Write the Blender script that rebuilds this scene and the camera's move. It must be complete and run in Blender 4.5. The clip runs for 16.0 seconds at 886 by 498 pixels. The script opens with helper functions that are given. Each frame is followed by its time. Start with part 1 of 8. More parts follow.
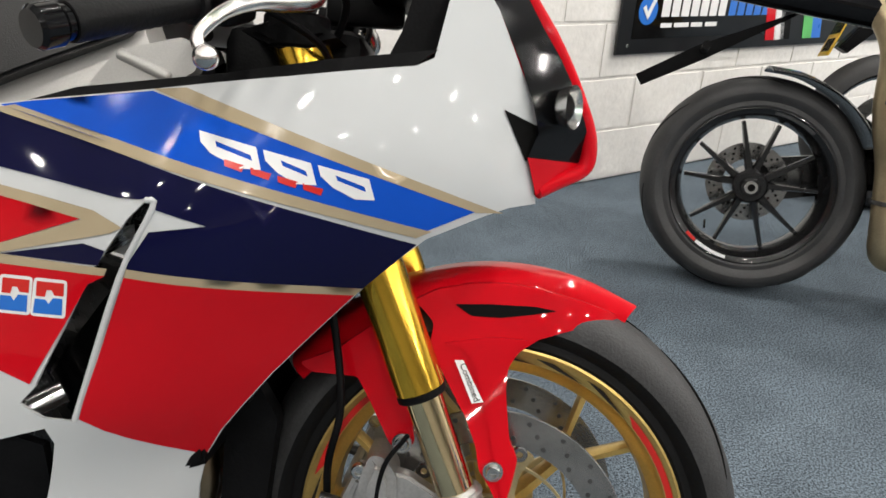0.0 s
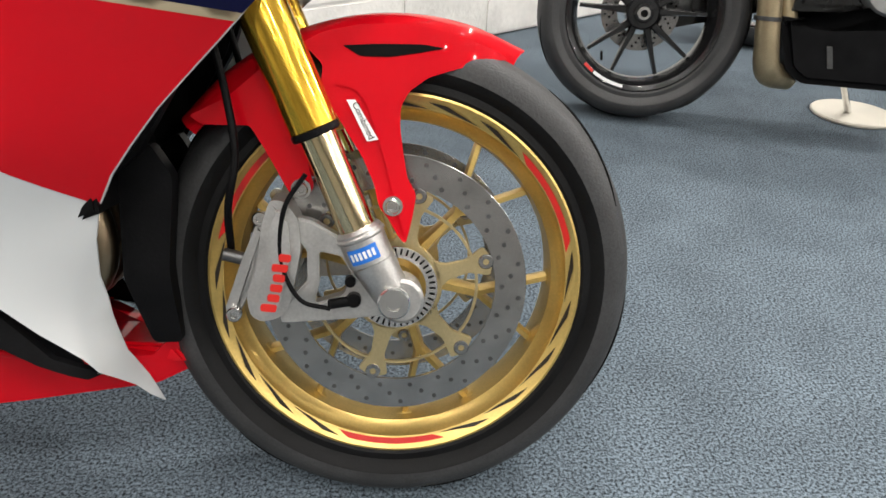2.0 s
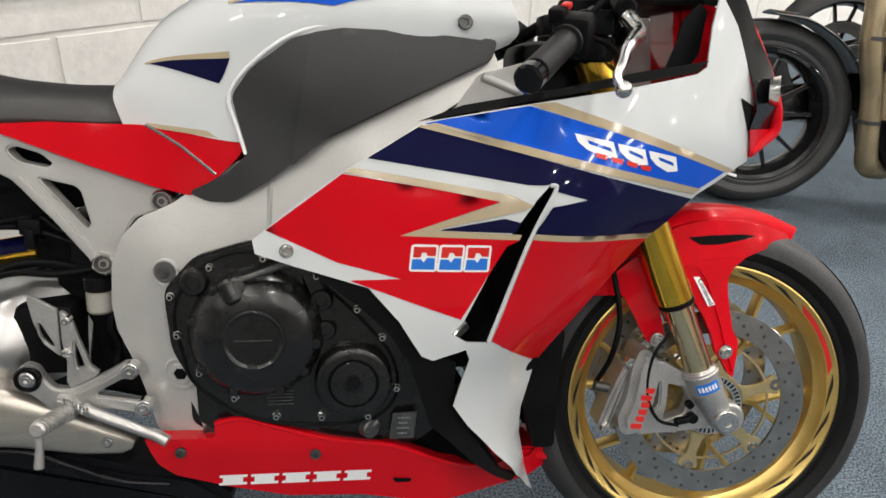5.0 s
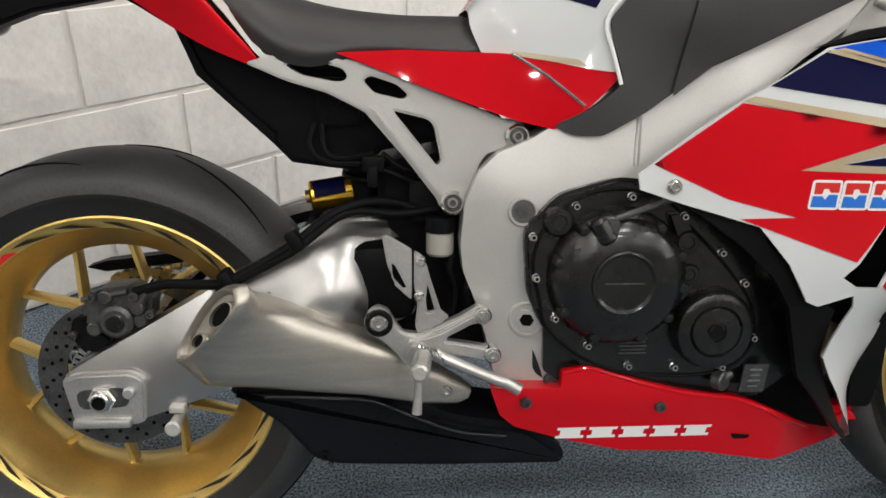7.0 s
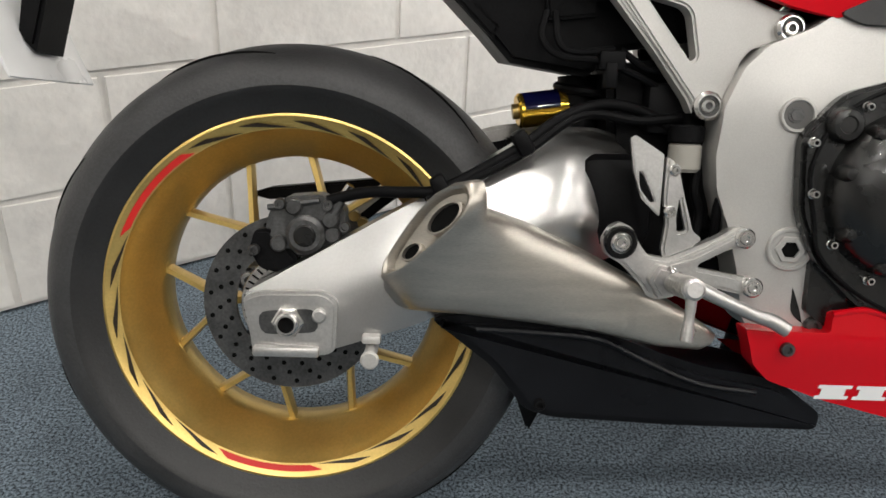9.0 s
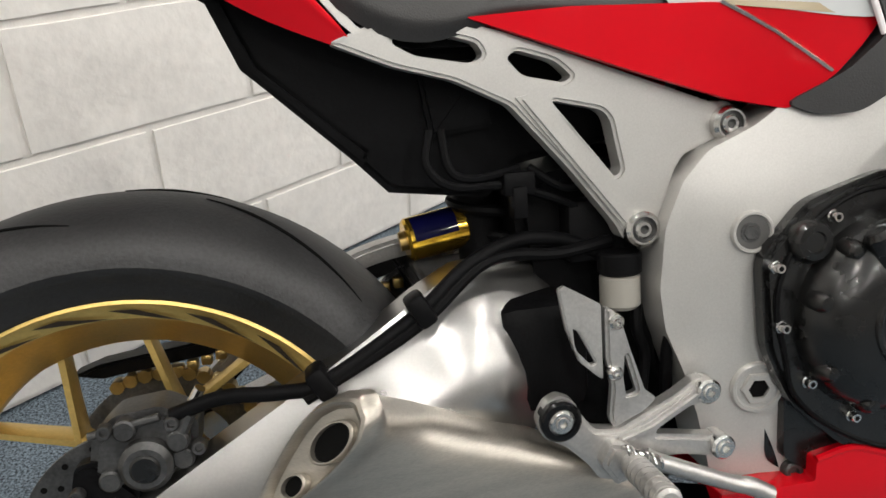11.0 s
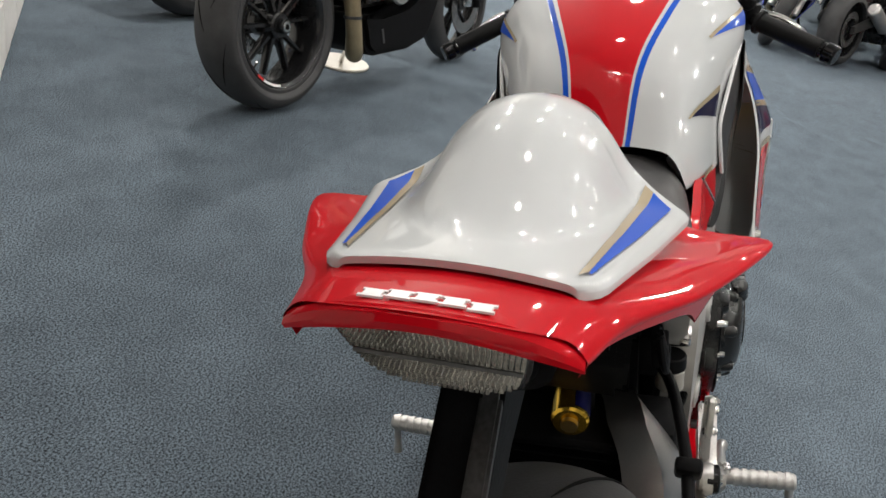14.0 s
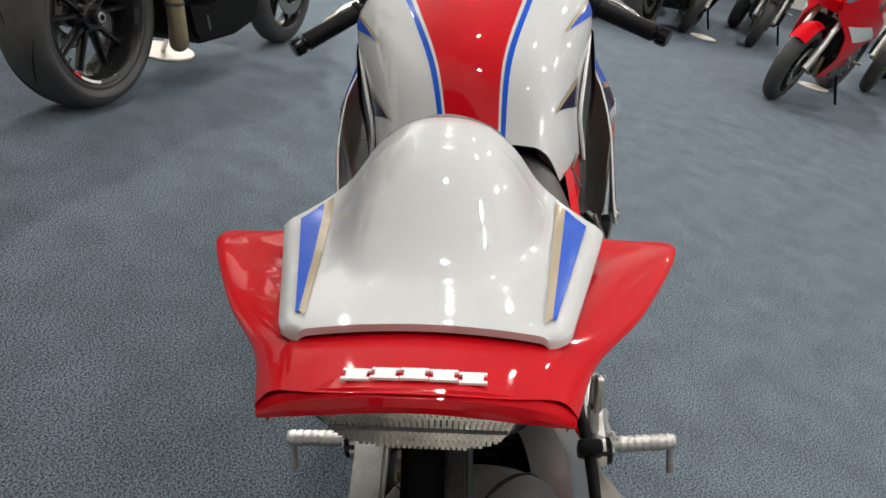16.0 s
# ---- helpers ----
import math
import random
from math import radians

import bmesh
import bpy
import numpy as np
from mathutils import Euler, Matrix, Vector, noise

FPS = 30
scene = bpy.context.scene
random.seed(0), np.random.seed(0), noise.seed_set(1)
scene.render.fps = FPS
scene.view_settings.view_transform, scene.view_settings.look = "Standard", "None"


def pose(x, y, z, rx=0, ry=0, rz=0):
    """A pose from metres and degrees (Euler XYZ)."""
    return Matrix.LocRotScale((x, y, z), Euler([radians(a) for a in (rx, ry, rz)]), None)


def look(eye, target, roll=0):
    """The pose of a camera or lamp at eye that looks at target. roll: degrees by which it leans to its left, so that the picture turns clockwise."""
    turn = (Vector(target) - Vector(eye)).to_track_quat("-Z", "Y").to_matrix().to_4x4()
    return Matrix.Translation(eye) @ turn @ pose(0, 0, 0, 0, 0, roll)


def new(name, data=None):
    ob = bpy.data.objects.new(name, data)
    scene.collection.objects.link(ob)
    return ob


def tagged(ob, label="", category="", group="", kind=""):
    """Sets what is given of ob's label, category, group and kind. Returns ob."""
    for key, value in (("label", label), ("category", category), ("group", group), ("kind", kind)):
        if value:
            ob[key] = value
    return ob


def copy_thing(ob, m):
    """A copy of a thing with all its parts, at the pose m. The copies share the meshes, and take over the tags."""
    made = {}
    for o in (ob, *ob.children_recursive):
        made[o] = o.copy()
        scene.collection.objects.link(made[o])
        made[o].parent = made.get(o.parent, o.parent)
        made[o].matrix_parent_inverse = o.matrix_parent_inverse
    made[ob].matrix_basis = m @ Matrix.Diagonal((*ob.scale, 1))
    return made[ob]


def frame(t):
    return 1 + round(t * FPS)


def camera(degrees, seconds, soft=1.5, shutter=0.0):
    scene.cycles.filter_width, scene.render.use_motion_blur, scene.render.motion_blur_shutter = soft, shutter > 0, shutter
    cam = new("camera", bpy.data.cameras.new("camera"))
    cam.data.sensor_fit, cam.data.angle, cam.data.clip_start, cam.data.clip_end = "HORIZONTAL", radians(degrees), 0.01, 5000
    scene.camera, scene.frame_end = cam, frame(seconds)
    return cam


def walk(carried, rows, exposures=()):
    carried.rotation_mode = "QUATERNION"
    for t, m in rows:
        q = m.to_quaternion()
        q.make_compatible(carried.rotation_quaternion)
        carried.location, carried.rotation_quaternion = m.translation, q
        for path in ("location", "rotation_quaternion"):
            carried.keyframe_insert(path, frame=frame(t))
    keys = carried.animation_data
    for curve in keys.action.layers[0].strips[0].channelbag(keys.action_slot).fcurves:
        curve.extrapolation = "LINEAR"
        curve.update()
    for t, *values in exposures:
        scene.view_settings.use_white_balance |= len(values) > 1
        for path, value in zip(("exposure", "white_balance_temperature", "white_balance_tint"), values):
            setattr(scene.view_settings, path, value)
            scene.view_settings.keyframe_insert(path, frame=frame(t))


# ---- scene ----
cam = camera(60.5, 16.0, soft=1.6)
PATH = [
    (0, (0.621, -0.643, 0.983), (0.629, 1.192, 0.188), 4.0),
    (0.5, (0.647, -0.684, 0.913), (0.741, 1.114, 0.042), 3.8),
    (1, (0.67, -0.73, 0.839), (0.825, 1.035, -0.089), 3.4),
    (1.5, (0.66, -0.743, 0.815), (0.863, 0.993, -0.157), 3.3),
    (2, (0.653, -0.738, 0.815), (0.884, 0.98, -0.183), 3.1),
    (2.5, (0.65, -0.734, 0.817), (0.891, 0.976, -0.191), 2.9),
    (3, (0.637, -0.737, 0.89), (0.884, 0.974, -0.117), 2.8),
    (3.5, (0.507, -0.799, 1.103), (0.757, 0.922, 0.116), 2.4),
    (4, (0.349, -0.893, 1.15), (0.601, 0.839, 0.183), 2.4),
    (4.2, (0.294, -0.914, 1.151), (0.546, 0.823, 0.192), 2.6),
    (6.3, (-0.166, -0.814, 1.054), (0.073, 0.926, 0.099), 2.5),
    (6.5, (-0.21, -0.815, 1.049), (0.017, 0.92, 0.08), 2.4),
    (7, (-0.342, -0.807, 1.031), (-0.16, 0.915, 0.029), 2.0),
    (7.5, (-0.477, -0.784, 0.96), (-0.326, 0.942, -0.04), 2.0),
    (8, (-0.572, -0.754, 0.835), (-0.474, 0.997, -0.126), 2.3),
    (8.2, (-0.591, -0.749, 0.801), (-0.502, 1.017, -0.134), 2.7),
    (10.5, (-0.528, -0.604, 0.823), (-0.324, 1.185, -0.047), 0.6),
    (11, (-0.54, -0.472, 0.882), (-0.173, 1.263, -0.042), -0.9),
    (11.5, (-0.606, -0.344, 0.941), (-0.038, 1.285, -0.071), -3.0),
    (12, (-0.676, -0.228, 1.078), (0.004, 1.165, 0.068), -6.5),
    (12.5, (-0.764, -0.156, 1.215), (0.017, 1.23, 0.003), -9.4),
    (13, (-0.988, -0.027, 1.238), (0.123, 1.068, -0.014), -1.5),
    (13.5, (-1.136, 0.152, 1.155), (0.382, 0.797, 0.023), 9),
    (14, (-1.149, 0.298, 1.089), (0.589, 0.565, 0.136), 13.7),
    (14.5, (-1.161, 0.331, 1.023), (0.72, 0.357, 0.343), 14.6),
    (15, (-1.149, 0.345, 0.978), (0.775, 0.267, 0.438), 15.8),
    (15.5, (-1.151, 0.362, 0.991), (0.748, 0.244, 0.373), 16),
    (16, (-1.133, 0.367, 1.109), (0.636, 0.212, 0.188), 14.7),
]
walk(cam, [(t, look(eye, target, roll)) for t, eye, target, roll in PATH],
     exposures=[(0, -0.1), (1, 0.15), (1.5, 0.3), (2.5, 0.24), (3.5, 0.10), (7, 0.0), (8.2, 0.1), (10.5, 0.08), (11.5, 0.25), (12, -0.05), (12.5, -0.32), (13.5, -0.25), (14, -0.22), (14.5, -0.15), (15, 0.17), (15.5, 0.1), (16, -0.18)])

# ---- light ----
LAMP_WATTS = 24.0
world = bpy.data.worlds.new("world")
scene.world = world
world.use_nodes = True
world.node_tree.nodes["Background"].inputs[0].default_value = (0.75, 0.85, 1.0, 1)
world.node_tree.nodes["Background"].inputs[1].default_value = 0.06
# ---- materials ----
def material(name, color, rough=0.5, metal=0.0, vary=0.12, scale=8.0, grain=0.0, grain_scale=300.0, contrast=0.2, coat=0.0, bump=0.0,
             spec=0.5, second=None, stretch=(1, 1, 1), island=0.0, rough_vary=0.08, coat_rough=0.045, detail=3.0, fuzz=0.5):
    """A principled material with broad and fine variation in colour, gloss and relief."""
    m = bpy.data.materials.new(name)
    m.use_nodes = True
    nt = m.node_tree
    b = nt.nodes["Principled BSDF"]
    b.inputs["Metallic"].default_value = metal
    b.inputs["Coat Weight"].default_value = coat
    b.inputs["Coat Roughness"].default_value = coat_rough
    b.inputs["Specular IOR Level"].default_value = spec
    co = nt.nodes.new("ShaderNodeTexCoord")
    mp = nt.nodes.new("ShaderNodeMapping")
    mp.inputs["Scale"].default_value = stretch
    nt.links.new(co.outputs["Object"], mp.inputs["Vector"])
    broad = nt.nodes.new("ShaderNodeTexNoise")
    broad.inputs["Scale"].default_value = scale
    broad.inputs["Detail"].default_value = 5
    nt.links.new(mp.outputs[0], broad.inputs["Vector"])
    fine = nt.nodes.new("ShaderNodeTexNoise")
    fine.inputs["Scale"].default_value = grain_scale
    fine.inputs["Detail"].default_value = detail
    fine.inputs["Roughness"].default_value = fuzz
    nt.links.new(mp.outputs[0], fine.inputs["Vector"])
    ramp = nt.nodes.new("ShaderNodeValToRGB")
    dark = tuple(c * (1 - vary) for c in color)
    light = tuple(min(1.0, c * (1 + vary)) for c in (second or color))
    ramp.color_ramp.elements[0].position, ramp.color_ramp.elements[1].position = 0.32, 0.68
    ramp.color_ramp.elements[0].color, ramp.color_ramp.elements[1].color = (*dark, 1), (*light, 1)
    nt.links.new(broad.outputs["Fac"], ramp.inputs["Fac"])
    out = ramp.outputs["Color"]
    if grain:
        g = nt.nodes.new("ShaderNodeMapRange")
        g.inputs["From Min"].default_value, g.inputs["From Max"].default_value = 0.5 - contrast, 0.5 + contrast
        g.inputs["To Min"].default_value, g.inputs["To Max"].default_value = 1 - grain, 1 + grain
        nt.links.new(fine.outputs["Fac"], g.inputs["Value"])
        mul = nt.nodes.new("ShaderNodeVectorMath")
        mul.operation = "SCALE"
        nt.links.new(out, mul.inputs[0])
        nt.links.new(g.outputs[0], mul.inputs["Scale"])
        out = mul.outputs[0]
    if island:
        info = nt.nodes.new("ShaderNodeObjectInfo")
        r = nt.nodes.new("ShaderNodeMapRange")
        r.inputs["To Min"].default_value, r.inputs["To Max"].default_value = 1 - island, 1 + island
        nt.links.new(info.outputs["Random"], r.inputs["Value"])
        mul = nt.nodes.new("ShaderNodeVectorMath")
        mul.operation = "SCALE"
        nt.links.new(out, mul.inputs[0])
        nt.links.new(r.outputs[0], mul.inputs["Scale"])
        out = mul.outputs[0]
    nt.links.new(out, b.inputs["Base Color"])
    rr = nt.nodes.new("ShaderNodeMapRange")
    rr.inputs["To Min"].default_value, rr.inputs["To Max"].default_value = max(0.02, rough - rough_vary), min(1, rough + rough_vary)
    nt.links.new(broad.outputs["Fac"], rr.inputs["Value"])
    nt.links.new(rr.outputs[0], b.inputs["Roughness"])
    if bump:
        bp = nt.nodes.new("ShaderNodeBump")
        bp.inputs["Strength"].default_value = bump
        bp.inputs["Distance"].default_value = 0.002
        nt.links.new(fine.outputs["Fac"], bp.inputs["Height"])
        nt.links.new(bp.outputs[0], b.inputs["Normal"])
    return m


def glass(name, color, rough=0.05, alpha=1.0):
    m = bpy.data.materials.new(name)
    m.use_nodes = True
    b = m.node_tree.nodes["Principled BSDF"]
    b.inputs["Base Color"].default_value = (*color, 1)
    b.inputs["Roughness"].default_value = rough
    b.inputs["Transmission Weight"].default_value = alpha
    b.inputs["IOR"].default_value = 1.3
    return m


def glow(name, color, strength):
    m = bpy.data.materials.new(name)
    m.use_nodes = True
    b = m.node_tree.nodes["Principled BSDF"]
    b.inputs["Base Color"].default_value = (*color, 1)
    b.inputs["Emission Color"].default_value = (*color, 1)
    b.inputs["Emission Strength"].default_value = strength
    return m


WHITE = material("white_paint", (0.595, 0.61, 0.615), 0.5, vary=0.03, scale=4, coat=0.8, spec=0.08, rough_vary=0.03, coat_rough=0.03)
RED = material("red_paint", (0.56, 0.002, 0.009), 0.5, vary=0.08, scale=4, coat=0.6, spec=0.03, rough_vary=0.03, coat_rough=0.03)
BLUE = material("blue_paint", (0.004, 0.080, 0.54), 0.5, vary=0.08, scale=5, coat=0.5, spec=0.05, rough_vary=0.03, coat_rough=0.12)
NAVY = material("navy_paint", (0.0028, 0.003, 0.032), 0.5, vary=0.1, scale=5, coat=0.42, spec=0.04, rough_vary=0.03, coat_rough=0.05)
BEIGE = material("beige_stripe", (0.42, 0.34, 0.22), 0.2, vary=0.06, coat=0.4)
BLACK = material("black_plastic", (0.005, 0.005, 0.0055), 0.45, vary=0.25, scale=20, grain=0.15, bump=0.15, spec=0.07)
GLOSSBLACK = material("gloss_black", (0.004, 0.004, 0.0045), 0.14, vary=0.2, coat=0.2, spec=0.2)
CASE = material("engine_black", (0.0045, 0.0045, 0.0045), 0.27, vary=0.25, scale=25, grain=0.2, bump=0.1, spec=0.45, coat=0.3, coat_rough=0.12)
RUBBER = material("tyre_rubber", (0.007, 0.007, 0.0074), 0.5, vary=0.2, scale=12, grain=0.15, bump=0.25, spec=0.15)
TREAD = material("tyre_tread", (0.033, 0.033, 0.034), 0.60, vary=0.2, scale=14, grain=0.2, bump=0.3, spec=0.42)
NEWTREAD = material("rear_tyre_tread", (0.034, 0.034, 0.035), 0.52, vary=0.25, scale=9, grain=0.2, bump=0.3, spec=0.5)
REARWALL = material("rear_tyre_sidewall", (0.017, 0.017, 0.0175), 0.42, vary=0.25, scale=9, grain=0.15, bump=0.2, spec=0.4)
PADGREY = material("pad_plastic", (0.020, 0.020, 0.021), 0.42, vary=0.15, scale=10, grain=0.12, grain_scale=600, bump=0.15, spec=0.45)
GROOVE = material("tyre_groove", (0.004, 0.004, 0.004), 0.8, spec=0.08)
GOLD = material("gold_rim", (0.72, 0.51, 0.17), 0.36, metal=0.85, vary=0.10, scale=14, grain=0.06, bump=0.05)
CARRIER = material("pale_gold_carrier", (0.62, 0.50, 0.27), 0.3, metal=0.85, vary=0.1, scale=18, grain=0.06)
GOLDTUBE = material("gold_tube", (0.85, 0.52, 0.06), 0.16, metal=0.95, vary=0.1, scale=20)
CHROMEGOLD = material("gold_slider", (0.80, 0.66, 0.40), 0.07, metal=1.0, vary=0.05)
SILVER = material("silver_frame", (0.49, 0.48, 0.46), 0.36, metal=0.35, vary=0.05, scale=12, grain=0.05, grain_scale=600, bump=0.04)
ALLOY = material("cast_alloy", (0.50, 0.49, 0.475), 0.36, metal=0.8, vary=0.1, scale=25, grain=0.08, bump=0.1)
BRUSHED = material("brushed_alloy", (0.42, 0.415, 0.405), 0.28, metal=1.0, vary=0.12, scale=5, grain=0.03, grain_scale=400, bump=0.03, rough_vary=0.08)
TITAN = material("brushed_titanium", (0.46, 0.43, 0.38), 0.34, metal=0.85, vary=0.1, scale=10, grain=0.1, grain_scale=220, stretch=(1, 1, 8), bump=0.05)
STEEL = material("bright_steel", (0.66, 0.65, 0.63), 0.2, metal=1.0, vary=0.1, scale=30)
DISC = material("brake_disc", (0.34, 0.335, 0.325), 0.24, metal=0.92, vary=0.12, scale=30, grain=0.1, grain_scale=500)
DARKMETAL = material("dark_metal", (0.10, 0.10, 0.10), 0.4, metal=0.8, vary=0.25, scale=30, grain=0.2)
SEATVINYL = material("seat_vinyl", (0.021, 0.020, 0.020), 0.46, vary=0.15, scale=8, grain=0.12, grain_scale=700, bump=0.2, spec=0.5)
RIMRED = material("red_decal", (0.60, 0.02, 0.015), 0.3, vary=0.05)
RIMBLACK = material("rim_decal_black", (0.020, 0.013, 0.006), 0.3, vary=0.1)
LETTER = material("white_decal", (0.80, 0.80, 0.80), 0.3, vary=0.03)
LOGOBLUE = material("blue_decal", (0.02, 0.16, 0.60), 0.3, vary=0.05)
LENS = glass("clear_lens", (0.9, 0.9, 0.88), 0.08)
SMOKE = glass("smoke_lens", (0.62, 0.62, 0.64), 0.05)
FLUID = material("fluid_plastic", (0.34, 0.325, 0.29), 0.3, vary=0.1)
# silver with the shade of a recessed frame boss put into its colour
WELL = material("shaded_casting", (0.10, 0.098, 0.095), 0.5, metal=0.4, vary=0.2, scale=30)
SHIELD = material("satin_black_shield", (0.005, 0.0055, 0.007), 0.3, vary=0.2, scale=10, spec=0.16)
COPPER = material("gold_chain", (0.45, 0.32, 0.12), 0.35, metal=0.9, vary=0.2, scale=40)
WARMSTEEL = material("heated_steel", (0.26, 0.20, 0.13), 0.32, metal=1.0, vary=0.2, scale=12)
MIRROR = material("mirror_glass", (0.75, 0.75, 0.75), 0.03, metal=1.0, vary=0.02)


# ---- mesh helpers ----
def finish(name, bm, mat, parent=None, label="", angle=35):
    bmesh.ops.recalc_face_normals(bm, faces=bm.faces)
    me = bpy.data.meshes.new(name)
    bm.to_mesh(me)
    bm.free()
    for p in me.polygons:
        p.use_smooth = True
    me.set_sharp_from_angle(angle=radians(angle))
    for one in (mat if isinstance(mat, (list, tuple)) else (mat,)):
        me.materials.append(one)
    ob = new(name, me)
    if parent is not None:
        ob.parent = parent
    if label:
        ob["label"] = label
    return ob


def part(name, bm, mat, parent, label="", angle=35):
    return finish(name, bm, mat, parent, label, angle)


def holder(name, m=None, parent=None):
    ob = new(name)
    ob.empty_display_size = 0.1
    if m is not None:
        ob.matrix_basis = m
    if parent is not None:
        ob.parent = parent
    return ob


def join(*bms):
    out = bms[0]
    for b in bms[1:]:
        me = bpy.data.meshes.new("tmp")
        b.to_mesh(me)
        b.free()
        out.from_mesh(me)
        bpy.data.meshes.remove(me)
    return out


def moved(bm, m):
    bmesh.ops.transform(bm, matrix=m, verts=bm.verts)
    return bm


def mirrored(bm):
    c = bm.copy()
    for v in c.verts:
        v.co.y = -v.co.y
    bmesh.ops.reverse_faces(c, faces=c.faces)
    return c


def box(sx, sy, sz, bevel=0.0, at=(0, 0, 0)):
    bm = bmesh.new()
    bmesh.ops.create_cube(bm, size=1)
    for v in bm.verts:
        v.co = Vector((v.co.x * sx + at[0], v.co.y * sy + at[1], v.co.z * sz + at[2]))
    if bevel:
        bmesh.ops.bevel(bm, geom=bm.edges, offset=bevel, segments=2, affect="EDGES", profile=0.5)
    return bm


def lathe(profile, seg=48, closed=False):
    """Turn (radius, y) pairs round the Y axis."""
    bm = bmesh.new()
    rings = []
    for r, y in profile:
        if r < 1e-6:
            rings.append([bm.verts.new((0, y, 0))])
        else:
            rings.append([bm.verts.new((r * math.cos(2 * math.pi * i / seg), y, r * math.sin(2 * math.pi * i / seg))) for i in range(seg)])
    pairs = list(zip(rings, rings[1:])) + ([(rings[-1], rings[0])] if closed else [])
    for a, b in pairs:
        for i in range(seg):
            j = (i + 1) % seg
            if len(a) == 1 and len(b) == 1:
                continue
            if len(a) == 1:
                bm.faces.new((a[0], b[i], b[j]))
            elif len(b) == 1:
                bm.faces.new((a[i], a[j], b[0]))
            else:
                bm.faces.new((a[i], a[j], b[j], b[i]))
    return bm


def disc_y(r, y0, y1, seg=24, bevel=0.0, hole=0.0):
    """A cylinder (or ring) along Y."""
    b = min(bevel, abs(y1 - y0) / 2, r / 3)
    if hole:
        return lathe([(hole, y0), (r - b, y0), (r, y0 + b), (r, y1 - b), (r - b, y1), (hole, y1)], seg, closed=True)
    return lathe([(0, y0), (r - b, y0), (r, y0 + b), (r, y1 - b), (r - b, y1), (0, y1)], seg)


def rod(a, b, r, seg=14, r2=None, bevel=0.0):
    """A round bar from a to b."""
    a, b = Vector(a), Vector(b)
    d = (b - a).length
    bm = disc_y(r, 0, d, seg, bevel) if r2 is None else lathe([(0, 0), (r, 0), (r2, d), (0, d)], seg)
    q = Vector((0, 1, 0)).rotation_difference(b - a)
    return moved(bm, Matrix.Translation(a) @ q.to_matrix().to_4x4())


def curve_points(pts, n=6):
    """A smooth line through pts."""
    p = [Vector(q) for q in pts]
    p = [p[0] * 2 - p[1]] + p + [p[-1] * 2 - p[-2]]
    out = []
    for i in range(1, len(p) - 2):
        for k in range(n):
            t = k / n
            out.append(0.5 * ((2 * p[i]) + (p[i + 1] - p[i - 1]) * t + (2 * p[i - 1] - 5 * p[i] + 4 * p[i + 1] - p[i + 2]) * t * t
                              + (3 * p[i] - p[i - 1] - 3 * p[i + 1] + p[i + 2]) * t ** 3))
    return out + [p[-2]]


def tube(pts, r, seg=10, smooth=6):
    """A hose or bent bar through pts; r may be a list, one radius a point."""
    line = curve_points(pts, smooth) if smooth else [Vector(q) for q in pts]
    n = len(line)
    radii = [r] * n if not isinstance(r, (list, tuple)) else [float(np.interp(i / (n - 1) * (len(r) - 1), range(len(r)), r)) for i in range(n)]
    bm = bmesh.new()
    rings, side = [], None
    for i, c in enumerate(line):
        d = (line[min(i + 1, n - 1)] - line[max(i - 1, 0)]).normalized()
        if side is None:
            side = d.orthogonal().normalized()
        side = (side - d * side.dot(d)).normalized()
        up = d.cross(side)
        rings.append([bm.verts.new(c + (side * math.cos(2 * math.pi * k / seg) + up * math.sin(2 * math.pi * k / seg)) * radii[i]) for k in range(seg)])
    for a, b in zip(rings, rings[1:]):
        for k in range(seg):
            bm.faces.new((a[k], a[(k + 1) % seg], b[(k + 1) % seg], b[k]))
    bm.faces.new(rings[0][::-1])
    bm.faces.new(rings[-1])
    return bm


def rounded(outline, r):
    """The outline with each corner rounded by about r."""
    if r <= 0:
        return list(outline)
    out, n = [], len(outline)
    for i in range(n):
        a, b, c = (Vector(outline[k % n]) for k in (i - 1, i, i + 1))
        u, v = a - b, c - b
        k = min(r, u.length * 0.45, v.length * 0.45)
        p, q = b + u.normalized() * k, b + v.normalized() * k
        for t in (0, 0.33, 0.67, 1):
            w = p * (1 - t) ** 2 + b * 2 * t * (1 - t) + q * t * t
            out.append((w.x, w.y))
    return out


def inside(p, poly):
    x, y, hit = p[0], p[1], False
    for (x0, y0), (x1, y1) in zip(poly, poly[1:] + poly[:1]):
        if (y0 > y) != (y1 > y) and x < (x1 - x0) * (y - y0) / (y1 - y0) + x0:
            hit = not hit
    return hit


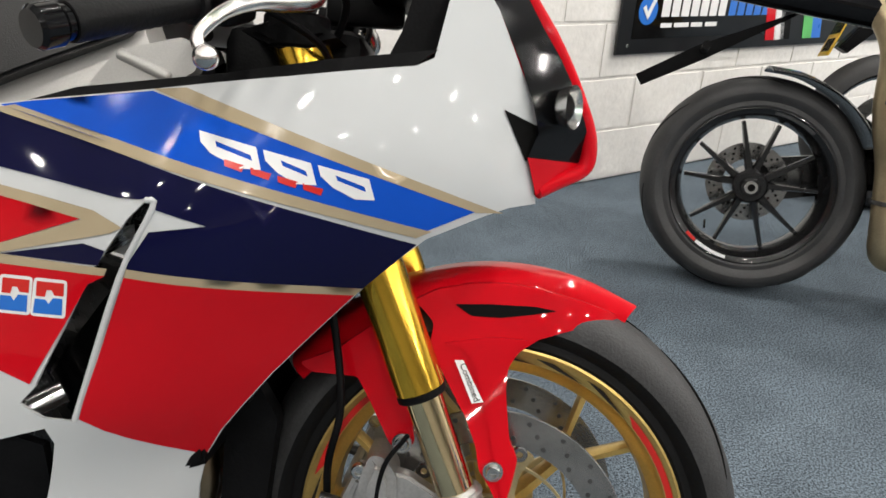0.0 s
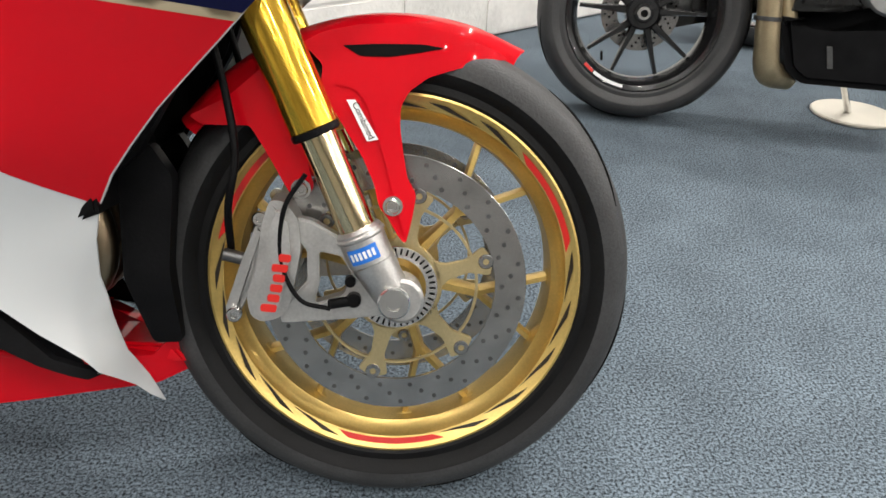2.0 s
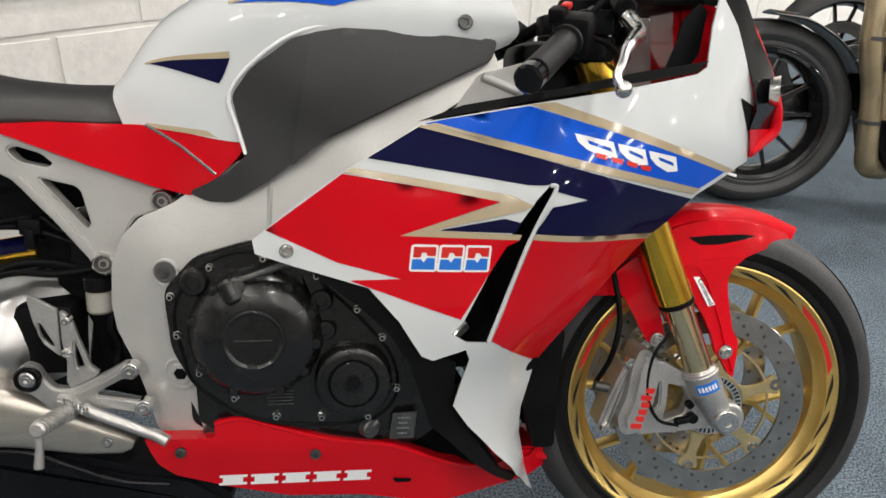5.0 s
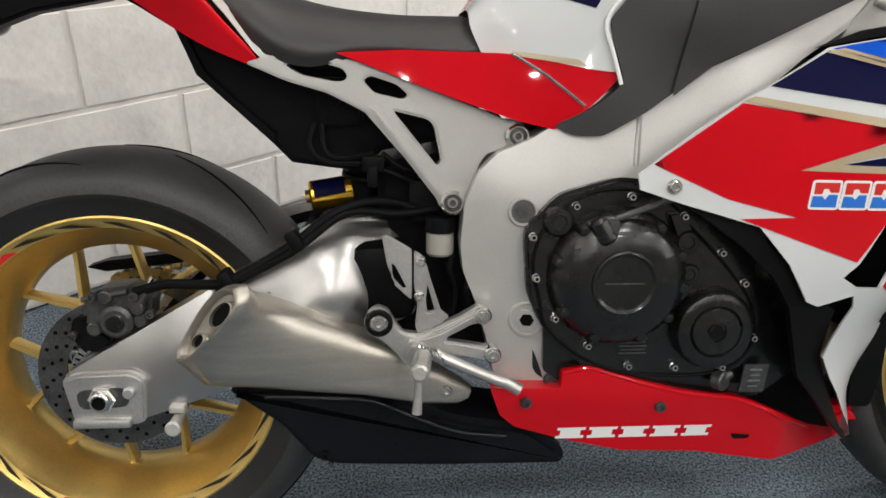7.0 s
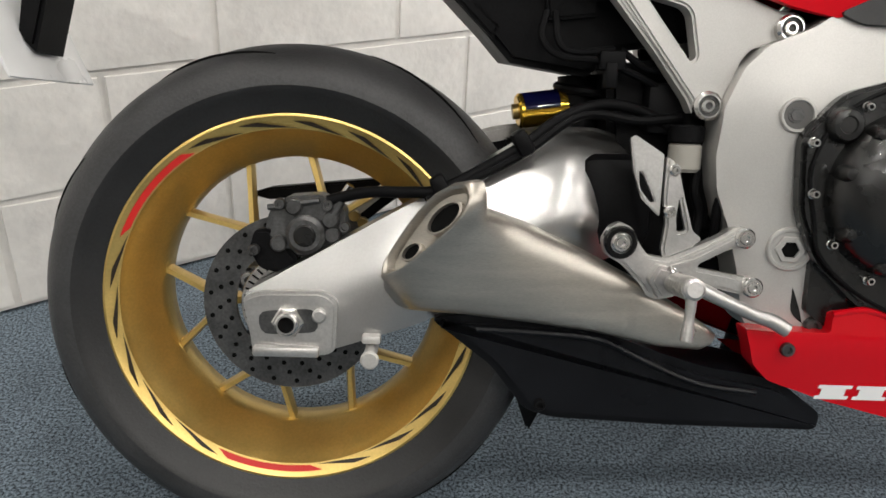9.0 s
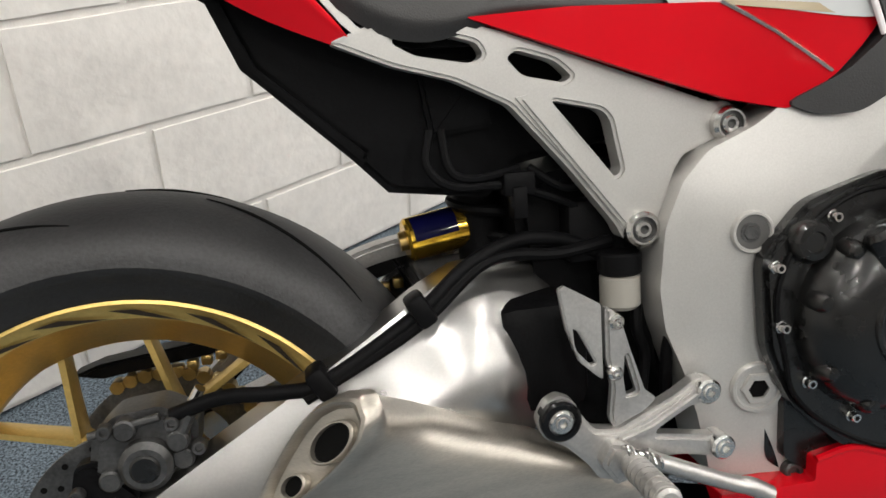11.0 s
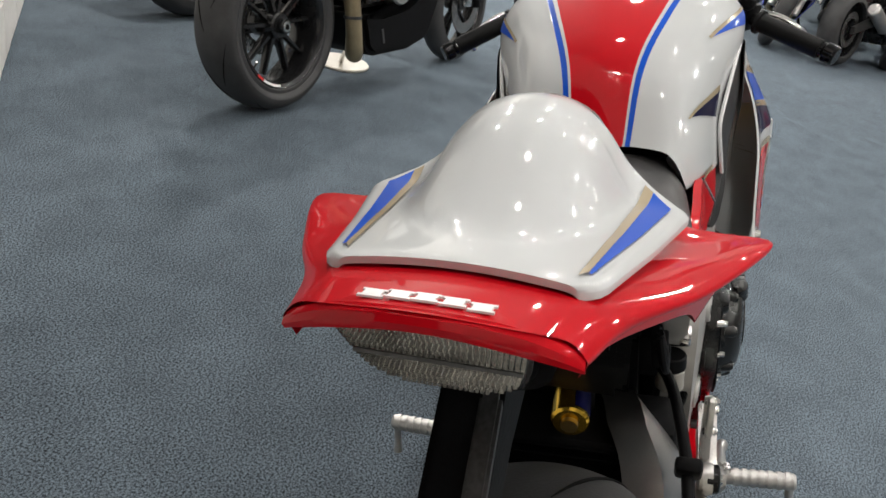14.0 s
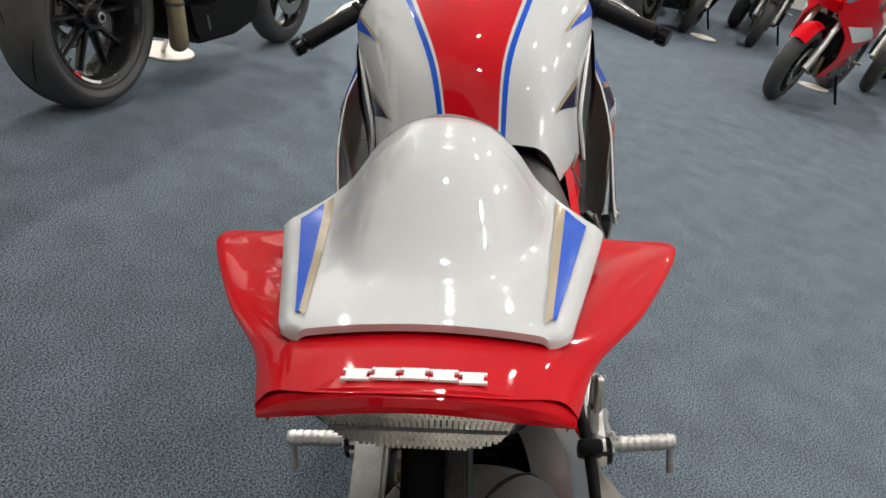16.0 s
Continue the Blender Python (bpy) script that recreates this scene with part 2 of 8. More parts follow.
def filled(outline, holes=(), res=0.02):
    """Triangles that fill an outline in the plane, with a grid inside so that it can be bent."""
    from mathutils.geometry import delaunay_2d_cdt
    pts, edges = [], []
    for loop in (outline, *holes):
        dense = []
        for a, b in zip(loop, list(loop[1:]) + [loop[0]]):
            k = max(1, int(math.dist(a, b) / res))
            dense += [(a[0] + (b[0] - a[0]) * i / k, a[1] + (b[1] - a[1]) * i / k) for i in range(k)]
        s = len(pts)
        pts += dense
        edges += [(s + i, s + (i + 1) % len(dense)) for i in range(len(dense))]
    xs, ys = [p[0] for p in outline], [p[1] for p in outline]
    rim = np.array(pts)
    row, y = 0, min(ys) + res / 2
    while y < max(ys):
        x = min(xs) + (res / 2 if row % 2 else 0)
        while x < max(xs):
            if inside((x, y), list(outline)) and not any(inside((x, y), list(h)) for h in holes) and np.min(np.hypot(rim[:, 0] - x, rim[:, 1] - y)) > res * 0.45:
                pts.append((x, y))
            x += res
        row, y = row + 1, y + res * 0.87
    v, e, f, *_ = delaunay_2d_cdt([Vector(p) for p in pts], edges, [], 0, 1e-7)
    tris = []
    for t in f:
        c = sum((v[i] for i in t), Vector((0, 0))) / len(t)
        if inside(c, list(outline)) and not any(inside(c, list(h)) for h in holes):
            tris.append(t)
    return [tuple(p) for p in v], tris


class Bulge:
    """A smooth half-width over (x, z) from a few given places."""

    def __init__(self, spots, stiff=1e-4):
        s = np.array(spots, float)
        self.p = s[:, :2]
        n = len(s)
        a = np.zeros((n + 3, n + 3))
        a[:n, :n] = self.kernel(self.p[:, None] - self.p[None]) + stiff * np.eye(n)
        a[:n, n:] = np.c_[np.ones(n), self.p]
        a[n:, :n] = a[:n, n:].T
        self.w = np.linalg.solve(a, np.r_[s[:, 2], 0, 0, 0])

    @staticmethod
    def kernel(d):
        r2 = (d ** 2).sum(-1) + 1e-12
        return r2 * np.log(r2) * 0.5

    def __call__(self, x, z):
        n = len(self.p)
        return float(self.kernel(np.array([[x, z]]) - self.p) @ self.w[:n] + self.w[n] + self.w[n + 1] * x + self.w[n + 2] * z)


def flat(w):
    return lambda x, z: w


def panel(outline, width, thick=0.003, res=0.022, r=0.0, holes=(), lift=0.0):
    """A skin on the right-hand side: its outline in (x, z), bent to y = -width(x, z)."""
    v, tris = filled(rounded(outline, r), [rounded(h, r) for h in holes], res)
    bm = bmesh.new()
    outer = [bm.verts.new((x, -width(x, z) - lift, z)) for x, z in v]
    used = set(i for t in tris for i in t)
    for t in tris:
        bm.faces.new([outer[i] for i in t])
    bm.normal_update()
    # faces look away from the bike (towards -y)
    if sum(f.normal.y * f.calc_area() for f in bm.faces) > 0:
        bmesh.ops.reverse_faces(bm, faces=bm.faces)
    for i, w in enumerate(outer):
        if i not in used:
            bm.verts.remove(w)
    if thick:
        rim = [e for e in bm.edges if e.is_boundary]
        low = {}
        for e in rim:
            for w in e.verts:
                if w not in low:
                    low[w] = bm.verts.new(w.co + Vector((0, thick, 0)))
        for e in rim:
            a, b = e.verts
            bm.faces.new((a, b, low[b], low[a]))
    return bm


def prism(outline, y0, y1, bevel=0.003, r=0.0, holes=()):
    """A solid slab: its outline in (x, z), from y0 to y1."""
    if holes:
        v, tris = filled(rounded(outline, r), [rounded(h, r) for h in holes], 0.05)
        bm = bmesh.new()
        vs = [bm.verts.new((x, y0, z)) for x, z in v]
        faces = [bm.faces.new([vs[i] for i in t]) for t in tris]
        bmesh.ops.delete(bm, geom=[w for w in bm.verts if not w.link_faces], context="VERTS")
        got = bmesh.ops.extrude_face_region(bm, geom=bm.faces[:])
        bmesh.ops.translate(bm, vec=(0, y1 - y0, 0), verts=[g for g in got["geom"] if isinstance(g, bmesh.types.BMVert)])
        bmesh.ops.recalc_face_normals(bm, faces=bm.faces)
        if bevel:
            hard = [e for e in bm.edges if len(e.link_faces) == 2 and e.calc_face_angle() > 1.2 and abs(e.verts[0].co.y - e.verts[1].co.y) < 1e-6]
            bmesh.ops.bevel(bm, geom=hard, offset=bevel, segments=2, affect="EDGES")
        return bm
    bm = bmesh.new()
    f = bm.faces.new([bm.verts.new((x, y0, z)) for x, z in rounded(outline, r)])
    got = bmesh.ops.extrude_face_region(bm, geom=[f])
    bmesh.ops.translate(bm, vec=(0, y1 - y0, 0), verts=[g for g in got["geom"] if isinstance(g, bmesh.types.BMVert)])
    bmesh.ops.recalc_face_normals(bm, faces=bm.faces)
    if bevel:
        hard = [e for e in bm.edges if abs(e.verts[0].co.y - e.verts[1].co.y) < 1e-6]
        bmesh.ops.bevel(bm, geom=hard, offset=bevel, segments=2, affect="EDGES")
    return bm


def loft(sections, cap=True, start=True):
    """A skin through closed rings of equal count; start: whether the first ring is closed too."""
    bm = bmesh.new()
    rings = [[bm.verts.new(p) for p in s] for s in sections]
    n = len(rings[0])
    for a, b in zip(rings, rings[1:]):
        for k in range(n):
            bm.faces.new((a[k], a[(k + 1) % n], b[(k + 1) % n], b[k]))
    if cap:
        if start:
            bm.faces.new(rings[0][::-1])
        bm.faces.new(rings[-1])
    return bm


def bolt(at, r=0.008, side=-1, depth=0.006):
    """A socket-head screw whose head looks to the side (y)."""
    h = depth
    bm = lathe([(0, -h * 0.35), (r * 0.45, -h * 0.35), (r * 0.5, -h), (r * 0.85, -h), (r, -h * 0.75), (r, 0.004), (0, 0.004)], 14)
    if side > 0:
        bm = moved(bm, Matrix.Rotation(math.pi, 4, "Z"))
    return moved(bm, Matrix.Translation(at))


# ---- the showroom ----
WALL_AT, WALL_TURN = Vector((-0.403, 1.267, 0)), radians(36.3)
WALL_M = Matrix.Translation(WALL_AT) @ Matrix.Rotation(WALL_TURN, 4, "Z")   # x along the wall, -y into the room

CARPET = material("blue_grey_carpet", (0.099, 0.123, 0.147), 0.95, vary=0.09, scale=7, grain=0.85, grain_scale=220, contrast=0.11, bump=0.0, detail=3.0, fuzz=0.75, second=(0.106, 0.132, 0.157), spec=0.1)
BLOCKPAINT = material("white_block_paint", (0.81, 0.785, 0.75), 0.45, vary=0.04, scale=9, grain=0.04, grain_scale=45, bump=1.0, island=0.02)
MORTAR = material("painted_mortar", (0.76, 0.735, 0.70), 0.5, vary=0.06, scale=30, bump=0.3)
PLASTER = material("white_plaster", (0.72, 0.70, 0.67), 0.6, vary=0.04, scale=3, bump=0.1)
CEILING = material("ceiling_white", (0.70, 0.70, 0.69), 0.8, vary=0.03, scale=2)
SIGNBLACK = material("sign_black", (0.012, 0.012, 0.013), 0.35, vary=0.15, scale=6)
PUCK = material("cream_plastic", (0.66, 0.62, 0.54), 0.45, vary=0.06)
LAMP = glow("lamp_glow", (1.0, 0.97, 0.92), 25.0)
GREEN = material("sign_green", (0.10, 0.45, 0.12), 0.4)


def plane_box(name, sx, sy, sz, at, mat, label, category="", turn=0.0):
    bm = box(sx, sy, sz)
    ob = finish(name, bm, mat)
    ob.matrix_basis = Matrix.Translation(at) @ Matrix.Rotation(turn, 4, "Z")
    return tagged(ob, label, category, kind="structure")


bm = bmesh.new()
bmesh.ops.create_grid(bm, x_segments=40, y_segments=40, size=16)
floor = tagged(finish("floor", bm, CARPET), "blue-grey flecked cut-pile showroom carpet", "floor", kind="structure")
floor.location = (2, -1, -0.006)
bm = box(34, 34, 0.1)
ceiling = tagged(finish("ceiling", bm, CEILING), "plain white ceiling with small round downlights", "ceiling", kind="structure")
ceiling.location = (2, -1, 3.25)

# painted block wall: a backing with its joints, the blocks stand proud of it
wall_north = finish("wall_north", box(18, 0.2, 3.2, at=(3.0, 0.0968, 1.6)), MORTAR)
wall_north.matrix_basis = WALL_M
tagged(wall_north, "white-painted concrete block wall with raked mortar joints", "wall", kind="structure")
plane_box("wall_east", 0.2, 24, 3.2, (12.2, -3, 1.6), PLASTER, "plain white-painted far showroom wall", "wall", radians(10))
# two unseen walls, added to close the room and bounce the lamp light
plane_box("wall_south", 30, 0.2, 3.2, (2, -10.5, 1.6), PLASTER, "unseen plain white wall added to close the showroom", "wall")
plane_box("wall_west", 0.2, 20, 3.2, (-5.2, -4, 1.6), PLASTER, "unseen plain white wall added to close the showroom", "wall")

# downlights; their spacing and per-area strengths are made up for brightness
lamp_spots = [(x, y, w) for x in (-2.6, -0.9, 0.8, 2.6, 5.2, 8.4) for y, w in ((-5.4, 1.0), (-3.6, 1.0), (-1.9, 0.85), (-0.55, 0.30), (0.75, 0.55))] + [(2.6, 2.3, 0.9), (5.2, 2.6, 1.2), (8.4, 3.2, 1.2)]
bezel = None
for x, y, share in lamp_spots:
    if y > 0.5:
        share *= 2.3 if x > 2 else 1.3
    if x < -2:
        share *= 0.65
    if -1.5 < x < 0 and y > -1:
        share *= 0.75
    if x > 5:
        share *= 1.25
    if x > 8:
        share *= 2.8
    if bezel is None:
        bezel = holder("ceiling_light", Matrix.Translation((x, y, 3.2)))
        tagged(bezel, "small round recessed downlight in the white ceiling", "ceiling light", group="ceiling downlights")
        m = moved(disc_y(0.075, -0.012, 0.006, 24, 0.004, hole=0.055), Matrix.Rotation(math.pi / 2, 4, "X"))
        part("bezel", m, WHITE, bezel)
        m = moved(disc_y(0.054, -0.004, 0.006, 24), Matrix.Rotation(math.pi / 2, 4, "X"))
        part("diffuser", m, LAMP, bezel)
    else:
        copy_thing(bezel, Matrix.Translation((x, y, 3.2)))
    lamp = bpy.data.lights.new("downlight", "AREA")
    lamp.shape, lamp.size, lamp.energy = "DISK", 0.12, LAMP_WATTS * share
    lamp.color = (1.0, 0.96, 0.90)
    new("downlight", lamp).location = (x, y, 3.17)


# ---- wheels ----
def ring_arc(r0, y0, r1, y1, a0, a1, n=16, thick=0.0008):
    """A strip between two circles round Y, from angle a0 to a1 (degrees, from +x towards +z)."""
    bm = bmesh.new()
    rows = []
    for i in range(n + 1):
        a = radians(a0 + (a1 - a0) * i / n)
        rows.append([bm.verts.new((r * math.cos(a), y, r * math.sin(a))) for r, y in ((r0, y0), (r1, y1), (r1, y1 + thick), (r0, y0 + thick))])
    for p, q in zip(rows, rows[1:]):
        for k in range(4):
            bm.faces.new((p[k], p[(k + 1) % 4], q[(k + 1) % 4], q[k]))
    bm.faces.new(rows[0][::-1]), bm.faces.new(rows[-1])
    return bm


def bar_section(p, q, w0, w1, d0, d1):
    """A tapered flat bar between two places in the wheel's plane; w: across, d: along the axle."""
    p, q = Vector(p), Vector(q)
    d = (q - p).normalized()
    s = Vector((-d.z, 0, d.x))
    y = Vector((0, 1, 0))
    def ring(c, w, h):
        pts = [(-.5, -.2), (-.3, -.5), (.3, -.5), (.5, -.2), (.5, .2), (.3, .5), (-.3, .5), (-.5, .2)]
        return [c + s * w * a + y * h * b for a, b in pts]
    return loft([ring(p, w0, d0), ring(p.lerp(q, 0.5), (w0 + w1) / 2 * 0.9, (d0 + d1) / 2), ring(q, w1, d1)])


def tyre_parts(wheel, radius, width, rim_r, rim_w, groove_turn=0.0, sidewall=RUBBER, tread=TREAD, wall=0.028):
    h, b, k = width / 2, rim_w / 2, wall / 0.044
    side = []
    for s in (1, -1):
        prof = [(rim_r - 0.012, (b - 0.012) * s), (rim_r - 0.002, (b - 0.003) * s), (rim_r + 0.006 * k, (b + 0.002) * s), (rim_r + 0.02 * k, (h - 0.012) * s),
                (rim_r + 0.032 * k, (h - 0.004) * s), (rim_r + 0.040 * k, (h - 0.001) * s), (rim_r + wall, h * s)]
        side.append(lathe(prof, 96))
    part("sidewall", join(*side), sidewall, wheel)
    r0 = rim_r + wall
    crown = []
    for i in range(25):
        a = -math.pi / 2 + math.pi * i / 24
        crown.append((r0 + (radius - r0) * math.cos(a) ** 0.85, h * math.sin(a)))
    part("tread", lathe([(r, y) for r, y in crown], 96), tread, wheel, "matt grey road tread with curved sipes")
    for k in range(7):
        base = 2 * math.pi * k / 7 + groove_turn
        for s in (1, -1):
            pts = []
            for i in range(9):
                t = i / 8
                a = (0.14 + 0.75 * t) * s
                rr = r0 + (radius - r0) * math.cos(a) ** 0.85 + 0.0004
                ang = base + (0.25 if s > 0 else 0) - 0.55 * t
                pts.append((rr * math.cos(ang), h * math.sin(a), rr * math.sin(ang)))
            part("sipe", tube(pts, [0.0006, 0.0021, 0.0022, 0.0016, 0.0005], 6, 3), GROOVE, wheel)


def rim_part(wheel, rim_r, rim_w, mat, depth=0.034):
    b = rim_w / 2
    prof = [(rim_r, -b), (rim_r, -b + 0.006), (rim_r - 0.02, -b + 0.02), (rim_r - 0.026, 0), (rim_r - 0.02, b - 0.02), (rim_r, b - 0.006), (rim_r, b),
            (rim_r - 0.003, b + 0.001), (rim_r - 0.009, b - 0.003), (rim_r - 0.018, b - 0.006), (rim_r - 0.022, b - 0.014), (rim_r - depth, 0.03), (rim_r - depth - 0.003, 0),
            (rim_r - depth, -0.03), (rim_r - 0.022, -b + 0.014), (rim_r - 0.018, -b + 0.006), (rim_r - 0.009, -b + 0.003), (rim_r - 0.003, -b - 0.001)]
    return part("rim", lathe(prof, 96, closed=True), mat, wheel)


def y_spokes(wheel, count, turn, rim_r, mat, depth=0.034, node=0.115, spread=17.0, hub_r=0.05, w=0.014, d=0.034):
    for k in range(count):
        a = radians(turn + 360 * k / count)
        at = lambda r, o=0.0: (r * math.cos(a + radians(o)), 0, r * math.sin(a + radians(o)))
        bm = join(bar_section(at(hub_r * 0.8), at(node), w * 1.5, w * 1.2, d * 1.3, d),
                  bar_section(at(node - 0.006), at(rim_r - depth + 0.004, spread), w * 0.85, w * 0.9, d, d * 0.75),
                  bar_section(at(node - 0.006), at(rim_r - depth + 0.004, -spread), w * 0.85, w * 0.9, d, d * 0.75),
                  moved(box(0.012, d * 0.9, 0.024, 0.003), Matrix.Translation(at(rim_r - depth + 0.003, spread)) @ Matrix.Rotation(-a - radians(spread), 4, "Y")),
                  moved(box(0.012, d * 0.9, 0.024, 0.003), Matrix.Translation(at(rim_r - depth + 0.003, -spread)) @ Matrix.Rotation(-a + radians(spread), 4, "Y")))
        part("spoke", bm, mat, wheel)


def rim_decals(wheel, rim_r, rim_w, reds):
    """Red arcs with slanting ends and long black slashes on the right-hand lip of the rim."""
    y = -rim_w / 2
    r0, y0, r1, y1 = rim_r - 0.0170, y + 0.0046, rim_r - 0.0088, y + 0.0020

    def slash(a0, a1, lean, k0=0.0, k1=1.0, n=10):
        """A strip whose ends lean: its inner edge runs from a0 to a1, its outer edge lies lean degrees further on."""
        bm = bmesh.new()
        low, high = [], []
        for i in range(n + 1):
            for k, row, shift in ((k0, low, 0.0), (k1, high, lean)):
                a = radians(a0 + (a1 - a0) * i / n + shift)
                r, yy = r0 + (r1 - r0) * k, y0 + (y1 - y0) * k - 0.0009
                row.append(bm.verts.new((r * math.cos(a), yy, r * math.sin(a))))
        for i in range(n):
            bm.faces.new((low[i], low[i + 1], high[i + 1], high[i]))
        return bm
    for a0, a1 in reds:
        part("rim_tape", slash(a0, a1, 4.0, 0.05, 0.95, 20), RIMRED, wheel, "red rim tape arc")
    for a0, a1 in zip([b for _, b in reds], [a for a, _ in reds[1:]] + [reds[0][0] + 360]):
        n = 5
        step = (a1 - a0 - 3) / n
        for i in range(n):
            q = a0 + 2 + step * i
            part("rim_mark", slash(q, q + step * 0.36, step * 0.75, 0.0, 1.0, 6), RIMBLACK, wheel)


def brake_disc(parent, r, hole, y, carrier=None, carrier_mat=None, arms=5, turn=0.0, thick=0.005, name="brake_disc"):
    """A drilled disc with its carrier and buttons."""
    d = holder(name, None, parent)
    bm = disc_y(r, y - thick / 2, y + thick / 2, 72, 0.0006, hole=hole)
    part("rotor", bm, DISC if name == "brake_disc" else DARKMETAL, d)
    dots = []
    rows = 3
    for k in range(66):
        a = 2 * math.pi * k / 66
        rr = hole + (r - hole) * (0.22 + 0.28 * (k % rows))
        dots.append(moved(disc_y(0.0030, y - thick / 2 - 0.0004, y + thick / 2 + 0.0004, 10), Matrix.Translation((rr * math.cos(a), 0, rr * math.sin(a)))))
    tagged(part("vent_drilling", join(*dots), DARKMETAL if name == "brake_disc" else GROOVE, d, "row of drilled vent holes"), kind="stuff")
    if carrier_mat:
        part("carrier", disc_y(0.058, y - 0.002, y + 0.006, 40, 0.001, hole=0.038), carrier_mat, d)
        part("carrier", disc_y(hole - 0.021, y - 0.001, y + 0.003, 64, 0.0006, hole=hole - 0.0245), carrier_mat, d)
        for k in range(arms):
            a = radians(turn + 360 * k / arms)
            arm = prism([(0.052, -0.019), (0.066, -0.0105), (0.092, -0.0085), (hole - 0.016, -0.015), (hole - 0.007, -0.019), (hole - 0.003, -0.010), (hole + 0.001, 0.0),
                         (hole - 0.003, 0.010), (hole - 0.007, 0.019), (hole - 0.016, 0.015), (0.092, 0.0085), (0.066, 0.0105), (0.052, 0.019)], y - 0.002, y + 0.005, 0.0012, 0.004)
            part("carrier_arm", moved(arm, Matrix.Rotation(-a, 4, "Y")), carrier_mat, d)
            at = ((hole - 0.008) * math.cos(a), 0, (hole - 0.008) * math.sin(a))
            part("button", moved(disc_y(0.0095, y - 0.005, y + 0.005, 18, 0.0012, hole=0.004), Matrix.Translation(at)), DISC, d)
    return d


# ---- the sport motorcycle, in its own upright frame: x forward, -y its right side ----
BIKE_M = Matrix.Translation((0, 0.054, 0)) @ Matrix.Rotation(radians(-1.1), 4, "Z") @ Matrix.Rotation(radians(-16.7), 4, "X")
bike = holder("sport_motorcycle", BIKE_M)
tagged(bike, "red, white and blue sport motorcycle leaning on its side stand", "motorcycle")

FW, RW = (0.707, 0, 0.294), (-0.711, 0, 0.308)
front = holder("front_wheel", Matrix.Translation(FW) @ Matrix.Rotation(radians(-3.5), 4, "Z"), bike)
front["label"] = "gold front wheel with twin drilled discs"
tyre_parts(front, 0.3060, 0.130, 0.2355, 0.104)
rim_part(front, 0.2355, 0.104, GOLD)
y_spokes(front, 6, 46, 0.2355, GOLD, spread=13.0, w=0.012)
rim_decals(front, 0.2355, 0.104, [(10, 43), (130, 163), (250, 283)])
part("hub", lathe([(0.0, -0.06), (0.024, -0.06), (0.03, -0.04), (0.045, -0.03), (0.045, 0.03), (0.03, 0.04), (0.024, 0.06), (0, 0.06)], 32), GOLD, front)
rear = holder("rear_wheel", Matrix.Translation(RW), bike)
rear["label"] = "gold rear wheel with a wide road tyre"
tyre_parts(rear, 0.3175, 0.198, 0.231, 0.165, 0.4, sidewall=REARWALL, tread=NEWTREAD, wall=0.032)
rim_part(rear, 0.231, 0.165, GOLD, 0.052)
y_spokes(rear, 6, 9.5, 0.231, GOLD, 0.052, spread=17.5, node=0.106, w=0.012)
rim_decals(rear, 0.231, 0.165, [(4, 36), (123, 156), (244, 276)])
part("hub", lathe([(0.0, -0.09), (0.03, -0.09), (0.035, -0.05), (0.06, -0.03), (0.06, 0.05), (0.04, 0.06), (0.03, 0.1), (0, 0.1)], 32), GOLD, rear)


